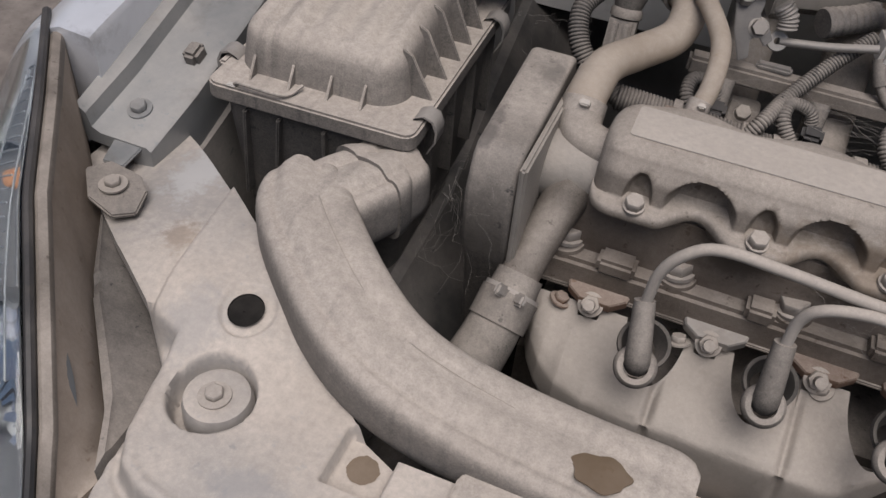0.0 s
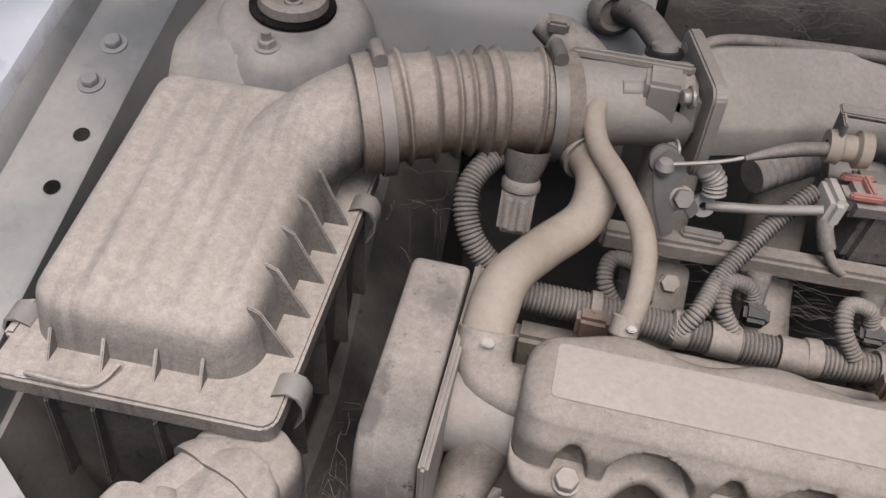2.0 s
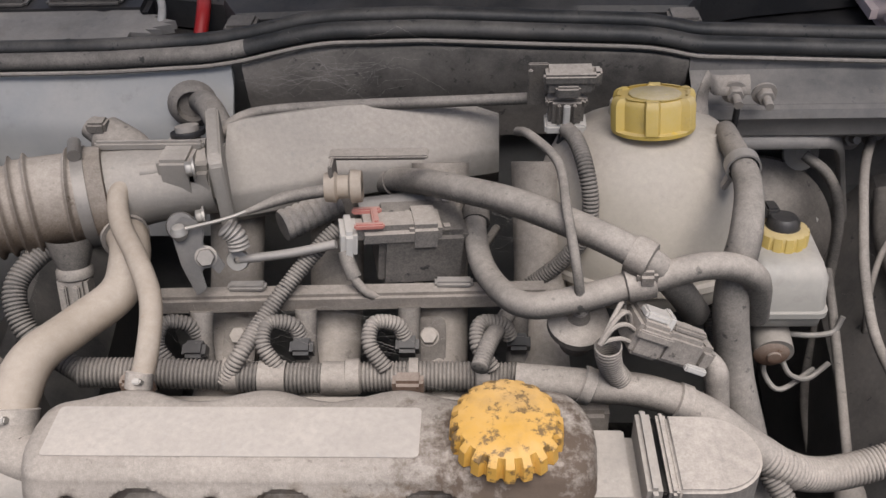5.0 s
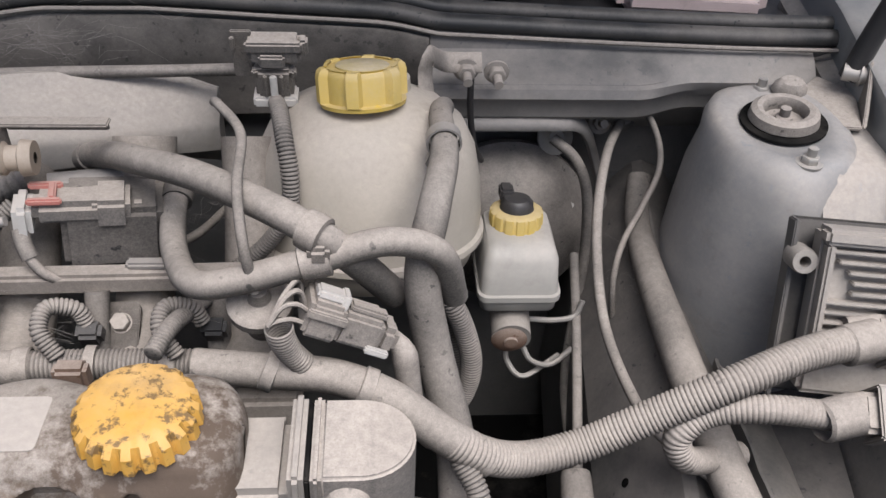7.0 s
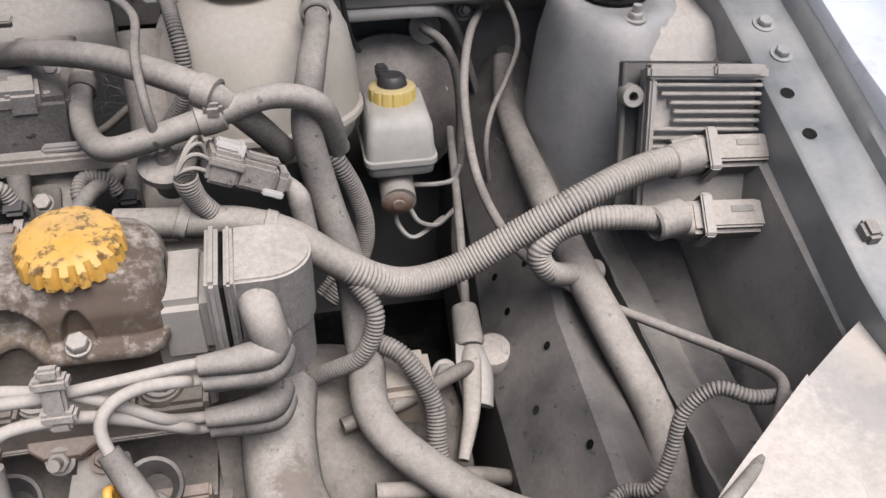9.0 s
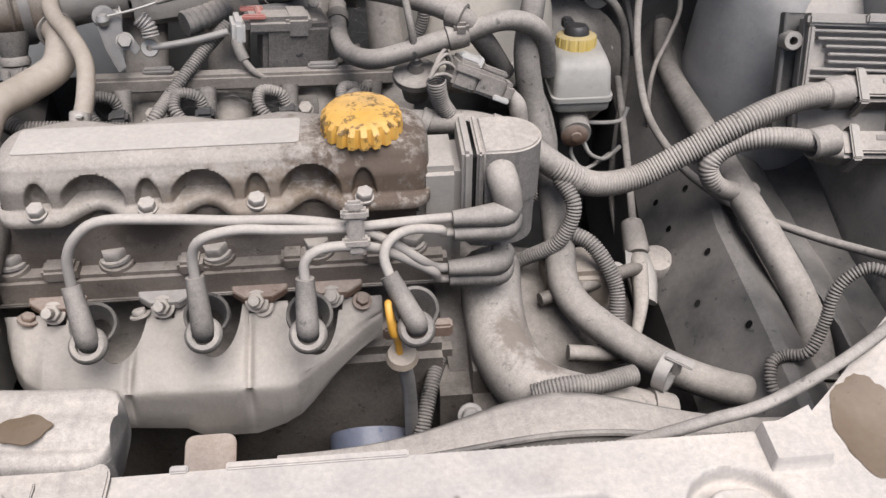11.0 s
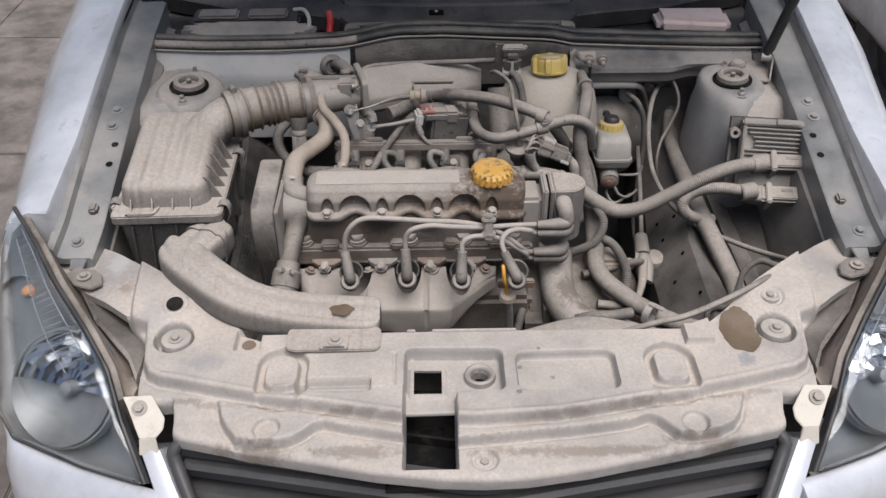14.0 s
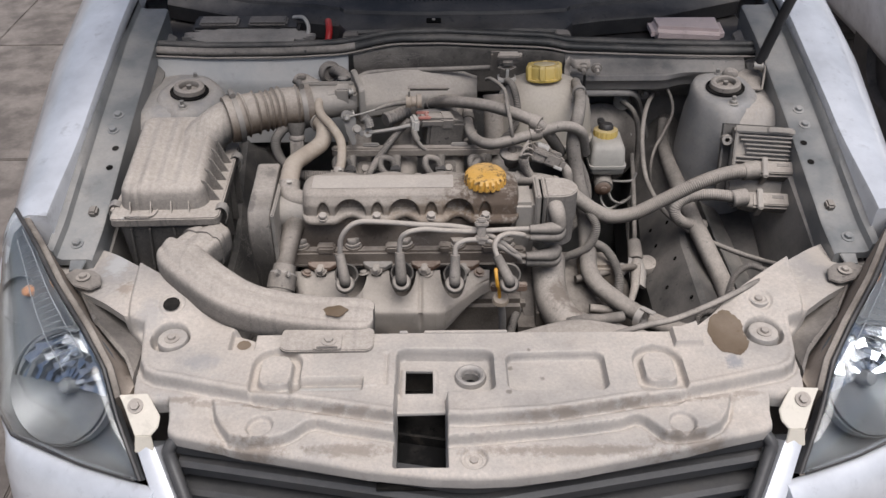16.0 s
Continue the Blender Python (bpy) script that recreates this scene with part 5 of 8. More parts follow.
neck = part("neck", flat_duct([(-0.436, 0.342, 0.776), (-0.422, 0.370, 0.777), (-0.411, 0.396, 0.774), (-0.404, 0.432, 0.768)], (0.066, 0.066), (0.054, 0.050)), DUCTM, duct, "square neck plugged into the filter box")
part("crease", tube([(-0.425, 0.337, 0.8065), (-0.402, 0.311, 0.8080), (-0.366, 0.278, 0.8045), (-0.330, 0.259, 0.7945), (-0.290, 0.252, 0.7840), (-0.235, 0.250, 0.7715)], 0.0012, 8, 0.006), CREASEM, duct, "scuffed dark crease")
part("neck_collar", flat_duct([(-0.4135, 0.390, 0.774), (-0.410, 0.399, 0.773), (-0.407, 0.409, 0.771)], (0.072, 0.072), (0.060, 0.058)), DUCTM, duct)
part("stain", moved(prism([(0.017 * math.cos(a) * (1 + 0.10 * math.sin(3 * a) + 0.06 * math.sin(7 * a)), 0.012 * math.sin(a) * (1 + 0.10 * math.cos(5 * a))) for a in np.linspace(0, math.tau, 50)[:-1]], 0.0012), pose(-0.191, 0.231, 0.7722)), STAINM, duct, "brown dried stain")
foot = part("foot", join(prism(rounded(0.132, 0.050, 0.012, 5, -0.200, 0.189), 0.006, 0.0015, 0.7515), prism(rounded(0.040, 0.036, 0.004, 4, -0.1985, 0.182), 0.0035, 0.001, 0.7570)), DUCTM, duct, "flat moulded foot on the lock panel")
part("bolt", hexbolt(0.0066, 0.005, 1.7), BOLTM, foot, m=pose(-0.197, 0.181, 0.7605))
part("scuff", prism(rounded(0.0300, 0.0035, 0.0016, 3, -0.1985, 0.1665), 0.0008, 0.0, 0.7606), CREASEM, foot, "dark scuffed edge")

bellows = thing("air_bellows", "ribbed rubber air bellows, dusty brown-black", "air hose")
BELLOWM = stuff("dusty ribbed rubber", (0.085, 0.06, 0.04), 0.6, 0.0, 0.70, 1.0, 0.45, 0.15)
part("bellows", tube([(-0.395, 0.640, 0.872), (-0.375, 0.650, 0.874), (-0.34, 0.665, 0.874), (-0.305, 0.680, 0.872), (-0.272, 0.690, 0.870)], [0.0350 + 0.0015 * (1 - u) + sum(0.0045 * math.exp(-((u - c) / 0.013) ** 2) for c in (0.14, 0.30, 0.40, 0.47, 0.54, 0.62, 0.84)) - 0.003 * float(0.30 < u < 0.54) for u in np.linspace(0, 1, 240)], 36, 0.0007), BELLOWM, bellows, smooth=60)
for at, way, r in (((-0.398, 0.638, 0.872), (0.9, 0.42, 0.05), 0.0405), ((-0.277, 0.689, 0.870), (1, 0.35, -0.03), 0.0375)):
    part("cuff", moved(lathe([(r - 0.006, -0.011), (r, -0.010), (r + 0.001, 0.0), (r, 0.010), (r - 0.006, 0.011)], 40), towards(at, way)), BELLOWM, bellows, "smooth rubber cuff")
for at, way, r in (((-0.392, 0.641, 0.872), (0.9, 0.42, 0.05), 0.0425), ((-0.283, 0.687, 0.870), (1, 0.35, -0.03), 0.0385)):
    cl = single("hose_clamp", lathe([(r, -0.0045), (r + 0.0015, -0.0045), (r + 0.0015, 0.0045), (r, 0.0045)], 40), CLAMPM, "steel worm-drive clamp round the air bellows", "hose clamp", towards(at, way), group="clamps on the air bellows")
    part("screw", moved(lathe([(0, -0.010), (0.005, -0.010), (0.005, 0.010), (0, 0.010)], 12), pose(0, r + 0.005, 0, 0, 90)), CLAMPM, cl)

# ---- engine ----
engine = thing("engine", "dusty four-cylinder engine with a cast cam cover", "engine")
part("block", box(0.40, 0.20, 0.26, 0.01, (-0.09, 0.52, 0.50)), IRON, engine, "grimy cast engine block")
part("cylinder_head", box(0.385, 0.070, 0.090, 0.004, (-0.088, 0.492, 0.738)), HEADM, engine, "dark oil-stained cylinder head casting")
part("head_ledge", box(0.392, 0.075, 0.034, 0.004, (-0.090, 0.478, 0.708)), LEDGEM, engine, "dusty ledge of the cylinder head")
BX = (-0.227, -0.140, -0.052, 0.036)


def cam_cover():
    """The rocker cover: a smooth top, a front wall with an arched hollow between its bolts and a small pocket over each, and a wavy flange."""
    rows = []
    heights = np.linspace(0.797, 0.8285, 22)
    for x in np.linspace(-0.262, 0.092, 355):
        d = min(x + 0.262, 0.092 - x)
        e = 0.020 * (1 - math.sqrt(max(0.0, 1 - (1 - min(d / 0.020, 1)) ** 2)))
        ph = (x - BX[0]) / 0.0877
        mid = (abs(ph - math.floor(ph) - 0.5)) * 0.0877
        bolt = abs(ph - round(ph)) * 0.0877

        def inset(z):
            big = (mid / 0.0250) ** 2 + (max(0.0, z - 0.802) / 0.0215) ** 2 if 0 < ph < 3 else 9.0
            small = (bolt / 0.0105) ** 2 + ((z - 0.797) / 0.023) ** 2 if -0.3 < ph < 3.3 else 9.0
            return 0.024 * (1 - float(step(0.38, 1.08, big))) + 0.009 * (1 - float(step(0.45, 1.05, small)))

        def wide(z):
            return 0.024 * (0.5 + 0.5 * math.cos(math.pi * min(mid / 0.029, 1))) if 0 < ph < 3 else 0.0

        top = 0.8365 - 0.6 * e + 0.003 * math.exp(-((x - 0.037) / 0.03) ** 2)
        foot = 0.4315 + wide(0.797) * 0.90 + e
        rear = 0.517 + 0.010 * (0.5 + 0.5 * math.sin(ph * math.tau)) - e
        row = [(x, foot + 0.007, 0.7840), (x, foot, 0.7865), (x, foot - 0.0008, 0.7905), (x, foot + 0.0012, 0.7940), (x, foot + 0.004, 0.7952), (x, foot + 0.009, 0.7952)]
        for z in heights:
            lean = 0.4425 + 0.10 * (z - 0.797) + 0.007 * float(step(0.812, 0.832, z)) + e
            row.append((x, max(lean + inset(z), foot + 0.0095) if z < 0.8015 else lean + inset(z), z - 0.5 * e))
        row += [(x, 0.4550 + e, top - 0.0050), (x, 0.4595 + e, top - 0.0020), (x, 0.4640 + e, top - 0.0004), (x, 0.4800 + 0.4 * e, top), (x, rear - 0.018, top), (x, rear - 0.009, top - 0.0020), (x, rear - 0.003, top - 0.0075), (x, rear, top - 0.02), (x, rear + 0.002, 0.775), (x, 0.46, 0.768)]
        rows.append(row)
    return loft(rows)


cover = part("cam_cover", cam_cover(), COVERM, engine, "cast grey cam cover under beige dust", smooth=50)
part("label_plate", prism(rounded(0.230, 0.039, 0.003, 2, -0.130, 0.4830), 0.0006, 0.0002, 0.8364), stuff("dusty label foil", (0.42, 0.40, 0.38), 0.5, 0.2, 0.84, 1.4, 0.15, 0.2), cover, "long blank label panel")
cb = part("bolt", hexbolt(0.0072, 0.009, 1.12), BOLTM, cover, m=pose(BX[0], 0.4375, 0.7955, 12))
for x in BX[1:]:
    share(cb, "bolt", pose(x, 0.4375, 0.7955, 12, 0, 17), cover)
filler = part("filler_neck", moved(lathe([(0.027, -0.006), (0.027, 0.004), (0.026, 0.012), (0.0, 0.012)], 40), pose(0.037, 0.483, 0.832, 0)), stuff("oil stained casting", (0.10, 0.065, 0.035), 0.5, 0.2, 0.32, 1.3, 0.4, 0.25), cover, "oil-stained filler neck")


def filler_cap():
    prof = [(0.0, 0.019), (0.020, 0.0188), (0.029, 0.0165), (0.0335, 0.012), (0.0345, 0.0), (0.031, 0.0)]
    seg = 120
    bm = bmesh.new()
    loops = []
    for r, z in prof:
        if r == 0:
            loops.append([bm.verts.new((0, 0, z))])
            continue
        row = []
        for k in range(seg):
            a = math.tau * k / seg
            notch = (0.0035 if (k % 6) < 2 and z < 0.014 else 0.0)
            row.append(bm.verts.new(((r - notch) * math.cos(a), (r - notch) * math.sin(a), z)))
        loops.append(row)
    for a, b in zip(loops, loops[1:]):
        for k in range(seg):
            q = [a[k % len(a)], a[(k + 1) % len(a)], b[(k + 1) % seg], b[k]]
            q = [v for i, v in enumerate(q) if v not in q[:i]]
            bm.faces.new(q)
    bmesh.ops.recalc_face_normals(bm, faces=bm.faces)
    return bm


cap = part("filler_cap", filler_cap(), GRIME, cover, "yellow ribbed oil filler cap with worn dark grime", m=pose(0.037, 0.480, 0.838, 3, 0, 10))
for x in (-0.272, -0.183, -0.096, -0.009, 0.074):
    part("bolt_boss", lathe([(0.0160, -0.016), (0.0158, 0.002), (0.0150, 0.0055), (0.0, 0.0055)], 28), LEDGEM, engine, "dusty boss under a head bolt", m=pose(x, 0.4590, 0.7245, 8))
    part("head_bolt", hexbolt(0.0112, 0.012, 1.18), BOLTM, engine, m=pose(x, 0.4582, 0.7298, 8, 0, 700 * x))
for x, w in ((-0.228, 0.030), (-0.118, 0.022), (-0.030, 0.020), (0.045, 0.026)):
    part("boss", box(w, 0.020, 0.014, 0.003), LEDGEM, engine, m=pose(x, 0.448, 0.7285))
part("gasket_edge", box(0.392, 0.004, 0.003, 0.001, (-0.090, 0.4395, 0.6985)), IRON, engine, "dark gasket edge")
belt = part("belt_cover", moved(loft([[(-0.018, y, z) for y, z in o] if s == 0 else [(0.019, y, z) for y, z in o] for s in (0, 1) for o in [[(0.425, 0.70), (0.408, 0.745), (0.408, 0.79), (0.418, 0.815), (0.428, 0.823), (0.545, 0.834), (0.555, 0.83), (0.558, 0.82), (0.565, 0.60), (0.44, 0.60)]]]), pose(-0.327, 0, 0)), BELTM, engine, "tall timing belt cover, black plastic under dust", smooth=30)
bev = belt.modifiers.new("round", "BEVEL")
bev.width, bev.segments, bev.limit_method = 0.004, 3, "ANGLE"
part("cover_flange", join(box(0.006, 0.16, 0.22, 0.002, (-0.304, 0.49, 0.71)), moved(lathe([(0, 0), (0.030, 0), (0.030, 0.05), (0, 0.05)], 32), pose(-0.306, 0.487, 0.777, 0, 90))), ALU, engine, "grey flange behind the belt cover")
part("thermostat_housing", join(tube([(-0.276, 0.470, 0.772), (-0.284, 0.452, 0.755), (-0.292, 0.425, 0.728), (-0.296, 0.408, 0.714)], [0.019, 0.017, 0.0155, 0.0155], 24), box(0.030, 0.010, 0.050, 0.004, (-0.270, 0.470, 0.755))), IRON, engine, "dusty thermostat neck")

shield = thing("exhaust_heat_shield", "dusty pressed steel exhaust heat shield with bolts", "heat shield")


def shield_skin():
    """Pressed sheet: a sloping top cut out round the plugs and studs, a soft fold, and a front that turns away at both ends."""
    rows = []
    for x in np.linspace(-0.284, 0.046, 331):
        fy = float(np.interp(x, [-0.284, -0.282, -0.276, -0.264, -0.246, -0.222, -0.19, -0.045, -0.030, -0.012, 0.033, 0.044, 0.046], [0.431, 0.419, 0.405, 0.389, 0.375, 0.3665, 0.364, 0.362, 0.366, 0.382, 0.421, 0.429, 0.432]))
        back = 0.4355
        for c, w in ((-0.184, 0.0235), (-0.101, 0.0225), (-0.0155, 0.0225)):
            q = abs(x - c) / w
            if q < 1:
                back = min(back, 0.4355 - 0.047 * math.sqrt(1 - q * q))
        for c in (-0.238, -0.145, -0.064, 0.002):
            if abs(x - c) < 0.0085:
                back = min(back, 0.4255)
        back = max(back, fy + 0.003)
        groove = -0.0045 * (math.exp(-((x + 0.172) / 0.0034) ** 2) + math.exp(-((x + 0.071) / 0.0034) ** 2))
        zf = 0.6585 + 0.012 * float(step(-0.03, 0.04, x)) + 0.010 * (1 - float(step(-0.284, -0.25, x)))
        bottom = float(np.interp(x, [-0.284, -0.24, -0.19, -0.13, -0.115, -0.07, -0.02, 0.02, 0.046], [0.640, 0.625, 0.618, 0.612, 0.600, 0.600, 0.622, 0.648, 0.664]))

        def rise(y):
            return zf + (0.6895 - zf) * min(1.0, max(0.0, (y - fy) / max(0.4355 - fy, 0.004))) ** 0.85

        g = groove * float(step(0.0, 0.025, 0.43 - fy))
        row = [(x, back, rise(back) - 0.0025), (x, back - 0.0004, rise(back))]
        for k in (0.8, 0.6, 0.4, 0.25, 0.14):
            y = fy + (back - fy) * k
            row.append((x, y, rise(y) + g))
        row += [(x, fy + 0.0025, zf + 0.0003 + 0.8 * g), (x, fy + 0.0006, zf - 0.0014), (x, fy - 0.0008 - 0.6 * g, zf - 0.0045), (x, fy - 0.0015 - 0.8 * g, zf - 0.010), (x, fy - 0.003 - 0.6 * g, zf - 0.022), (x, fy - 0.003, 0.5 * (zf - 0.022) + 0.5 * bottom), (x, fy - 0.001, bottom), (x, fy + 0.002, bottom), (x, fy + 0.004, zf - 0.02)]
        rows.append(row)
    return loft(rows)


part("skin", shield_skin(), SHIELD, shield, smooth=50)
for x, y, z in ((-0.263, 0.4305, 0.688), (-0.166, 0.4275, 0.6885), (-0.058, 0.4275, 0.6885), (0.028, 0.4300, 0.688)):
    part("bolt", moved(hexbolt(0.0062, 0.0065, 1.45), pose(x, y, z, 24, 0, 900 * x)), RUST if x in (-0.263, 0.028) else BOLTM, shield)
for x, kind in ((-0.238, RUST), (-0.145, STEEL), (-0.064, RUST), (0.002, RUST)):
    lug = part("lug", moved(loft([[(a * k, b * k, z) for a, b in ((-0.026, 0.010), (-0.023, -0.003), (-0.012, -0.011), (0.012, -0.011), (0.024, -0.002), (0.027, 0.010))] for k, z in ((1.0, 0.0), (1.0, 0.007), (0.94, 0.0085))]), pose(x + 0.002, 0.4395, 0.6965, 12)), kind, shield, "rusty manifold flange lug" if kind is RUST else "dusty manifold flange lug", smooth=30)
    part("stud_nut", moved(join(hexbolt(0.0078, 0.0095, 1.3), lathe([(0.0044, 0.007), (0.0044, 0.020), (0, 0.0205)], 12)), pose(x, 0.4290, 0.6965, 48)), BOLTM, lug, "dusty nut on a stud")
part("foot", prism(rounded(0.044, 0.034, 0.008), 0.006, 0.0015), RUST, shield, "rusty mounting foot", m=pose(-0.110, 0.343, 0.597, 24))

# spark plug leads
LEADS = (((-0.199, 0.388, 0.760), (-0.191, 0.366, 0.722)), ((-0.103, 0.391, 0.760), (-0.101, 0.373, 0.719)), ((-0.014, 0.372, 0.768), (-0.015, 0.357, 0.727)), ((0.052, 0.377, 0.762), (0.072, 0.354, 0.729)))
TERMS = ((0.130, 0.425, 0.780), (0.131, 0.425, 0.765), (0.127, 0.428, 0.724), (0.128, 0.430, 0.710))
MID = (((-0.195, 0.389, 0.788), (-0.182, 0.391, 0.809), (-0.162, 0.394, 0.818), (-0.119, 0.396, 0.815), (-0.067, 0.399, 0.808), (-0.019, 0.402, 0.803), (0.027, 0.405, 0.790), (0.058, 0.407, 0.770), (0.081, 0.411, 0.747)),
       ((-0.101, 0.392, 0.783), (-0.090, 0.390, 0.799), (-0.063, 0.392, 0.804), (-0.031, 0.394, 0.800), (0.011, 0.398, 0.795), (0.065, 0.412, 0.788)),
       ((-0.013, 0.376, 0.781), (-0.002, 0.380, 0.789), (0.018, 0.386, 0.787), (0.044, 0.396, 0.775), (0.072, 0.408, 0.749), (0.092, 0.417, 0.728)),
       ((0.049, 0.386, 0.774), (0.056, 0.396, 0.784), (0.074, 0.408, 0.783), (0.098, 0.418, 0.773)))
ENDS = (2, 0, 3, 1)
for n, ((a, b), mid) in enumerate(zip(LEADS, MID)):
    lead = thing("ignition_lead", "dust-covered ignition lead with a rubber plug boot", "ignition lead", group="ignition leads")
    a, b = Vector(a), Vector(b)
    t = Vector(TERMS[ENDS[n]])
    part("wire", tube([a.lerp(b, 0.1), *mid, t + Vector((-0.03, 0, 0.0)), t], 0.0042, 10, 0.005), CABLE, lead)
    boot = part("plug_boot", tube([a, a.lerp(b, 0.5), b, b + Vector((0, 0.004, -0.006))], [0.0076, 0.0084, 0.0092, 0.0096], 20, 0.004), RUBBER, lead, "grey rubber plug boot")
    part("collar", moved(lathe([(0.009, 0.003), (0.0130, 0.003), (0.0150, 0.001), (0.0157, -0.002), (0.0148, -0.005), (0.009, -0.005)], 32), towards(b + Vector((0, -0.002, -0.004)), (0.05, -0.62, 0.78))), RUBBER, boot, "round sealing collar")
    part("plug_well", moved(lathe([(0.010, -0.02), (0.0165, 0.0), (0.019, 0.001), (0.0195, -0.004)], 28), towards(b + Vector((0.001, 0.018, 0.000)), (0.05, -0.5, 0.85))), PADM, boot, "dark plug well")
    part("cap_boot", tube([t + Vector((-0.022, -0.002, 0)), t + Vector((0.008, 0, 0)), t + Vector((0.024, 0.006, -0.002)), t + Vector((0.030, 0.022, -0.004))], [0.007, 0.009, 0.0115, 0.011], 16, 0.004), RUBBER, lead, "angled rubber cap boot")
holder = single("lead_holder", join(box(0.014, 0.008, 0.045, 0.002), box(0.022, 0.012, 0.008, 0.002, (0, 0, 0.012)), box(0.022, 0.012, 0.008, 0.002, (0, 0, -0.012))), DUCTM, "plastic holder clipping the ignition leads together", "cable clip", pose(0.028, 0.392, 0.800, -15))

dist = thing("distributor", "dusty ignition distributor on the end of the camshaft", "distributor")
part("adapter", join(box(0.036, 0.062, 0.052, 0.006, (0.100, 0.480, 0.786)), box(0.05, 0.06, 0.08, 0.01, (0.095, 0.486, 0.735))), ALU, dist, "grey cast adapter")
part("plate", box(0.009, 0.064, 0.078, 0.003, (0.1225, 0.478, 0.790)), ALU, dist, "cast mounting plate")
# black block fills the joint in place of its shade
part("gap", box(0.004, 0.058, 0.072, 0.001, (0.1285, 0.478, 0.788)), VOID, dist, "black block for the shaded joint")
part("plate", box(0.006, 0.062, 0.076, 0.002, (0.1335, 0.477, 0.790)), DUCTM, dist, "rim of the cap")
dee = [(0.136, 0.447), (0.158, 0.447), *[(0.158 + 0.031 * math.cos(a), 0.476 + 0.029 * math.sin(a)) for a in np.linspace(-1.45, 1.45, 17)], (0.158, 0.505), (0.136, 0.505)]
part("cap", join(prism(dee, 0.056, 0.0035, 0.7725, 3), prism([(0.136 + (x - 0.136) * 0.95, 0.476 + (y - 0.476) * 0.95) for x, y in dee], 0.046, 0.003, 0.728)), DUCTM, dist, "rounded distributor cap under dust", smooth=50)
part("tower", tube([(0.150, 0.456, 0.811), (0.151, 0.446, 0.806), (0.154, 0.438, 0.796), (0.157, 0.434, 0.780)], [0.0125, 0.0135, 0.0130, 0.0120], 20, 0.003), TAPE, dist, "rubber boot on the cap")

# ---- intake side ----
DSTEEL = stuff("dark oily steel", (0.10, 0.10, 0.10), 0.4, 0.7, 0.25, 1.5, 0.3, 0.08)
throttle = thing("throttle_unit", "cast aluminium throttle unit with its linkage, dusty", "throttle")
part("barrel", join(tube([(-0.272, 0.692, 0.870), (-0.235, 0.702, 0.872), (-0.19, 0.712, 0.873)], [0.033, 0.030, 0.030], 28), box(0.05, 0.05, 0.035, 0.005, (-0.205, 0.708, 0.880)), box(0.085, 0.006, 0.008, 0.002, (-0.232, 0.706, 0.905))), ALU, throttle)
part("port_block", join(box(0.026, 0.028, 0.034, 0.003, (-0.208, 0.694, 0.889)), tube([(-0.222, 0.690, 0.893), (-0.236, 0.686, 0.894)], 0.006, 12)), ALU, throttle, "cast port block")
part("quadrant", moved(lathe([(0.003, 0.003), (0.010, 0.003), (0.011, 0.001), (0.010, -0.002), (0.003, -0.002)], 28), towards((-0.200, 0.650, 0.869), (0.2, -0.8, 0.5))), DSTEEL, throttle, "throttle quadrant")
part("nut", moved(hexbolt(0.007, 0.008, 1.2), towards((-0.183, 0.640, 0.848), (0.2, -0.8, 0.5))), CLAMPM, throttle)
part("flange", moved(prism(rounded(0.075, 0.085, 0.01), 0.010, 0.002), pose(-0.188, 0.712, 0.876, 0, 90, 15)), ALU, throttle)
for y, z in ((0.675, 0.860), (0.678, 0.902), (0.745, 0.898)):
    part("bolt", moved(hexbolt(0.006, 0.007, 1.3), towards((-0.190, y, z), (-1, -0.3, 0))), ZINC, throttle)
lever = part("linkage_plate", moved(prism([(0.0, 0.0), (0.010, 0.007), (0.020, 0.003), (0.024, -0.006), (0.022, -0.016), (0.030, -0.022), (0.036, -0.034), (0.030, -0.040), (0.024, -0.032), (0.018, -0.036), (0.020, -0.050), (0.012, -0.054), (0.004, -0.030)], 0.003, 0.0008), pose(-0.208, 0.648, 0.870, 62, 0, 12)), DSTEEL, throttle, "zinc throttle lever plate")
part("ball_joint", moved(lathe([(0, 0.006), (0.0045, 0.005), (0.0065, 0.0), (0.0045, -0.005), (0, -0.006)], 16), pose(-0.199, 0.641, 0.870)), ZINC, throttle)
part("spring", tube([(-0.170, 0.656, 0.864), (-0.163, 0.655, 0.856), (-0.161, 0.652, 0.846)], 0.0085, 14, rings=0.003, depth=0.002), STEEL, throttle, "coil return spring")
part("rod", tube([(-0.199, 0.641, 0.872), (-0.165, 0.648, 0.877), (-0.140, 0.657, 0.882)], 0.0014, 6), ZINC, throttle)
part("idle_valve", join(tube([(-0.246, 0.735, 0.868), (-0.268, 0.746, 0.877), (-0.288, 0.755, 0.884)], [0.013, 0.0175, 0.0175], 22), tube([(-0.284, 0.753, 0.882), (-0.302, 0.761, 0.890)], [0.012, 0.010], 14), box(0.016, 0.014, 0.010, 0.002, (-0.288, 0.747, 0.899))), TAPE, throttle, "black idle valve with its plug")

part("vacuum_port", join(tube([(-0.209, 0.728, 0.882), (-0.211, 0.735, 0.905)], 0.0095, 18), tube([(-0.218, 0.732, 0.878), (-0.226, 0.728, 0.874)], 0.008, 14)), ALU, throttle, "cast vacuum port")
part("port_seal", moved(lathe([(0.010, -0.002), (0.0135, -0.002), (0.014, 0.0), (0.0135, 0.002), (0.010, 0.002)], 24), towards((-0.2105, 0.7335, 0.899), (-0.08, 0.28, 0.95))), BLACK, throttle, "black seal ring on the port")

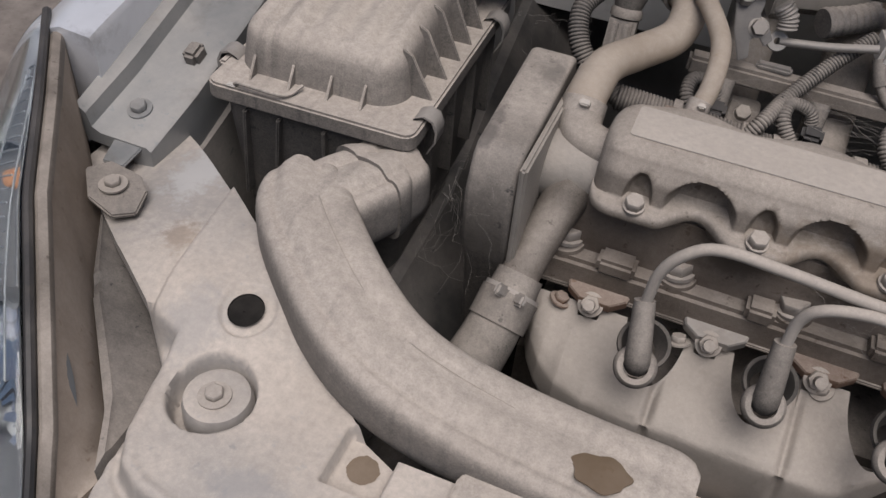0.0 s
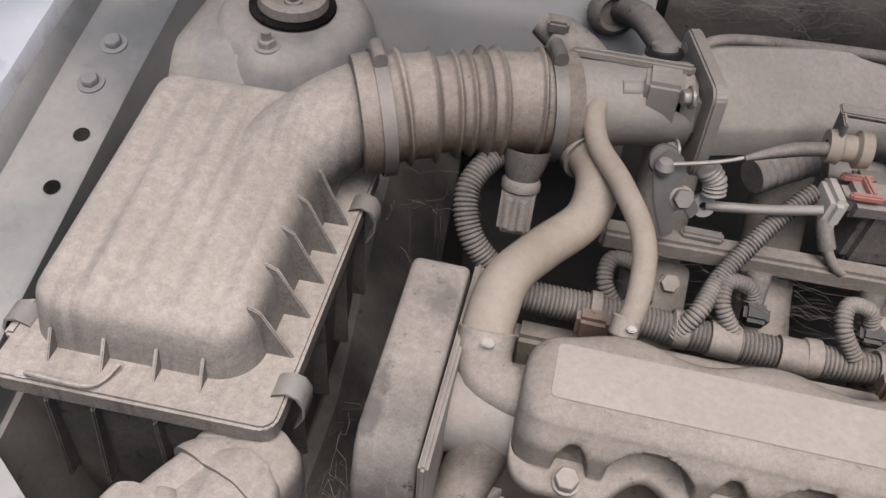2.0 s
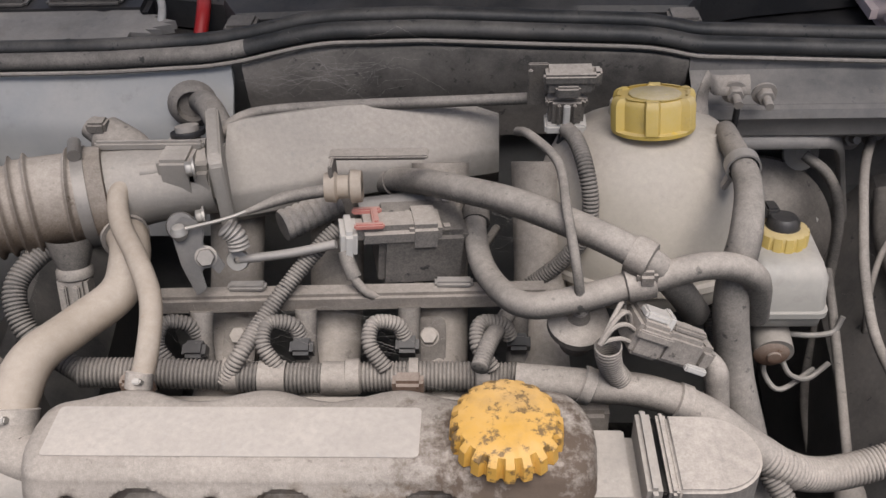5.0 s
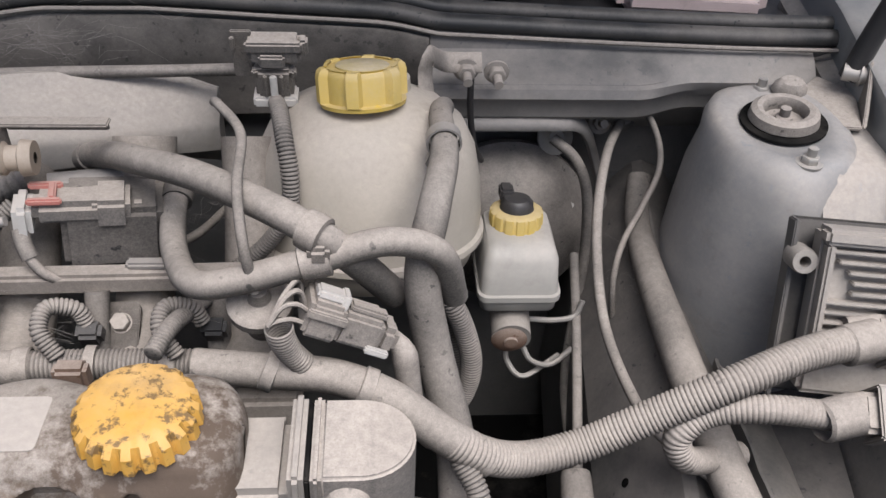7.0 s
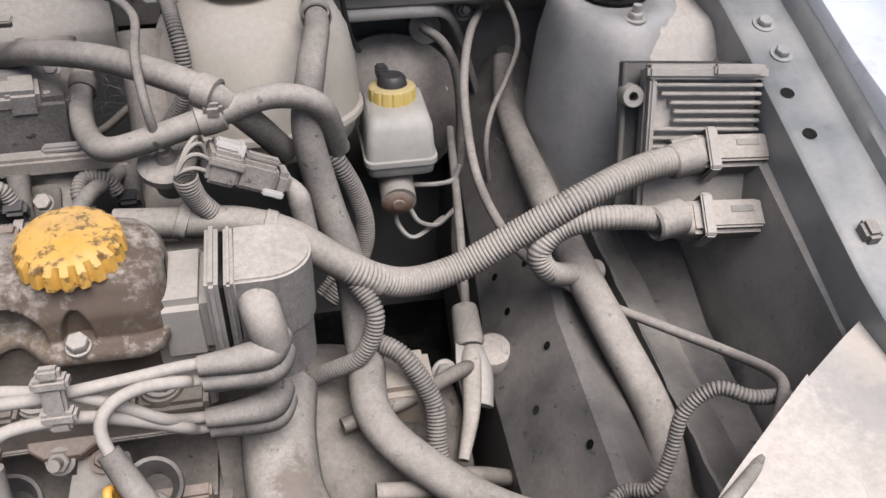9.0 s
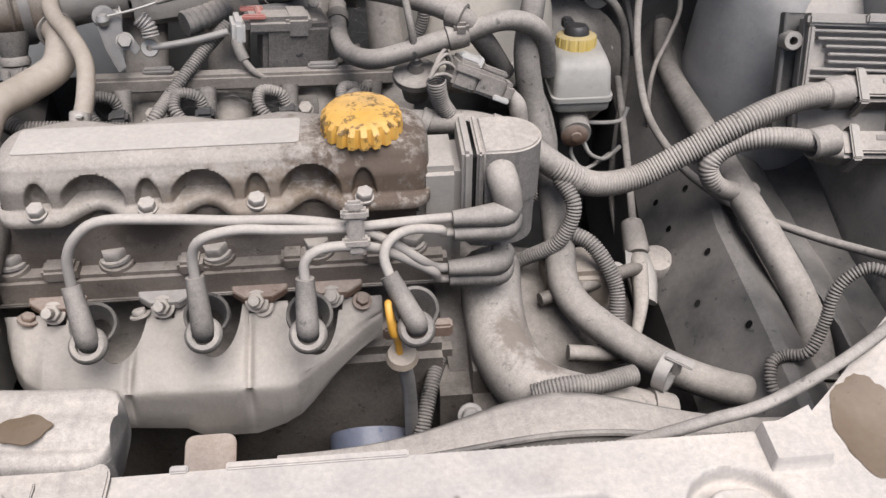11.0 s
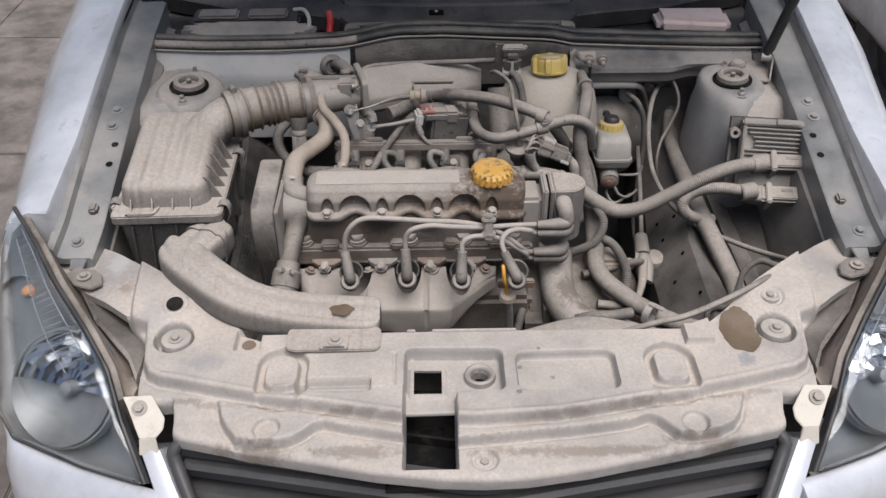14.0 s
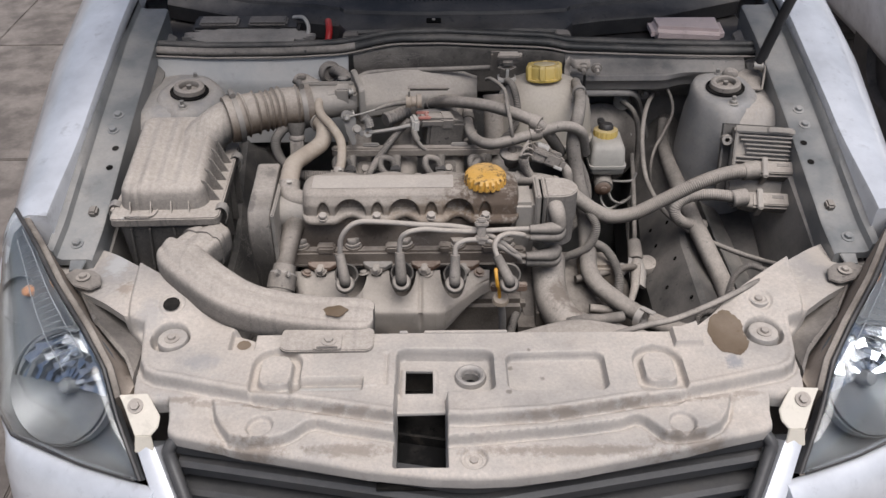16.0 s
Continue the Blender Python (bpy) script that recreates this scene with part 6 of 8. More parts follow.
manifold = thing("intake_manifold", "cast plenum and runners of the intake, dusty", "intake manifold")


def plenum():
    rows = []
    for x, yf, zf, yr, zr in ((-0.180, 0.697, 0.868, 0.745, 0.903), (-0.168, 0.700, 0.868, 0.750, 0.904), (-0.10, 0.725, 0.866, 0.778, 0.899), (-0.03, 0.755, 0.860, 0.803, 0.889), (0.010, 0.778, 0.852, 0.812, 0.880), (0.037, 0.800, 0.842, 0.815, 0.868)):
        rows.append([(x, yf + 0.006, zf - 0.034), (x, yf - 0.001, zf - 0.026), (x, yf - 0.002, zf - 0.006), (x, yf + 0.001, zf - 0.001), (x, yf + 0.006, zf + 0.0035), (x, yr - 0.010, zr - 0.005), (x, yr - 0.003, zr - 0.001), (x, yr + 0.003, zr - 0.003), (x, yr + 0.006, zr - 0.016), (x, yr + 0.006, zf - 0.034), (x, (yf + yr) / 2, zf - 0.042)])
    return loft(rows)


part("plenum", plenum(), ALU, manifold, "smooth plenum lid under dust", smooth=35)
for x in (-0.185, -0.10, -0.012, 0.07):
    part("runner", tube([(x, 0.755, 0.855), (x, 0.72, 0.80), (x, 0.66, 0.745), (x, 0.57, 0.725)], [0.024, 0.022, 0.022, 0.024], 18), RUNM, manifold, "intake runner")
part("head_flange", box(0.39, 0.02, 0.06, 0.004, (-0.08, 0.575, 0.73)), RUNM, manifold)
for x in (-0.172, -0.02):
    lug = part("lug", moved(prism(rounded(0.026, 0.05, 0.006), 0.006, 0.001), pose(x, 0.635, 0.757, 35)), IRON, manifold)
    share(cb, "bolt", pose(x, 0.640, 0.765, 35), manifold)

fuel = thing("fuel_rail", "square fuel rail with four injectors, dusty steel", "fuel rail")
part("rail", moved(box(0.305, 0.017, 0.017, 0.003), look((-0.078, 0.652, 0.797), (-0.078 + 1, 0.652 + 0.085, 0.797 - 0.05)) @ pose(0, 0, 0, 0, 90, 0) @ pose(0, 0, 0, 0, 0, 0)), RUNM, fuel)
for x in (-0.195, -0.115, -0.035, 0.05):
    z = 0.797 - 0.05 * (x + 0.078)
    y = 0.648 + 0.085 * (x + 0.078)
    inj = part("injector", tube([(x, y - 0.004, z - 0.004), (x, y - 0.02, z - 0.03), (x, y - 0.030, z - 0.05)], [0.009, 0.008, 0.010], 14), RUBBER, fuel, "fuel injector")
    part("plug", moved(box(0.018, 0.014, 0.016, 0.003), pose(x, y - 0.034, z - 0.018, 25)), BLACK, inj, "black injector plug")
for x in (-0.16, 0.0):
    part("cap", box(0.03, 0.01, 0.006, 0.002, (x, 0.655 + 0.085 * (x + 0.078), 0.808 - 0.05 * (x + 0.078))), STEEL, fuel)


def hose(name, pts, r, material, label, category="hose", **kw):
    return single(name, tube(pts, r, kw.pop("seg", 16), kw.pop("step", 0.005), **kw), material, label, category, smooth=60)


# rubber hoses
hose("breather_hose", [(-0.289, 0.506, 0.808), (-0.289, 0.520, 0.821), (-0.284, 0.549, 0.832), (-0.267, 0.582, 0.831), (-0.244, 0.612, 0.836), (-0.239, 0.633, 0.849), (-0.245, 0.654, 0.853), (-0.258, 0.674, 0.850)], [0.016, 0.016, 0.0145, 0.0145, 0.0145, 0.015, 0.016], TANHOSE, "thick tan rubber breather hose")
elbow = single("breather_elbow", tube([(-0.250, 0.484, 0.800), (-0.270, 0.488, 0.799), (-0.284, 0.494, 0.802), (-0.289, 0.508, 0.811)], [0.016, 0.0172, 0.0175, 0.0170], 20), TAPE, "grey elbow on the cam cover", "hose elbow")
hc = single("hose_clamp", lathe([(0.0155, -0.007), (0.0178, -0.007), (0.0178, 0.006), (0.0155, 0.007)], 28), TAPE, "dusty clamp round the tan hose", "hose clamp", towards((-0.289, 0.512, 0.814), (0, 0.7, 0.7)))
part("buckle", box(0.008, 0.005, 0.010, 0.001), ZINC, hc, "bright clamp buckle", m=hc.matrix_basis.inverted() @ pose(-0.286, 0.499, 0.827, 40))
hose("vacuum_hose", [(-0.209, 0.532, 0.819), (-0.203, 0.550, 0.839), (-0.206, 0.582, 0.857), (-0.224, 0.616, 0.868), (-0.245, 0.650, 0.873), (-0.250, 0.674, 0.885), (-0.236, 0.691, 0.883), (-0.200, 0.699, 0.880)], 0.0078, TANHOSE, "thin tan vacuum hose")
hc = single("hose_clamp", lathe([(0.0070, -0.006), (0.0092, -0.006), (0.0092, 0.005), (0.0070, 0.006)], 20), TAPE, "small dusty clamp on the vacuum hose", "hose clamp", towards((-0.2075, 0.536, 0.826), (0.1, 0.6, 0.75)))
part("buckle", box(0.006, 0.004, 0.008, 0.001), ZINC, hc, "bright clamp buckle", m=hc.matrix_basis.inverted() @ pose(-0.2045, 0.528, 0.832, 35))
rad_hose = hose("radiator_hose", [(-0.294, 0.414, 0.719), (-0.298, 0.392, 0.700), (-0.306, 0.362, 0.674), (-0.322, 0.325, 0.640), (-0.345, 0.285, 0.60)], [0.0185, 0.0215, 0.0235, 0.024, 0.024], RUBBER, "thick upper radiator hose under dust")
part("cuff", tube([(-0.2965, 0.401, 0.7075), (-0.300, 0.382, 0.692)], 0.0232, 24, 0.004), RUBBER, rad_hose, "thicker rubber cuff at the neck")
single("hose_clamp", join(lathe([(0.0200, -0.005), (0.0222, -0.005), (0.0222, 0.005), (0.0200, 0.005)], 28), moved(box(0.005, 0.016, 0.010, 0.002), pose(0, 0.026, 0, 0, 0, 20)), moved(box(0.005, 0.016, 0.010, 0.002), pose(0.014, 0.022, 0, 0, 0, -45))), STEEL, "spring band clamp on the radiator hose", "hose clamp", towards((-0.2965, 0.400, 0.7065), (-0.15, -0.75, -0.62)))

hose("coolant_hose", [(0.219, 0.762, 0.878), (0.215, 0.735, 0.887), (0.214, 0.672, 0.891), (0.205, 0.626, 0.880), (0.197, 0.605, 0.838), (0.207, 0.593, 0.775), (0.222, 0.566, 0.717), (0.225, 0.516, 0.674), (0.226, 0.470, 0.649), (0.256, 0.429, 0.635), (0.317, 0.383, 0.619), (0.394, 0.363, 0.602), (0.494, 0.360, 0.591)], [0.0085, 0.0095, 0.0110, 0.0125, 0.0135, 0.0145, 0.0155, 0.0155, 0.0155, 0.0155, 0.0155, 0.0155, 0.0155], RUBBER, "long grey coolant hose curving to the radiator")
low_hose = hose("lower_hose", [(0.155, 0.50, 0.66), (0.150, 0.45, 0.655), (0.155, 0.40, 0.64), (0.18, 0.365, 0.625), (0.235, 0.345, 0.615), (0.29, 0.335, 0.60)], 0.029, WETHOSE, "thick lower coolant hose")
part("cuff", tube([(0.272, 0.3385, 0.6055), (0.292, 0.3345, 0.5995)], 0.0315, 24, 0.004), RUBBER, low_hose, "thicker rubber cuff")
hose("brake_vacuum_hose", [(-0.073, 0.763, 0.832), (-0.032, 0.724, 0.858), (0.005, 0.686, 0.876), (0.048, 0.651, 0.887), (0.096, 0.613, 0.890), (0.130, 0.592, 0.883), (0.155, 0.600, 0.853), (0.179, 0.620, 0.809)], 0.0105, RUBBER, "grey rubber vacuum hose", seg=14)
hose("purge_hose", [(0.017, 0.733, 0.836), (0.017, 0.691, 0.827), (0.026, 0.645, 0.826), (0.050, 0.592, 0.843), (0.086, 0.582, 0.856), (0.129, 0.588, 0.866), (0.174, 0.592, 0.877), (0.208, 0.600, 0.860), (0.221, 0.615, 0.811)], 0.0095, RUBBER, "looped grey rubber hose", seg=14)
clip2 = thing("hose_clip", "dusty plastic clip holding two hoses together", "hose clip")
part("band", moved(lathe([(0.0105, -0.008), (0.0132, -0.007), (0.0138, 0.0), (0.0132, 0.007), (0.0105, 0.008)], 24), towards((0.128, 0.593, 0.8835), (0.85, -0.5, -0.2))), TAPE, clip2)
part("band", moved(lathe([(0.0095, -0.010), (0.0122, -0.009), (0.0126, 0.0), (0.0122, 0.009), (0.0095, 0.010)], 24), towards((0.128, 0.588, 0.8658), (1, 0.1, 0.2))), TAPE, clip2)
part("lug", box(0.014, 0.010, 0.012, 0.003, (0.131, 0.581, 0.876)), TAPE, clip2)
hose("fuel_line", [(0.050, 0.727, 0.901), (0.058, 0.700, 0.914), (0.077, 0.666, 0.911), (0.080, 0.615, 0.904), (0.085, 0.584, 0.882), (0.090, 0.578, 0.848)], 0.0035, RUBBER, "thin grey fuel line", seg=10)
hose("wiring_tube", [(-0.195, 0.745, 0.885), (-0.17, 0.772, 0.893), (-0.10, 0.786, 0.892), (0.0, 0.790, 0.893), (0.075, 0.785, 0.898)], 0.005, RUBBER, "grey cable along the bulkhead", seg=10)
reg = thing("pressure_regulator", "round fuel pressure regulator with a thin line", "pressure regulator")
part("can", moved(lathe([(0, 0.012), (0.006, 0.012), (0.008, 0.004), (0.018, 0.003), (0.022, 0.0), (0.022, -0.006), (0.016, -0.01), (0.012, -0.03)], 28), pose(0.090, 0.592, 0.828, 14)), TAPE, reg)

# clamps on the long hoses
part("end_band", moved(lathe([(0.0150, -0.006), (0.0182, -0.006), (0.0182, 0.006), (0.0150, 0.006)], 24), towards((-0.2520, 0.664, 0.852), (-0.5, 0.8, 0.0))), TAPE, bpy.data.objects["breather_hose"], "dusty end band")
part("end_band", moved(lathe([(0.0070, -0.005), (0.0092, -0.005), (0.0092, 0.005), (0.0070, 0.005)], 20), towards((-0.205, 0.698, 0.8803), (1, 0.25, -0.05))), TAPE, bpy.data.objects["vacuum_hose"], "dusty end band")
clampband = lathe([(0.0112, -0.005), (0.0128, -0.005), (0.0128, 0.005), (0.0112, 0.005)], 28)
coolant = bpy.data.objects["coolant_hose"]
part("spring_clamp", moved(join(clampband, box(0.004, 0.012, 0.008, 0.001, (0.004, 0.0165, 0)), box(0.004, 0.012, 0.008, 0.001, (-0.006, 0.0155, 0))), towards((0.2145, 0.690, 0.8915), (0, -1, -0.02), 160)), STEEL, coolant, "spring band clamp")
part("end_band", moved(lathe([(0.0105, -0.006), (0.0122, -0.006), (0.0122, 0.006), (0.0105, 0.006)], 24), towards((-0.055, 0.746, 0.844), (0.7, -0.6, 0.4))), RUBBER, bpy.data.objects["brake_vacuum_hose"], "moulded end of the hose")

part("end_band", moved(lathe([(0.0095, -0.007), (0.0115, -0.007), (0.0115, 0.007), (0.0095, 0.007)], 24), towards((0.017, 0.712, 0.830), (0, 1, 0.2))), RUBBER, bpy.data.objects["purge_hose"], "moulded end of the hose")

# wiring
hose("main_harness", [(-0.274, 0.577, 0.790), (-0.209, 0.584, 0.782), (-0.122, 0.590, 0.771), (-0.037, 0.594, 0.769), (0.040, 0.595, 0.767), (0.070, 0.590, 0.767)], 0.0115, CONDUIT, "corrugated wiring conduit along the cam cover", "wiring harness", rings=0.0030, depth=0.0018)
for x, y, z in ((-0.165, 0.5880, 0.7765), (-0.075, 0.5925, 0.7700), (0.022, 0.5950, 0.7675)):
    part("binding", moved(lathe([(0.0118, -0.006), (0.0134, -0.005), (0.0134, 0.005), (0.0118, 0.006)], 24), towards((x, y, z), (1, 0.07, -0.02))), TAPE, bpy.data.objects["main_harness"], "dusty tape binding")
hose("taped_harness", [(0.046, 0.572, 0.789), (0.096, 0.567, 0.788), (0.139, 0.560, 0.789), (0.175, 0.546, 0.783), (0.207, 0.536, 0.761), (0.242, 0.532, 0.735)], [0.012, 0.012, 0.012, 0.013, 0.013], TAPE, "dusty cloth-taped wiring harness", "wiring harness")
for at in ((0.096, 0.567, 0.788), (0.160, 0.552, 0.787)):
    part("binding", moved(lathe([(0.0120, -0.005), (0.0138, -0.004), (0.0138, 0.004), (0.0120, 0.005)], 20), towards(at, (1, -0.2, -0.35))), DUCTM, bpy.data.objects["taped_harness"], "tape binding")
hose("control_unit_harness", [(0.192, 0.542, 0.770), (0.229, 0.532, 0.746), (0.264, 0.540, 0.725), (0.308, 0.551, 0.724), (0.355, 0.555, 0.748), (0.412, 0.558, 0.780), (0.467, 0.575, 0.790), (0.518, 0.590, 0.787)], [0.013, 0.013, 0.0125, 0.0125, 0.0125, 0.013], TAPE, "thick corrugated harness to the control unit", "wiring harness", rings=0.0034, depth=0.0012)
hose("control_unit_harness", [(0.446, 0.578, 0.678), (0.414, 0.562, 0.692), (0.387, 0.547, 0.713), (0.378, 0.549, 0.736), (0.399, 0.553, 0.755), (0.437, 0.545, 0.766), (0.488, 0.542, 0.760)], 0.0105, TAPE, "taped harness looping to the control unit", "wiring harness", rings=0.0034, depth=0.0008)
hose("conduit", [(-0.270, 0.577, 0.788), (-0.296, 0.590, 0.796), (-0.317, 0.60, 0.815), (-0.325, 0.62, 0.835), (-0.315, 0.645, 0.845), (-0.30, 0.665, 0.845)], 0.009, CONDUIT, "corrugated conduit beside the air hose", "wiring harness", rings=0.0030, depth=0.0016)
for x, top in ((-0.195, 0.012), (-0.115, 0.014), (-0.035, 0.012), (0.045, 0.012)):
    hose("injector_conduit", [(x - 0.014, 0.590, 0.780), (x - 0.026, 0.600, 0.795), (x - 0.024, 0.616, 0.802), (x - 0.008, 0.622, 0.796), (x - 0.002, 0.621, 0.784)], 0.0062, CONDUIT, "thin corrugated conduit to an injector plug", "wiring harness", rings=0.0028, depth=0.0012, seg=12)
hose("sensor_conduit", [(-0.170, 0.580, 0.776), (-0.157, 0.590, 0.794), (-0.144, 0.620, 0.803), (-0.120, 0.652, 0.822), (-0.100, 0.672, 0.837), (-0.090, 0.680, 0.843)], 0.0068, CONDUIT, "corrugated conduit to the red-locked plug", "wiring harness", rings=0.0028, depth=0.0013, seg=12)
hose("sensor_conduit", [(0.02, 0.572, 0.800), (0.028, 0.600, 0.800), (0.040, 0.640, 0.786), (0.058, 0.680, 0.782), (0.083, 0.684, 0.803), (0.102, 0.682, 0.834), (0.105, 0.686, 0.862), (0.101, 0.702, 0.884), (0.096, 0.730, 0.890), (0.091, 0.757, 0.884)], 0.0068, CONDUIT, "corrugated conduit up to the bulkhead plug", "wiring harness", rings=0.0028, depth=0.0013, seg=12)
hose("lower_conduit", [(0.222, 0.528, 0.742), (0.234, 0.508, 0.722), (0.219, 0.501, 0.685), (0.178, 0.516, 0.648), (0.155, 0.501, 0.626), (0.128, 0.478, 0.618), (0.103, 0.445, 0.608), (0.087, 0.403, 0.596), (0.074, 0.362, 0.567), (0.070, 0.345, 0.500)], 0.008, CONDUIT, "corrugated conduit running down past the dipstick", "wiring harness", rings=0.0030, depth=0.0016, seg=12)
hose("lower_conduit", [(0.23, 0.52, 0.685), (0.255, 0.50, 0.68), (0.275, 0.475, 0.65), (0.275, 0.45, 0.62), (0.28, 0.42, 0.59)], 0.0085, CONDUIT, "corrugated conduit to the gearbox", "wiring harness", rings=0.0030, depth=0.0016, seg=12)
hose("rear_conduit", [(0.205, 0.70, 0.775), (0.224, 0.68, 0.751), (0.239, 0.68, 0.713), (0.246, 0.68, 0.673), (0.238, 0.68, 0.632), (0.205, 0.66, 0.60)], 0.0095, CONDUIT, "dark corrugated conduit behind the coolant hose", "wiring harness", rings=0.0030, depth=0.0016, seg=12)
hose("rear_conduit", [(0.200, 0.715, 0.76), (0.216, 0.70, 0.735), (0.229, 0.70, 0.697), (0.234, 0.70, 0.656), (0.229, 0.70, 0.62), (0.20, 0.68, 0.59)], 0.0085, CONDUIT, "dark corrugated conduit behind the coolant hose", "wiring harness", rings=0.0030, depth=0.0016, seg=12)
hose("fan_conduit", [(0.168, 0.335, 0.655), (0.195, 0.335, 0.662), (0.225, 0.338, 0.660), (0.26, 0.350, 0.655)], 0.0095, CONDUIT, "short corrugated conduit above the fan", "wiring harness", rings=0.0030, depth=0.0016, seg=12)
hose("arch_conduit", [(0.532, 0.392, 0.700), (0.512, 0.376, 0.724), (0.487, 0.374, 0.73), (0.464, 0.386, 0.73), (0.443, 0.384, 0.71), (0.433, 0.370, 0.68), (0.419, 0.358, 0.66), (0.402, 0.365, 0.65), (0.389, 0.359, 0.645), (0.389, 0.340, 0.63), (0.416, 0.337, 0.62)], 0.0058, CONDUIT, "corrugated conduit looping by the inner wing", "wiring harness", rings=0.0030, depth=0.0016, seg=12)
hose("bonnet_cable", [(0.408, 0.907, 0.786), (0.381, 0.847, 0.784), (0.361, 0.780, 0.772), (0.356, 0.737, 0.742), (0.357, 0.690, 0.714), (0.363, 0.631, 0.706), (0.380, 0.588, 0.695), (0.425, 0.551, 0.676), (0.480, 0.502, 0.675), (0.512, 0.452, 0.691), (0.522, 0.402, 0.717), (0.501, 0.361, 0.740), (0.443, 0.295, 0.770), (0.373, 0.247, 0.773), (0.304, 0.216, 0.766), (0.261, 0.209, 0.760), (0.220, 0.210, 0.744), (0.182, 0.215, 0.723)], 0.0046, RUBBER, "pale dusty bonnet release cable from bulkhead to lock panel", "cable", seg=10)
hose("servo_cable", [(0.335, 0.879, 0.780), (0.357, 0.863, 0.765), (0.369, 0.848, 0.734), (0.374, 0.840, 0.669), (0.370, 0.826, 0.604), (0.361, 0.788, 0.539), (0.365, 0.727, 0.485)], 0.0055, RUBBER, "dusty hose from the bulkhead valve", "cable", seg=10)
hose("looped_cable", [(0.284, 0.887, 0.850), (0.314, 0.885, 0.849), (0.365, 0.883, 0.842), (0.409, 0.883, 0.822), (0.432, 0.870, 0.791), (0.435, 0.850, 0.764), (0.417, 0.825, 0.736), (0.397, 0.800, 0.714), (0.388, 0.780, 0.685), (0.392, 0.770, 0.64)], 0.0032, RUBBER, "thin cable looping below the scuttle", "cable", seg=8)
hose("inner_pipe", [(0.432, 0.894, 0.726), (0.425, 0.849, 0.699), (0.420, 0.773, 0.697), (0.418, 0.668, 0.699), (0.426, 0.575, 0.687), (0.438, 0.503, 0.670), (0.458, 0.437, 0.633), (0.454, 0.370, 0.602)], [0.012, 0.014, 0.016, 0.016, 0.016, 0.016], RUBBER, "dust-covered pipe along the inner wing")
for at in ((0.243, 0.838, 0.873), (0.269, 0.836, 0.872), (0.386, 0.908, 0.780)):
    single("stud_nut", join(hexbolt(0.0078, 0.010, 1.4), lathe([(0.004, 0.008), (0.004, 0.022), (0, 0.022)], 10)), BOLTM, "dusty steel nut on a bulkhead stud", "nut", towards(at, (0, -0.95, -0.1 if at[0] < 0.3 else 0.5)), group="nuts on the bulkhead")
hose("vent_tube", [(0.247, 0.832, 0.866), (0.249, 0.836, 0.830), (0.256, 0.846, 0.790), (0.266, 0.868, 0.762)], 0.0030, BLACK, "thin black vent tube beside the tank", "tube", seg=8)
single("grommet", lathe([(0.0, 0.010), (0.007, 0.010), (0.010, 0.006), (0.013, 0.0)], 20), DARKP, "small dusty rubber grommet on the bulkhead", "grommet", towards((0.4085, 0.908, 0.786), (0, -0.8, 0.5)))

# small pipe looped under the throttle plug, and the links beside it
loop = hose("vapour_pipe", [(-0.083, 0.663, 0.834), (-0.077, 0.651, 0.819), (-0.063, 0.648, 0.802), (-0.043, 0.666, 0.789), (-0.017, 0.700, 0.777), (0.017, 0.741, 0.769), (0.035, 0.789, 0.761)], 0.0038, TAPE, "thin dusty pipe looped under the throttle plug", "pipe", seg=12)
part("sleeve", tube([(-0.0830, 0.6630, 0.834), (-0.080, 0.656, 0.826), (-0.076, 0.651, 0.818)], 0.0060, 12), RUBBER, loop, "rubber sleeve on the pipe")
rod = hose("throttle_link", [(-0.163, 0.655, 0.833), (-0.125, 0.656, 0.838), (-0.088, 0.657, 0.846)], 0.0036, STEEL, "dull steel throttle link rod", "rod", seg=12)
part("eye", moved(lathe([(0.003, -0.003), (0.008, -0.003), (0.009, 0.0), (0.008, 0.003), (0.003, 0.003)], 20), towards((-0.165, 0.655, 0.833), (0.1, -0.9, 0.4))), ZINC, rod, "pressed eye of the rod")
strut = thing("support_strap", "grey steel strap over the throttle plug", "bracket")
part("strap", tube([(-0.078, 0.716, 0.838), (-0.045, 0.722, 0.838), (-0.012, 0.727, 0.838), (0.000, 0.728, 0.838)], 0.0075, 12, flat=0.35), STEEL, strut)
part("bolt", moved(hexbolt(0.0058, 0.005, 1.4), towards((-0.007, 0.724, 0.841), (0, -0.6, 0.8))), BOLTM, strut)
# plugs and sensors
plug = thing("bulkhead_plug", "pale grey electrical plug on the bulkhead", "connector", pose(0.090, 0.768, 0.903, 8) @ Matrix.Scale(0.88, 4))
part("bracket", join(box(0.018, 0.003, 0.046, 0.001, (-0.026, 0.006, 0.016)), box(0.004, 0.004, 0.012, 0.001, (-0.033, 0.0, 0.030))), TAPE, plug, "dusty steel bracket plate")
part("socket", join(box(0.044, 0.020, 0.022, 0.003, (0.002, 0, 0.026)), box(0.048, 0.008, 0.010, 0.002, (0.002, -0.008, 0.032)), box(0.022, 0.006, 0.012, 0.002, (0.0, -0.012, 0.020)), box(0.008, 0.012, 0.016, 0.002, (0.026, 0, 0.028))), DUCTM, plug)
part("body", join(box(0.032, 0.018, 0.028, 0.003, (0, -0.003, -0.004)), box(0.038, 0.012, 0.008, 0.002, (0, -0.003, 0.004)), box(0.003, 0.005, 0.022, 0.001, (-0.007, -0.013, -0.004)), box(0.003, 0.005, 0.022, 0.001, (0.007, -0.013, -0.004))), TAPE, plug)
part("lock", box(0.038, 0.022, 0.010, 0.002, (0, -0.004, -0.021)), PALE, plug, "cream lock collar")
part("tongue", box(0.006, 0.004, 0.022, 0.001, (0, -0.014, -0.004)), PALE, plug)
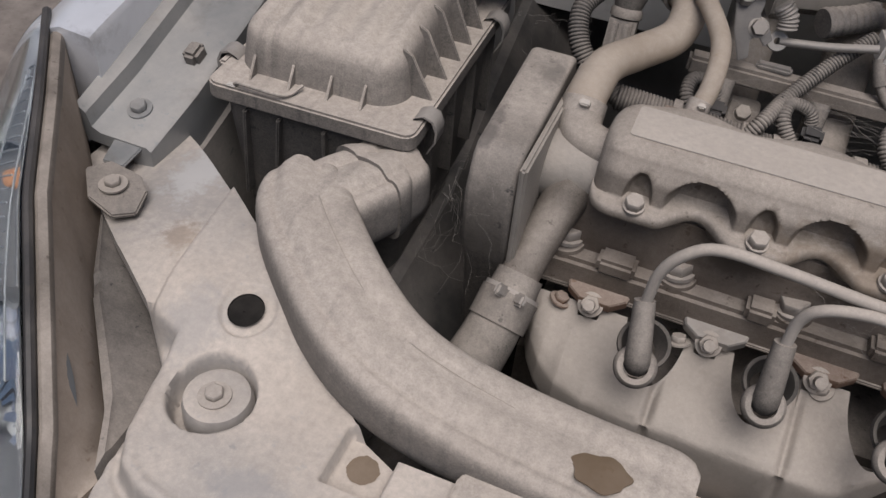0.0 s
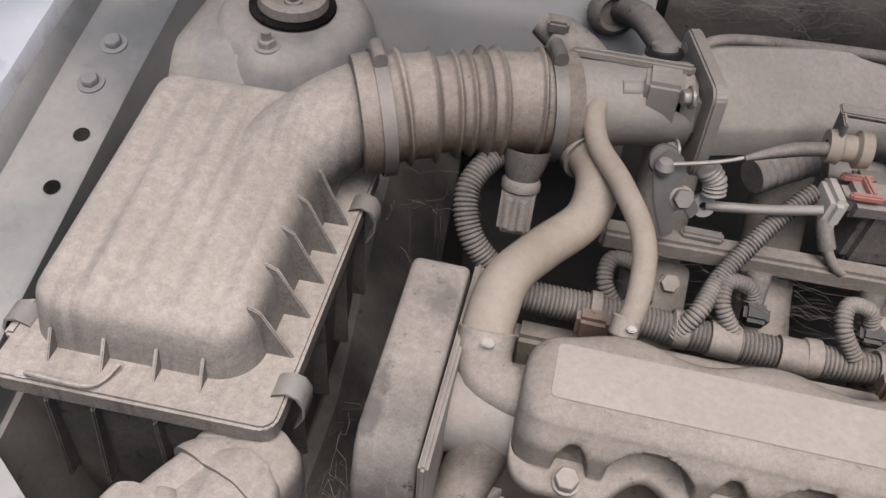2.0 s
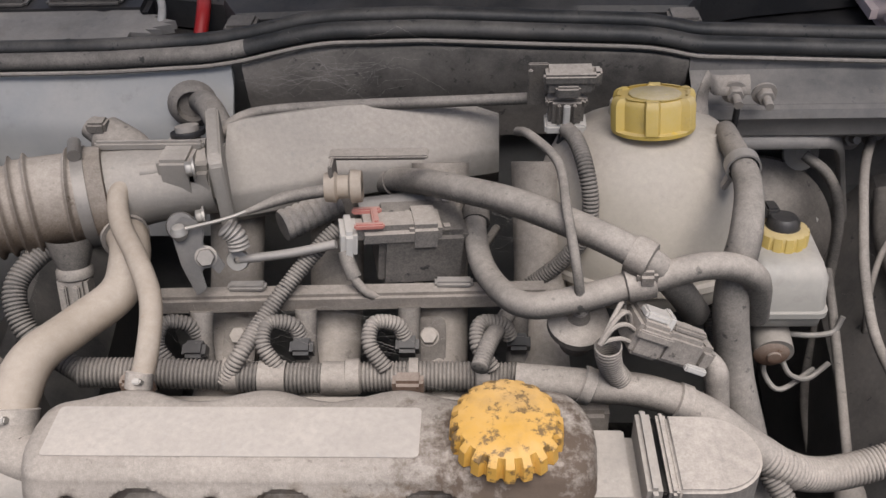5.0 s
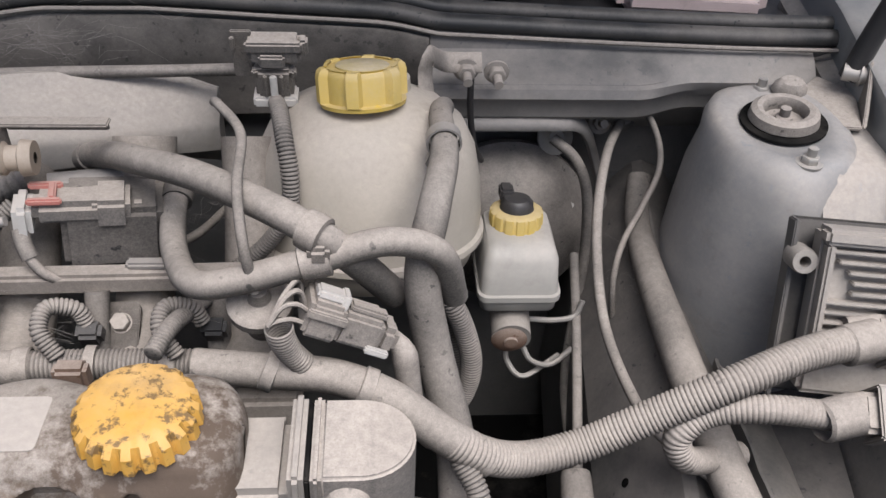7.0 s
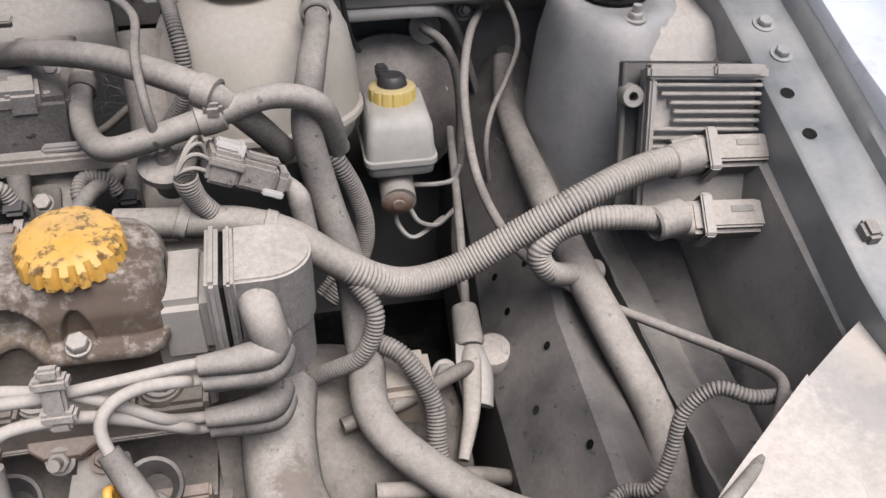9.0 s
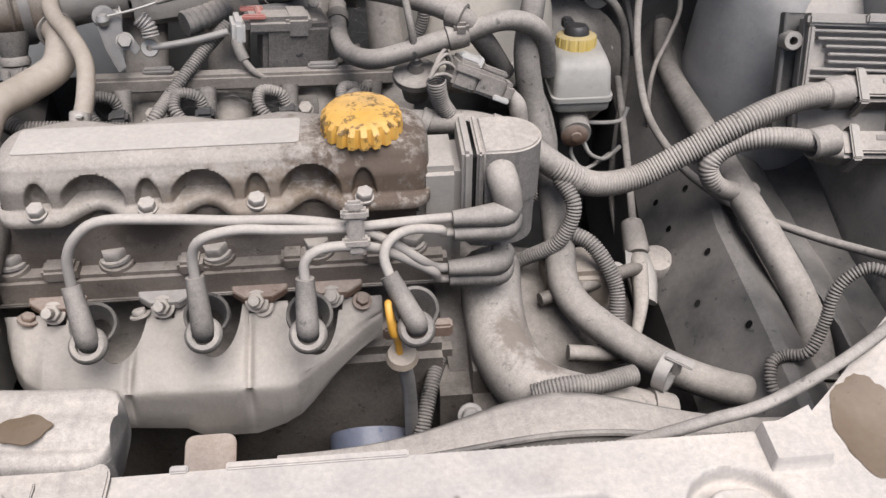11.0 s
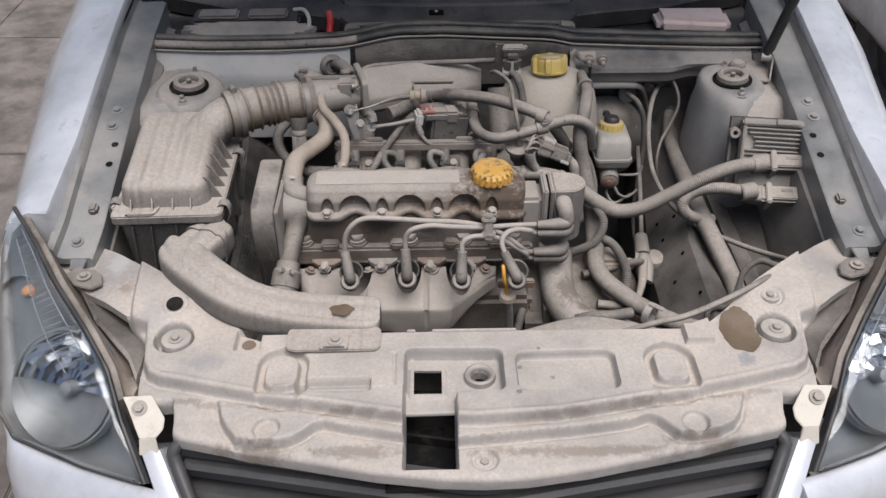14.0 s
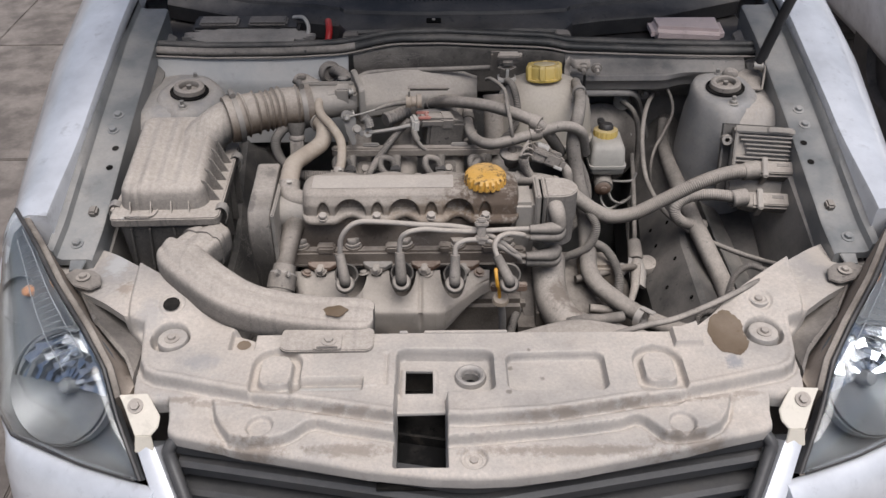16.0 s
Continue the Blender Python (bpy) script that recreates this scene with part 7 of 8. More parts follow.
for k in (-1, 0, 1):
    part("wire", tube([(0.006 * k, -0.003, -0.024), (0.004 * k, -0.004, -0.034), (0.002 * k - 0.004, -0.008, -0.042)], 0.0014, 6, 0.004), BLACK, plug)
tps = thing("throttle_plug", "pale plug with a red lock on its sensor", "connector", pose(-0.050, 0.684, 0.838, 0, 6, 12) @ Matrix.Scale(1.28, 4))
part("sensor", box(0.055, 0.04, 0.04, 0.004, (0.020, 0.006, -0.014)), DARKP, tps, "black sensor body")
part("plug", join(box(0.046, 0.022, 0.014, 0.004, (0.002, -0.004, 0.005)), box(0.020, 0.026, 0.018, 0.003, (0.020, -0.003, 0.004)), box(0.008, 0.008, 0.006, 0.002, (0.034, -0.006, 0.004))), DUCTM, tps)
part("lock", join(box(0.018, 0.004, 0.004, 0.001, (-0.014, -0.012, 0.013)), box(0.018, 0.004, 0.004, 0.001, (-0.014, 0.004, 0.013)), box(0.004, 0.016, 0.005, 0.001, (-0.010, -0.004, 0.0135))), REDP, tps, "red lock clip")
part("collar", box(0.010, 0.024, 0.020, 0.003, (-0.026, -0.004, 0.0)), PALE, tps)
air_sensor = thing("air_temperature_plug", "grey plug under the air bellows", "connector", pose(-0.291, 0.645, 0.824, -18))
part("stub", moved(lathe([(0.018, 0.034), (0.0155, 0.022), (0.012, 0.010), (0.014, 0.007), (0.014, 0.002), (0.010, 0.0)], 20), Matrix()), RUBBER, air_sensor)
part("plug", join(box(0.024, 0.018, 0.034, 0.003, (0, -0.002, -0.014)), box(0.005, 0.004, 0.024, 0.001, (-0.005, -0.013, -0.014)), box(0.005, 0.004, 0.024, 0.001, (0.005, -0.013, -0.014))), DUCTM, air_sensor)
multi = thing("multi_plug", "pale dusty multi-pin wiring plug with loose wires", "connector", pose(0.147, 0.573, 0.828, -14, 25, 2))
part("body", join(box(0.030, 0.030, 0.022, 0.003, (0.008, 0, 0)), box(0.014, 0.026, 0.018, 0.004, (0.028, 0, -0.001)), box(0.026, 0.010, 0.005, 0.0015, (0.010, -0.004, 0.013))), TAPE, multi)
part("socket", join(box(0.024, 0.034, 0.026, 0.003, (-0.017, 0, 0.001)), box(0.026, 0.004, 0.006, 0.001, (-0.017, -0.018, 0.006))), TAPE, multi, "wider half of the plug")
part("latch", join(box(0.018, 0.013, 0.006, 0.0015, (-0.018, -0.005, 0.017)), box(0.005, 0.015, 0.010, 0.001, (-0.008, -0.005, 0.016))), PALE, multi, "pale lock latch")
part("clip", box(0.016, 0.005, 0.005, 0.001, (0.022, -0.016, -0.008)), PALE, multi, "pale clip")
for k, (dy, up) in enumerate(((-0.010, 0.006), (-0.004, 0.012), (0.003, 0.009), (0.009, 0.013), (-0.012, -0.004))):
    part("wire", tube([(-0.028, dy, 0.003 - 0.002 * k), (-0.037, dy - 0.002, up), (-0.045, 0.4 * dy - 0.010, up - 0.004), (-0.049, -0.016, -0.012)], 0.0018, 8, 0.003), TAPE, multi)
single("plug_conduit", tube([(0.106, 0.556, 0.838), (0.107, 0.557, 0.828), (0.111, 0.561, 0.812), (0.119, 0.564, 0.797)], [0.0095, 0.0090, 0.0085, 0.0085], 18, 0.004, rings=0.0028, depth=0.0010, caps=False), TAPE, "open end of a taped conduit below the wiring plug", "wiring harness")
single("plug_conduit", tube([(0.176, 0.574, 0.812), (0.184, 0.570, 0.802), (0.187, 0.566, 0.785), (0.190, 0.560, 0.765)], [0.006, 0.009, 0.0085, 0.008], 14, 0.004), TAPE, "torn taped conduit behind the wiring plug", "wiring harness")
bsens = thing("brake_vacuum_valve", "pale round valve on the bulkhead", "valve", towards((0.345, 0.918, 0.758), (0, -1, 0.5)))
part("cap", lathe([(0, 0.014), (0.008, 0.014), (0.011, 0.010), (0.0175, 0.007), (0.0185, 0.003), (0.0175, 0.0), (0.01, 0.0)], 28), PALE, bsens)
hose("grommet_hose", [(-0.248, 0.876, 0.850), (-0.225, 0.835, 0.866), (-0.20, 0.795, 0.862), (-0.17, 0.79, 0.85)], 0.0115, RUBBER, "hose through the bulkhead grommet")
single("grommet", lathe([(0.0, 0.002), (0.0125, 0.002), (0.0145, 0.010), (0.0175, 0.009), (0.021, 0.004), (0.023, 0), (0.0125, -0.002)], 28), DARKP, "dusty black rubber bulkhead grommet", "grommet", towards((-0.25, 0.864, 0.853), (0.3, -1, 0.2)))

# ---- coolant tank, brakes, control unit ----
DUSTY = stuff("dust-caked yellow plastic", (0.46, 0.36, 0.08), 0.7, 0.0, 0.62, 1.0, 0.4, 0.2)
tank = thing("coolant_tank", "milky coolant tank under beige dust with a yellow cap", "coolant tank", pose(-0.006, -0.028, 0.013))
part("body", moved(lathe([(0, 0.018), (0.033, 0.018), (0.034, 0.009), (0.040, 0.006), (0.058, -0.001), (0.061, -0.004), (0.076, -0.016), (0.086, -0.036), (0.091, -0.062), (0.093, -0.092), (0.0925, -0.104), (0.096, -0.106), (0.096, -0.111), (0.092, -0.113), (0.086, -0.13), (0.066, -0.142), (0, -0.146)], 56), pose(0.166, 0.802, 0.866, -12)), MILKY, tank, smooth=40)
part("nub", tube([(0.212, 0.775, 0.868), (0.210, 0.750, 0.848)], [0.008, 0.0065], 12), MILKY, tank)


def ribbed_cap(r, h, ribs, depth):
    prof = [(0.0, h), (0.7, h), (0.86, h * 0.96), (0.98, h * 0.86), (1.0, h * 0.55), (1.0, 0.0), (0.8, 0.0)]
    seg = ribs * 10
    bm = bmesh.new()
    loops = []
    for q, z in prof:
        if q == 0:
            loops.append([bm.verts.new((0, 0, z))])
            continue
        loops.append([bm.verts.new(((q * r - (depth if k % 10 < 3 and z < h * 0.97 and q > 0.9 else 0)) * math.cos(math.tau * k / seg), (q * r - (depth if k % 10 < 3 and z < h * 0.97 and q > 0.9 else 0)) * math.sin(math.tau * k / seg), z)) for k in range(seg)])
    for a, b in zip(loops, loops[1:]):
        for k in range(seg):
            q = [a[k % len(a)], a[(k + 1) % len(a)], b[(k + 1) % seg], b[k]]
            bm.faces.new([v for i, v in enumerate(q) if v not in q[:i]])
    bmesh.ops.recalc_face_normals(bm, faces=bm.faces)
    return bm




def lobed_cap(r, h, lobes, depth):
    """A screw cap with broad finger lobes round its skirt."""
    rows = []
    for q, z in ((0.80, 0.0), (0.93, 0.001), (0.95, 0.004), (1.0, 0.005), (1.0, h * 0.8), (0.97, h * 0.93), (0.90, h), (0.80, h), (0.77, h - 0.0015), (0.3, h - 0.0012)):
        row = []
        for k in range(lobes * 12):
            out = 1.0 if k % 12 < 4 else 0.0
            row.append(((q * r - (depth * (1 - out) if q > 0.85 and z > 0.004 else 0)) * math.cos(math.tau * k / (lobes * 12)), (q * r - (depth * (1 - out) if q > 0.85 and z > 0.004 else 0)) * math.sin(math.tau * k / (lobes * 12)), z))
        rows.append(row)
    return loft(rows)


tank_cap = part("cap", moved(lobed_cap(0.0345, 0.030, 6, 0.006), pose(0.163, 0.772, 0.878, -14, 0, 12)), LEMON, tank, "faded yellow lobed screw cap")
part("cap_disc", moved(lathe([(0, 0.0302), (0.019, 0.0302), (0.0205, 0.029), (0.0205, 0.026)], 32), pose(0.163, 0.772, 0.878, -14)), DUSTY, tank_cap, "dust-covered cap top")
part("bracket", tube([(0.216, 0.812, 0.846), (0.212, 0.826, 0.874), (0.216, 0.831, 0.888), (0.232, 0.862, 0.868), (0.262, 0.866, 0.866)], 0.009, 10, flat=0.25), TAPE, tank, "dusty strip bracket")

BOOST = stuff("black enamel under dust", (0.02, 0.02, 0.021), 0.4, 0.0, 0.60, 1.0, 0.4, 0.05)
brake = thing("brake_master_cylinder", "brake fluid reservoir with a yellow cap on its cylinder", "brake reservoir")
part("booster", moved(lathe([(0, 0.04), (0.026, 0.04), (0.036, 0.026), (0.066, 0.018), (0.080, 0.004), (0.086, 0.002), (0.087, -0.006), (0.082, -0.010), (0.080, -0.05), (0, -0.05)], 56), towards((0.300, 0.888, 0.674), (0, -1, 0.28))), BOOST, brake, "black round brake booster", smooth=50)
part("sticker", moved(prism(rounded(0.030, 0.016, 0.002), 0.0012), towards((0.352, 0.876, 0.694), (0.12, -1, 0.42), 55)), PALE, brake, "pale sticker on the booster")
res = part("reservoir", loft([[(0.288 + sx * w / 2, 0.752 + sy * d / 2 + oy, z) for sx, sy in rounded(2, 2, 0.25, 4)] for z, w, d, oy in ((0.700, 0.058, 0.060, 0), (0.704, 0.066, 0.070, 0), (0.716, 0.068, 0.072, 0), (0.7165, 0.072, 0.078, 0), (0.722, 0.072, 0.078, 0), (0.7225, 0.068, 0.072, 0), (0.752, 0.064, 0.066, 0.002), (0.762, 0.056, 0.056, 0.006), (0.764, 0.04, 0.04, 0.008))]), RESV, brake, "cloudy plastic fluid reservoir", smooth=50)
part("cap", moved(ribbed_cap(0.0235, 0.016, 14, 0.0012), pose(0.287, 0.768, 0.760, -8)), LEMON, brake, "yellow screw cap")
part("float_plug", moved(join(lathe([(0, 0.010), (0.011, 0.0095), (0.014, 0.006), (0.0145, 0.0), (0.019, -0.001), (0.019, -0.003)], 24), box(0.012, 0.018, 0.012, 0.002, (-0.008, 0.014, 0.008))), pose(0.287, 0.770, 0.776, -8)), BLACK, brake, "black level sensor plug")
part("cylinder", tube([(0.284, 0.712, 0.676), (0.286, 0.76, 0.682), (0.292, 0.86, 0.692)], [0.0175, 0.0185, 0.022], 24), ALU, brake, "cast brake cylinder")
part("nose", moved(lathe([(0, 0.004), (0.006, 0.003), (0.0065, 0.001), (0.012, 0.0), (0.017, -0.004)], 24), towards((0.283, 0.709, 0.675), (0, -1, -0.05))), RUST, brake, "rusty end plug")
for pts in ([(0.300, 0.735, 0.678), (0.325, 0.735, 0.676), (0.345, 0.74, 0.676), (0.352, 0.745, 0.690)], [(0.296, 0.72, 0.660), (0.305, 0.715, 0.645), (0.325, 0.72, 0.635), (0.345, 0.73, 0.645)], [(0.282, 0.725, 0.658), (0.284, 0.72, 0.64), (0.30, 0.715, 0.625), (0.335, 0.735, 0.632)]):
    part("brake_line", tube(pts, 0.0026, 8, 0.004), ZINC, brake, "thin steel brake line")

ecu = thing("engine_control_unit", "finned aluminium engine control unit with two plugs", "control unit", pose(0.537, 0.622, 0.783, 66, 0, -9))
part("case", box(0.100, 0.128, 0.024, 0.004), ALU, ecu)
part("top_plate", box(0.104, 0.012, 0.018, 0.003, (0.0, 0.060, 0.016)), ALU, ecu)
for k in range(9):
    w = (0.098, 0.088, 0.080, 0.076)[min(k, 3)] if k < 5 else 0.096
    part("fin", box(w, 0.0030, 0.010, 0.0010), ALU, ecu, m=pose(0.049 - w / 2, 0.049 - 0.0076 * k, 0.0165))
part("end_rib", box(0.006, 0.085, 0.014, 0.002, (-0.046, 0.012, 0.016)), ALU, ecu)
for x in (-0.060, 0.060):
    part("lug", moved(lathe([(0.0042, -0.012), (0.0042, 0.008), (0.009, 0.008), (0.010, 0.005), (0.010, -0.014)], 20), pose(x, 0.038, 0.004)), ALU, ecu, "round fixing lug")
part("name_plate", box(0.040, 0.010, 0.010, 0.002, (0.024, 0.062, 0.024)), ALU, ecu)
part("mounting_plate", join(box(0.124, 0.140, 0.004, 0.002, (-0.004, -0.004, -0.020)), box(0.004, 0.140, 0.018, 0.001, (-0.065, -0.004, -0.011))), LEGM, ecu, "grey mounting plate")
for name, at in (("control_unit_harness", (0.512, 0.588, 0.787)), ("control_unit_harness.001", (0.485, 0.542, 0.760))):
    part("sleeve", moved(lathe([(0.0125, -0.016), (0.0150, -0.014), (0.0155, 0.012), (0.0130, 0.014)], 20), towards(at, (1, 0.25, 0.0))), TAPE, bpy.data.objects[name], "taped sleeve at the plug")
for at in ((0.551, 0.597, 0.781), (0.541, 0.562, 0.737)):
    plug = thing("control_unit_plug", "dusty grey lever-locked multi-pin plug on the control unit", "connector", pose(*at, 34, 0, -6), group="control unit plugs")
    part("body", join(box(0.066, 0.030, 0.026, 0.004, (0.006, 0, 0)), box(0.050, 0.024, 0.006, 0.002, (0.012, 0.0, 0.0145))), TAPE, plug)
    part("hood", loft([[(x, 0.5 * w * a, 0.5 * h * b) for a, b in rounded(2, 2, 0.5, 4)] for x, w, h in ((-0.046, 0.024, 0.024), (-0.034, 0.028, 0.026), (-0.024, 0.032, 0.028))]), TAPE, plug, "cable hood")
    part("lever", join(box(0.010, 0.037, 0.004, 0.0015, (-0.012, 0, 0.0165)), box(0.010, 0.004, 0.034, 0.0015, (-0.012, -0.018, 0.0)), box(0.010, 0.004, 0.034, 0.0015, (-0.012, 0.018, 0.0))), CLAMPM, plug, "grey locking lever")
    part("mark", box(0.020, 0.006, 0.0012, 0.0004, (0.018, 0.004, 0.0178)), DARKP, plug, "dark worn marking")

# ---- low down: radiator, fan, gearbox, oil filter, dipstick ----
radiator = thing("radiator", "finned radiator core behind the lock panel", "radiator")
part("core", box(0.62, 0.035, 0.36, 0.003, (0.05, 0.222, 0.52)), DARKP, radiator)
fins = part("fin", box(0.0022, 0.030, 0.006, 0.0004), TAPE, radiator, m=pose(-0.06, 0.226, 0.703))
for k in range(1, 110):
    share(fins, "fin", pose(-0.06 + 0.0034 * k, 0.226, 0.703 + random.uniform(-0.001, 0.001), 0, 0, random.uniform(-5, 5)), radiator)
fan = thing("radiator_fan", "dusty plastic fan shroud behind the radiator", "fan shroud")
rows = []
for x in np.linspace(-0.04, 0.36, 41):
    h = 0.035 * math.exp(-((x - 0.18) / 0.10) ** 2)
    rows.append([(x, 0.243, 0.650 + 0.2 * h), (x, 0.246, 0.672 + 0.4 * h), (x, 0.252, 0.682 + 0.6 * h), (x, 0.268 + 0.6 * h, 0.682 + 0.55 * h), (x, 0.275 + h, 0.674 + 0.3 * h), (x, 0.278 + h, 0.55), (x, 0.243, 0.55)])
part("shroud", loft(rows), DUCTM, fan, smooth=50)
part("rim", tube([(x, 0.2505, 0.6835 + 0.021 * math.exp(-((x - 0.18) / 0.10) ** 2)) for x in np.linspace(-0.035, 0.355, 40)], 0.0028, 8, 0.008), DARKP, fan, "moulded front rim of the shroud")
TANB = stuff("tan dusty casting", (0.20, 0.16, 0.12), 0.7, 0.1, 0.55, 1.3, 0.4, 0.3)
gear = thing("gearbox", "grimy aluminium gearbox low beside the engine", "gearbox")
part("case", moved(lathe([(0, 0.16), (0.05, 0.155), (0.09, 0.12), (0.11, 0.05), (0.12, 0.0), (0.13, -0.01), (0.13, -0.05)], 40), towards((0.16, 0.52, 0.52), (1, 0.05, 0.1))), IRON, gear)
part("bell_housing", box(0.09, 0.20, 0.20, 0.03, (0.14, 0.46, 0.53), 4), IRON, gear)
for x, y, z in ((0.12, 0.365, 0.60), (0.15, 0.365, 0.58), (0.27, 0.50, 0.60), (0.30, 0.55, 0.60)):
    part("bolt", hexbolt(0.009, 0.010, 1.3), STEEL, gear, m=pose(x, y, z, 60))
part("mount_bracket", box(0.07, 0.05, 0.09, 0.006, (0.245, 0.53, 0.62)), TANB, gear, "tan-brown mount bracket", m=pose(0, -0.02, -0.01))
part("breather_cap", lathe([(0, 0.018), (0.016, 0.016), (0.022, 0.006), (0.022, -0.02)], 24), TAPE, gear, m=pose(0.350, 0.570, 0.590, 20))
part("shift_link", tube([(0.335, 0.60, 0.60), (0.325, 0.55, 0.605), (0.315, 0.50, 0.60), (0.30, 0.46, 0.585)], [0.006, 0.010, 0.008, 0.005], 14), TAPE, gear, "dusty shift linkage")
part("rib", tube([(0.22, 0.42, 0.615), (0.26, 0.42, 0.61), (0.30, 0.44, 0.59), (0.34, 0.46, 0.55)], 0.008, 10), IRON, gear)
part("rib", tube([(0.20, 0.47, 0.64), (0.26, 0.49, 0.64), (0.31, 0.53, 0.62), (0.35, 0.58, 0.57)], 0.007, 10), IRON, gear)
# added black sheet standing for the shade low in the bay
part("undertray", box(1.24, 0.75, 0.01, 0.002, (0, 0.60, 0.30)), VOID, car, "added black sheet for the shade beneath the engine")
fork = thing("clutch_cable_fork", "dusty clutch cable end with its adjuster and fork", "clutch linkage")
part("rod", tube([(0.352, 0.80, 0.70), (0.345, 0.72, 0.665), (0.336, 0.64, 0.632), (0.332, 0.61, 0.622)], 0.0045, 12), CONDUIT, fork)
part("adjuster", moved(lathe([(0, 0.022), (0.012, 0.021), (0.013, 0.016), (0.0145, -0.016), (0.012, -0.020), (0, -0.02)], 24), towards((0.329, 0.588, 0.614), (0.05, 0.9, 0.32))), TAPE, fork, "rubber adjuster sleeve")
part("fork", join(tube([(0.322, 0.572, 0.606), (0.318, 0.545, 0.598), (0.320, 0.515, 0.585)], 0.005, 8, flat=2.0), tube([(0.336, 0.572, 0.606), (0.338, 0.545, 0.598), (0.332, 0.515, 0.585)], 0.005, 8, flat=2.0), tube([(0.329, 0.58, 0.61), (0.329, 0.54, 0.592)], 0.004, 8)), STEEL, fork, "steel fork")
oil = thing("oil_filter", "dusty blue-grey oil filter canister", "oil filter", towards((0.027, 0.352, 0.522), (0, -1, -0.55)))
part("can", lathe([(0, 0.05), (0.034, 0.05), (0.038, 0.046), (0.038, -0.05), (0, -0.05)], 36), stuff("blue-grey enamel", (0.09, 0.11, 0.17), 0.4, 0.0, 0.32, 1.0, 0.3, 0.03), oil)
dip = thing("dipstick", "yellow ring-handled oil dipstick in its tube", "dipstick")
part("ring", tube([(0.056, 0.358, 0.712), (0.053, 0.366, 0.722), (0.051, 0.366, 0.738), (0.050, 0.358, 0.748), (0.051, 0.350, 0.738), (0.053, 0.350, 0.722), (0.056, 0.356, 0.712), (0.058, 0.361, 0.69)], 0.003, 10, 0.003), YELLOW, dip, "yellow plastic ring handle")
part("collar", moved(lathe([(0, 0.008), (0.012, 0.007), (0.014, 0.0), (0.008, -0.008)], 20), pose(0.060, 0.363, 0.682, 15)), TANHOSE, dip)
part("tube", tube([(0.061, 0.364, 0.680), (0.066, 0.372, 0.62), (0.068, 0.385, 0.50)], 0.0065, 12), STEEL, dip)
part("bracket", box(0.06, 0.012, 0.014, 0.002, (0.075, 0.388, 0.690)), RUST, dip, "rusty dipstick bracket")


def dried_stain(name, label, cx, cy, rx, ry, seed):
    """A thin ragged film lying on the lock panel."""
    bm = bmesh.new()
    n, rings = 56, 8
    mid = bm.verts.new((cx, cy, float(panel_z(np.float64(cx), np.float64(cy))) + 0.0007))
    loops = []
    for q in range(1, rings + 1):
        row = []
        for k in range(n):
            a = math.tau * k / n
            w = 1 + 0.10 * noise.noise(Vector((2.2 * math.cos(a) + seed, 2.2 * math.sin(a), 0))) + 0.06 * noise.noise(Vector((7 * math.cos(a), 7 * math.sin(a), seed)))
            x, y = cx + rx * w * q / rings * math.cos(a), cy + ry * w * q / rings * math.sin(a)
            row.append(bm.verts.new((x, y, float(panel_z(np.float64(x), np.float64(y))) + 0.0007)))
        loops.append(row)
    for k in range(n):
        bm.faces.new((mid, loops[0][k], loops[0][(k + 1) % n]))
        for a, b in zip(loops, loops[1:]):
            bm.faces.new((a[k], b[k], b[(k + 1) % n], a[(k + 1) % n]))
    return single(name, bm, STAINM, label, "stain")


dried_stain("dried_stain", "large brown dried stain on the lock panel", 0.374, 0.196, 0.027, 0.044, 1.0)
dried_stain("dried_stain", "small brown dried stain in a square dimple", -0.322, 0.196, 0.010, 0.010, 5.0)

# throttle cable bracket on the plenum
tb = thing("throttle_cable", "throttle cable with a brown bush on its bracket", "cable")
part("bracket", join(box(0.075, 0.012, 0.003, 0.001, (-0.055, 0.698, 0.900)), box(0.070, 0.003, 0.010, 0.001, (-0.055, 0.704, 0.896)), box(0.003, 0.022, 0.030, 0.001, (-0.090, 0.690, 0.886))), TAPE, tb, "zinc cable bracket")
part("bush", moved(lathe([(0.004, -0.014), (0.011, -0.014), (0.012, -0.006), (0.009, -0.004), (0.009, 0.004), (0.013, 0.006), (0.012, 0.014), (0.004, 0.014)], 20), towards((-0.082, 0.684, 0.880), (1, 0.05, 0))), TANHOSE, tb, "brown rubber bush")
part("sleeve", tube([(-0.150, 0.652, 0.880), (-0.121, 0.665, 0.884), (-0.095, 0.679, 0.880)], [0.002, 0.005, 0.005], 10), RUBBER, tb)
solenoid = single("purge_valve", tube([(-0.134, 0.684, 0.843), (-0.117, 0.696, 0.844), (-0.094, 0.712, 0.846)], [0.0135, 0.0125, 0.013], 18, rings=0.006, depth=0.0012), DUCTM, "small ribbed grey valve below the plenum", "valve")
strap = single("hose_strap", join(box(0.008, 0.020, 0.008, 0.002, (0, 0.012, 0.008)), box(0.010, 0.003, 0.026, 0.001, (0, 0.020, 0.010)), lathe([(0.0165, -0.006), (0.0185, -0.006), (0.0185, 0.006), (0.0165, 0.006)], 24)), STEEL, "grey spring strap round the coolant hose", "strap", towards((0.295, 0.363, 0.642), (1, -0.9, 0)))
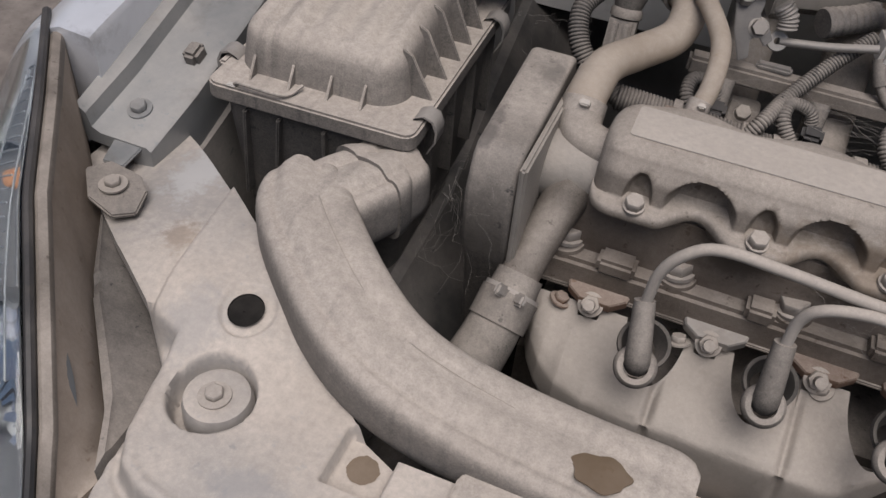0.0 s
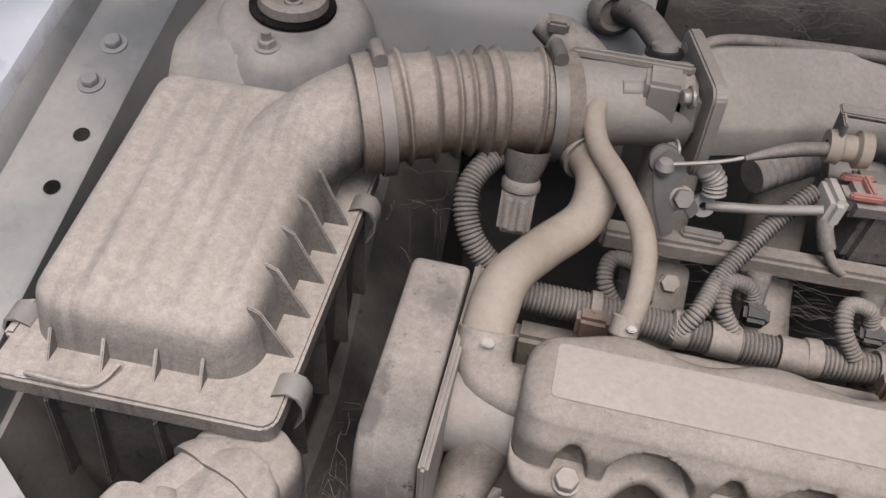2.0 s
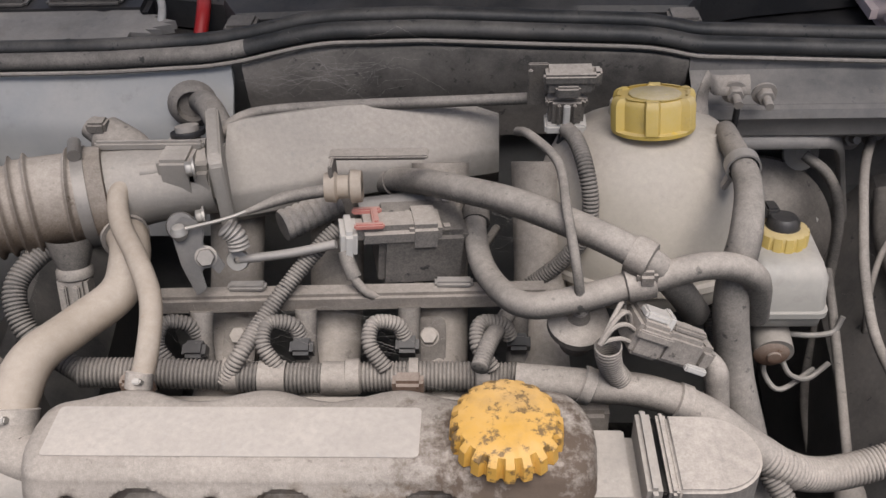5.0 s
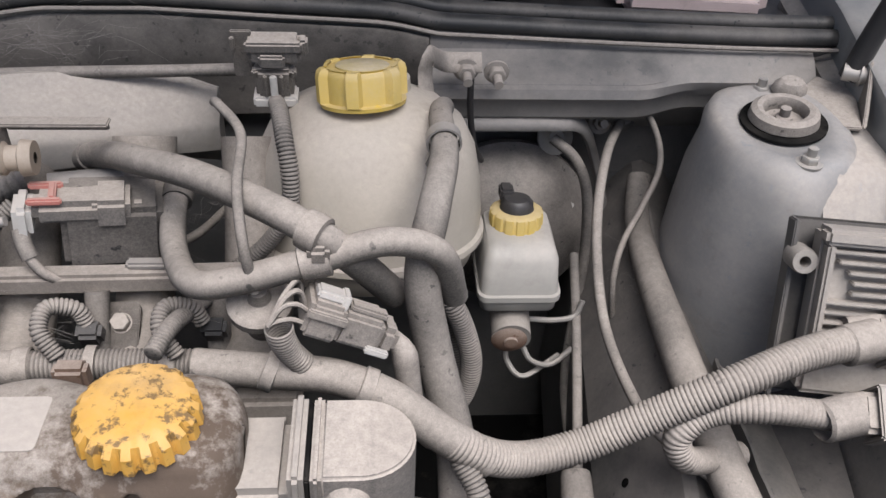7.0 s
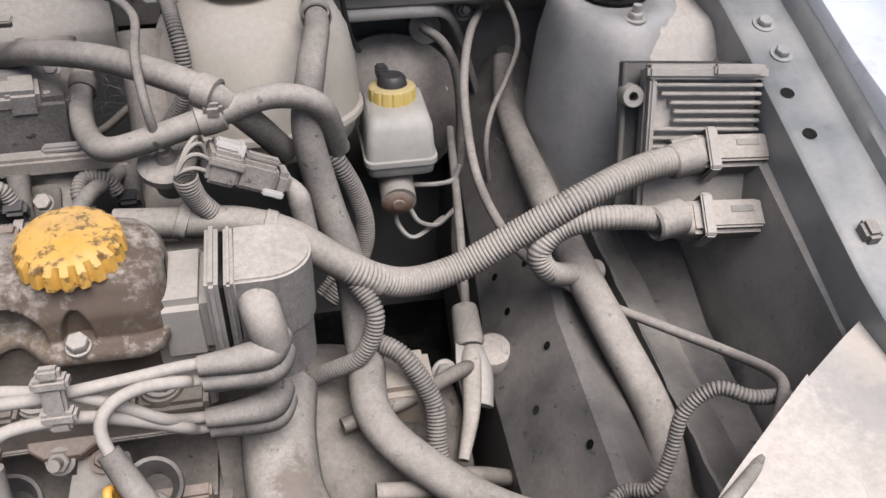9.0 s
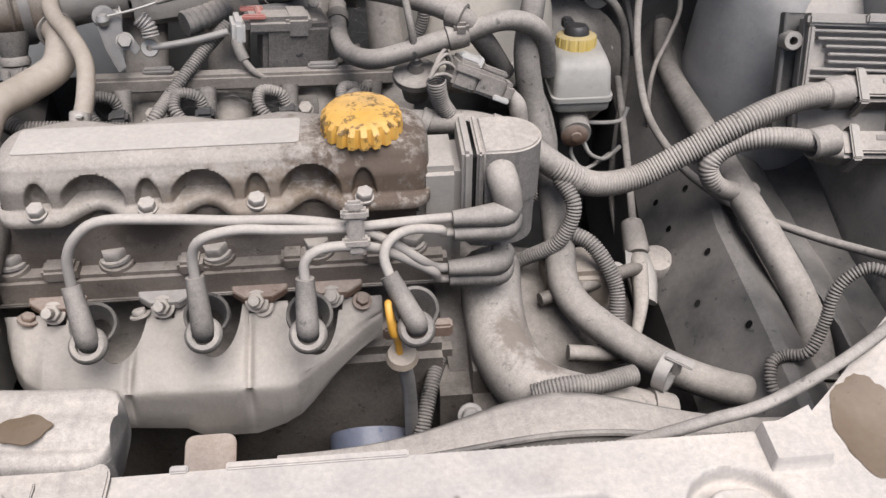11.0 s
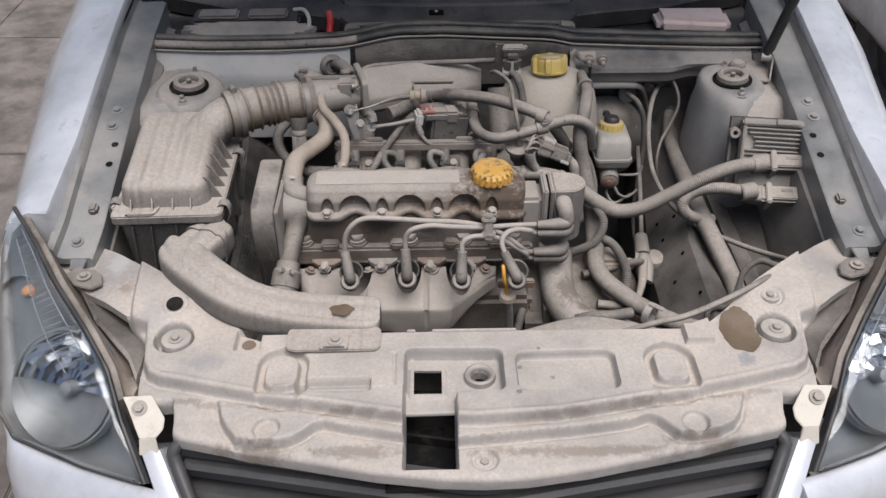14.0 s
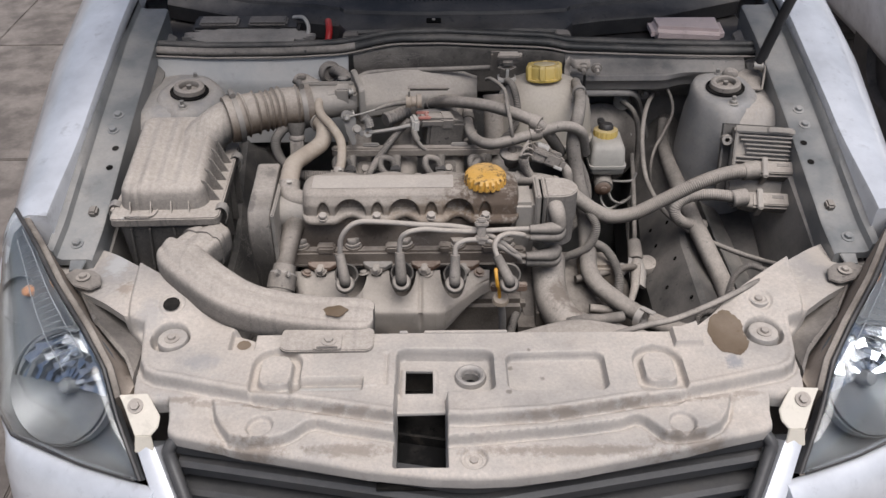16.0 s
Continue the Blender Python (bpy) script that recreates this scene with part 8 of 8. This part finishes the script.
for x in (-0.225, -0.03):
    st = single("harness_strap", join(lathe([(0.0118, -0.0035), (0.0136, -0.0035), (0.0136, 0.0035), (0.0118, 0.0035)], 24), box(0.008, 0.008, 0.010, 0.002, (0, -0.014, 0))), TAPE if x > -0.1 else DUCTM, "strap holding the wiring conduit", "strap", towards((x, 0.582 if x < -0.1 else 0.5942, 0.784 if x < -0.1 else 0.7690), (1, 0.05, -0.08)), group="straps on the wiring conduit")
    part("foot", box(0.022, 0.014, 0.02, 0.003), RUST, st, "rusty strap foot", m=st.matrix_basis.inverted() @ pose(x, 0.562, 0.792))
for x0, x1 in ((-0.145, -0.125), (-0.098, -0.078)):
    single("tape_wrap", tube([(x0, 0.5885 + 0.04 * (x0 + 0.145), 0.7735 - 0.06 * (x0 + 0.145)), (x1, 0.5885 + 0.04 * (x1 + 0.145), 0.7735 - 0.06 * (x1 + 0.145))], 0.0126, 18), TAPE, "dusty tape wrapped round the conduit", "tape", group="tape wraps on the conduit")

# cobwebs: fine threads, too many to count
random.seed(7)


def web(centre, size, threads, name="cobweb"):
    """Loose silk: threads that wander from a few shared knots."""
    V, F = [], []
    knots = [Vector(centre) + Vector([random.uniform(-1, 1) * q for q in size]) for _ in range(5)]
    for _ in range(threads):
        p = random.choice(knots) + Vector([random.gauss(0, 0.1) * q for q in size])
        aim = (Vector(centre) + Vector([random.uniform(-1, 1) * q for q in size]) - p)
        r = random.uniform(0.00003, 0.00007)
        n = 9
        way = aim / n
        first = len(V)
        for k in range(n + 1):
            V.extend([p + Vector((0, 0, r)), p + Vector((r, r, -r)), p + Vector((-r, -r, -r))])
            p = p + way + Vector([random.gauss(0, 0.42) * aim.length / n for _ in range(3)])
        for k in range(n):
            a = first + 3 * k
            F.extend([(a, a + 1, a + 4, a + 3), (a + 1, a + 2, a + 5, a + 4), (a + 2, a, a + 3, a + 5)])
    bm = bmesh.new()
    vs = [bm.verts.new(v) for v in V]
    for f in F:
        bm.faces.new([vs[q] for q in f])
    return single(name, bm, WEB, "dusty grey cobweb threads between the parts", "cobweb", kind="stuff")


web((-0.09, 0.872, 0.878), (0.11, 0.012, 0.018), 34)
web((-0.345, 0.44, 0.74), (0.045, 0.05, 0.05), 26)
web((-0.10, 0.615, 0.785), (0.13, 0.02, 0.02), 26)
web((0.05, 0.70, 0.82), (0.05, 0.04, 0.03), 28)
web((-0.06, 0.425, 0.755), (0.05, 0.010, 0.016), 12)
web((-0.345, 0.60, 0.81), (0.03, 0.05, 0.03), 14)
web((0.40, 0.78, 0.70), (0.04, 0.05, 0.03), 10)
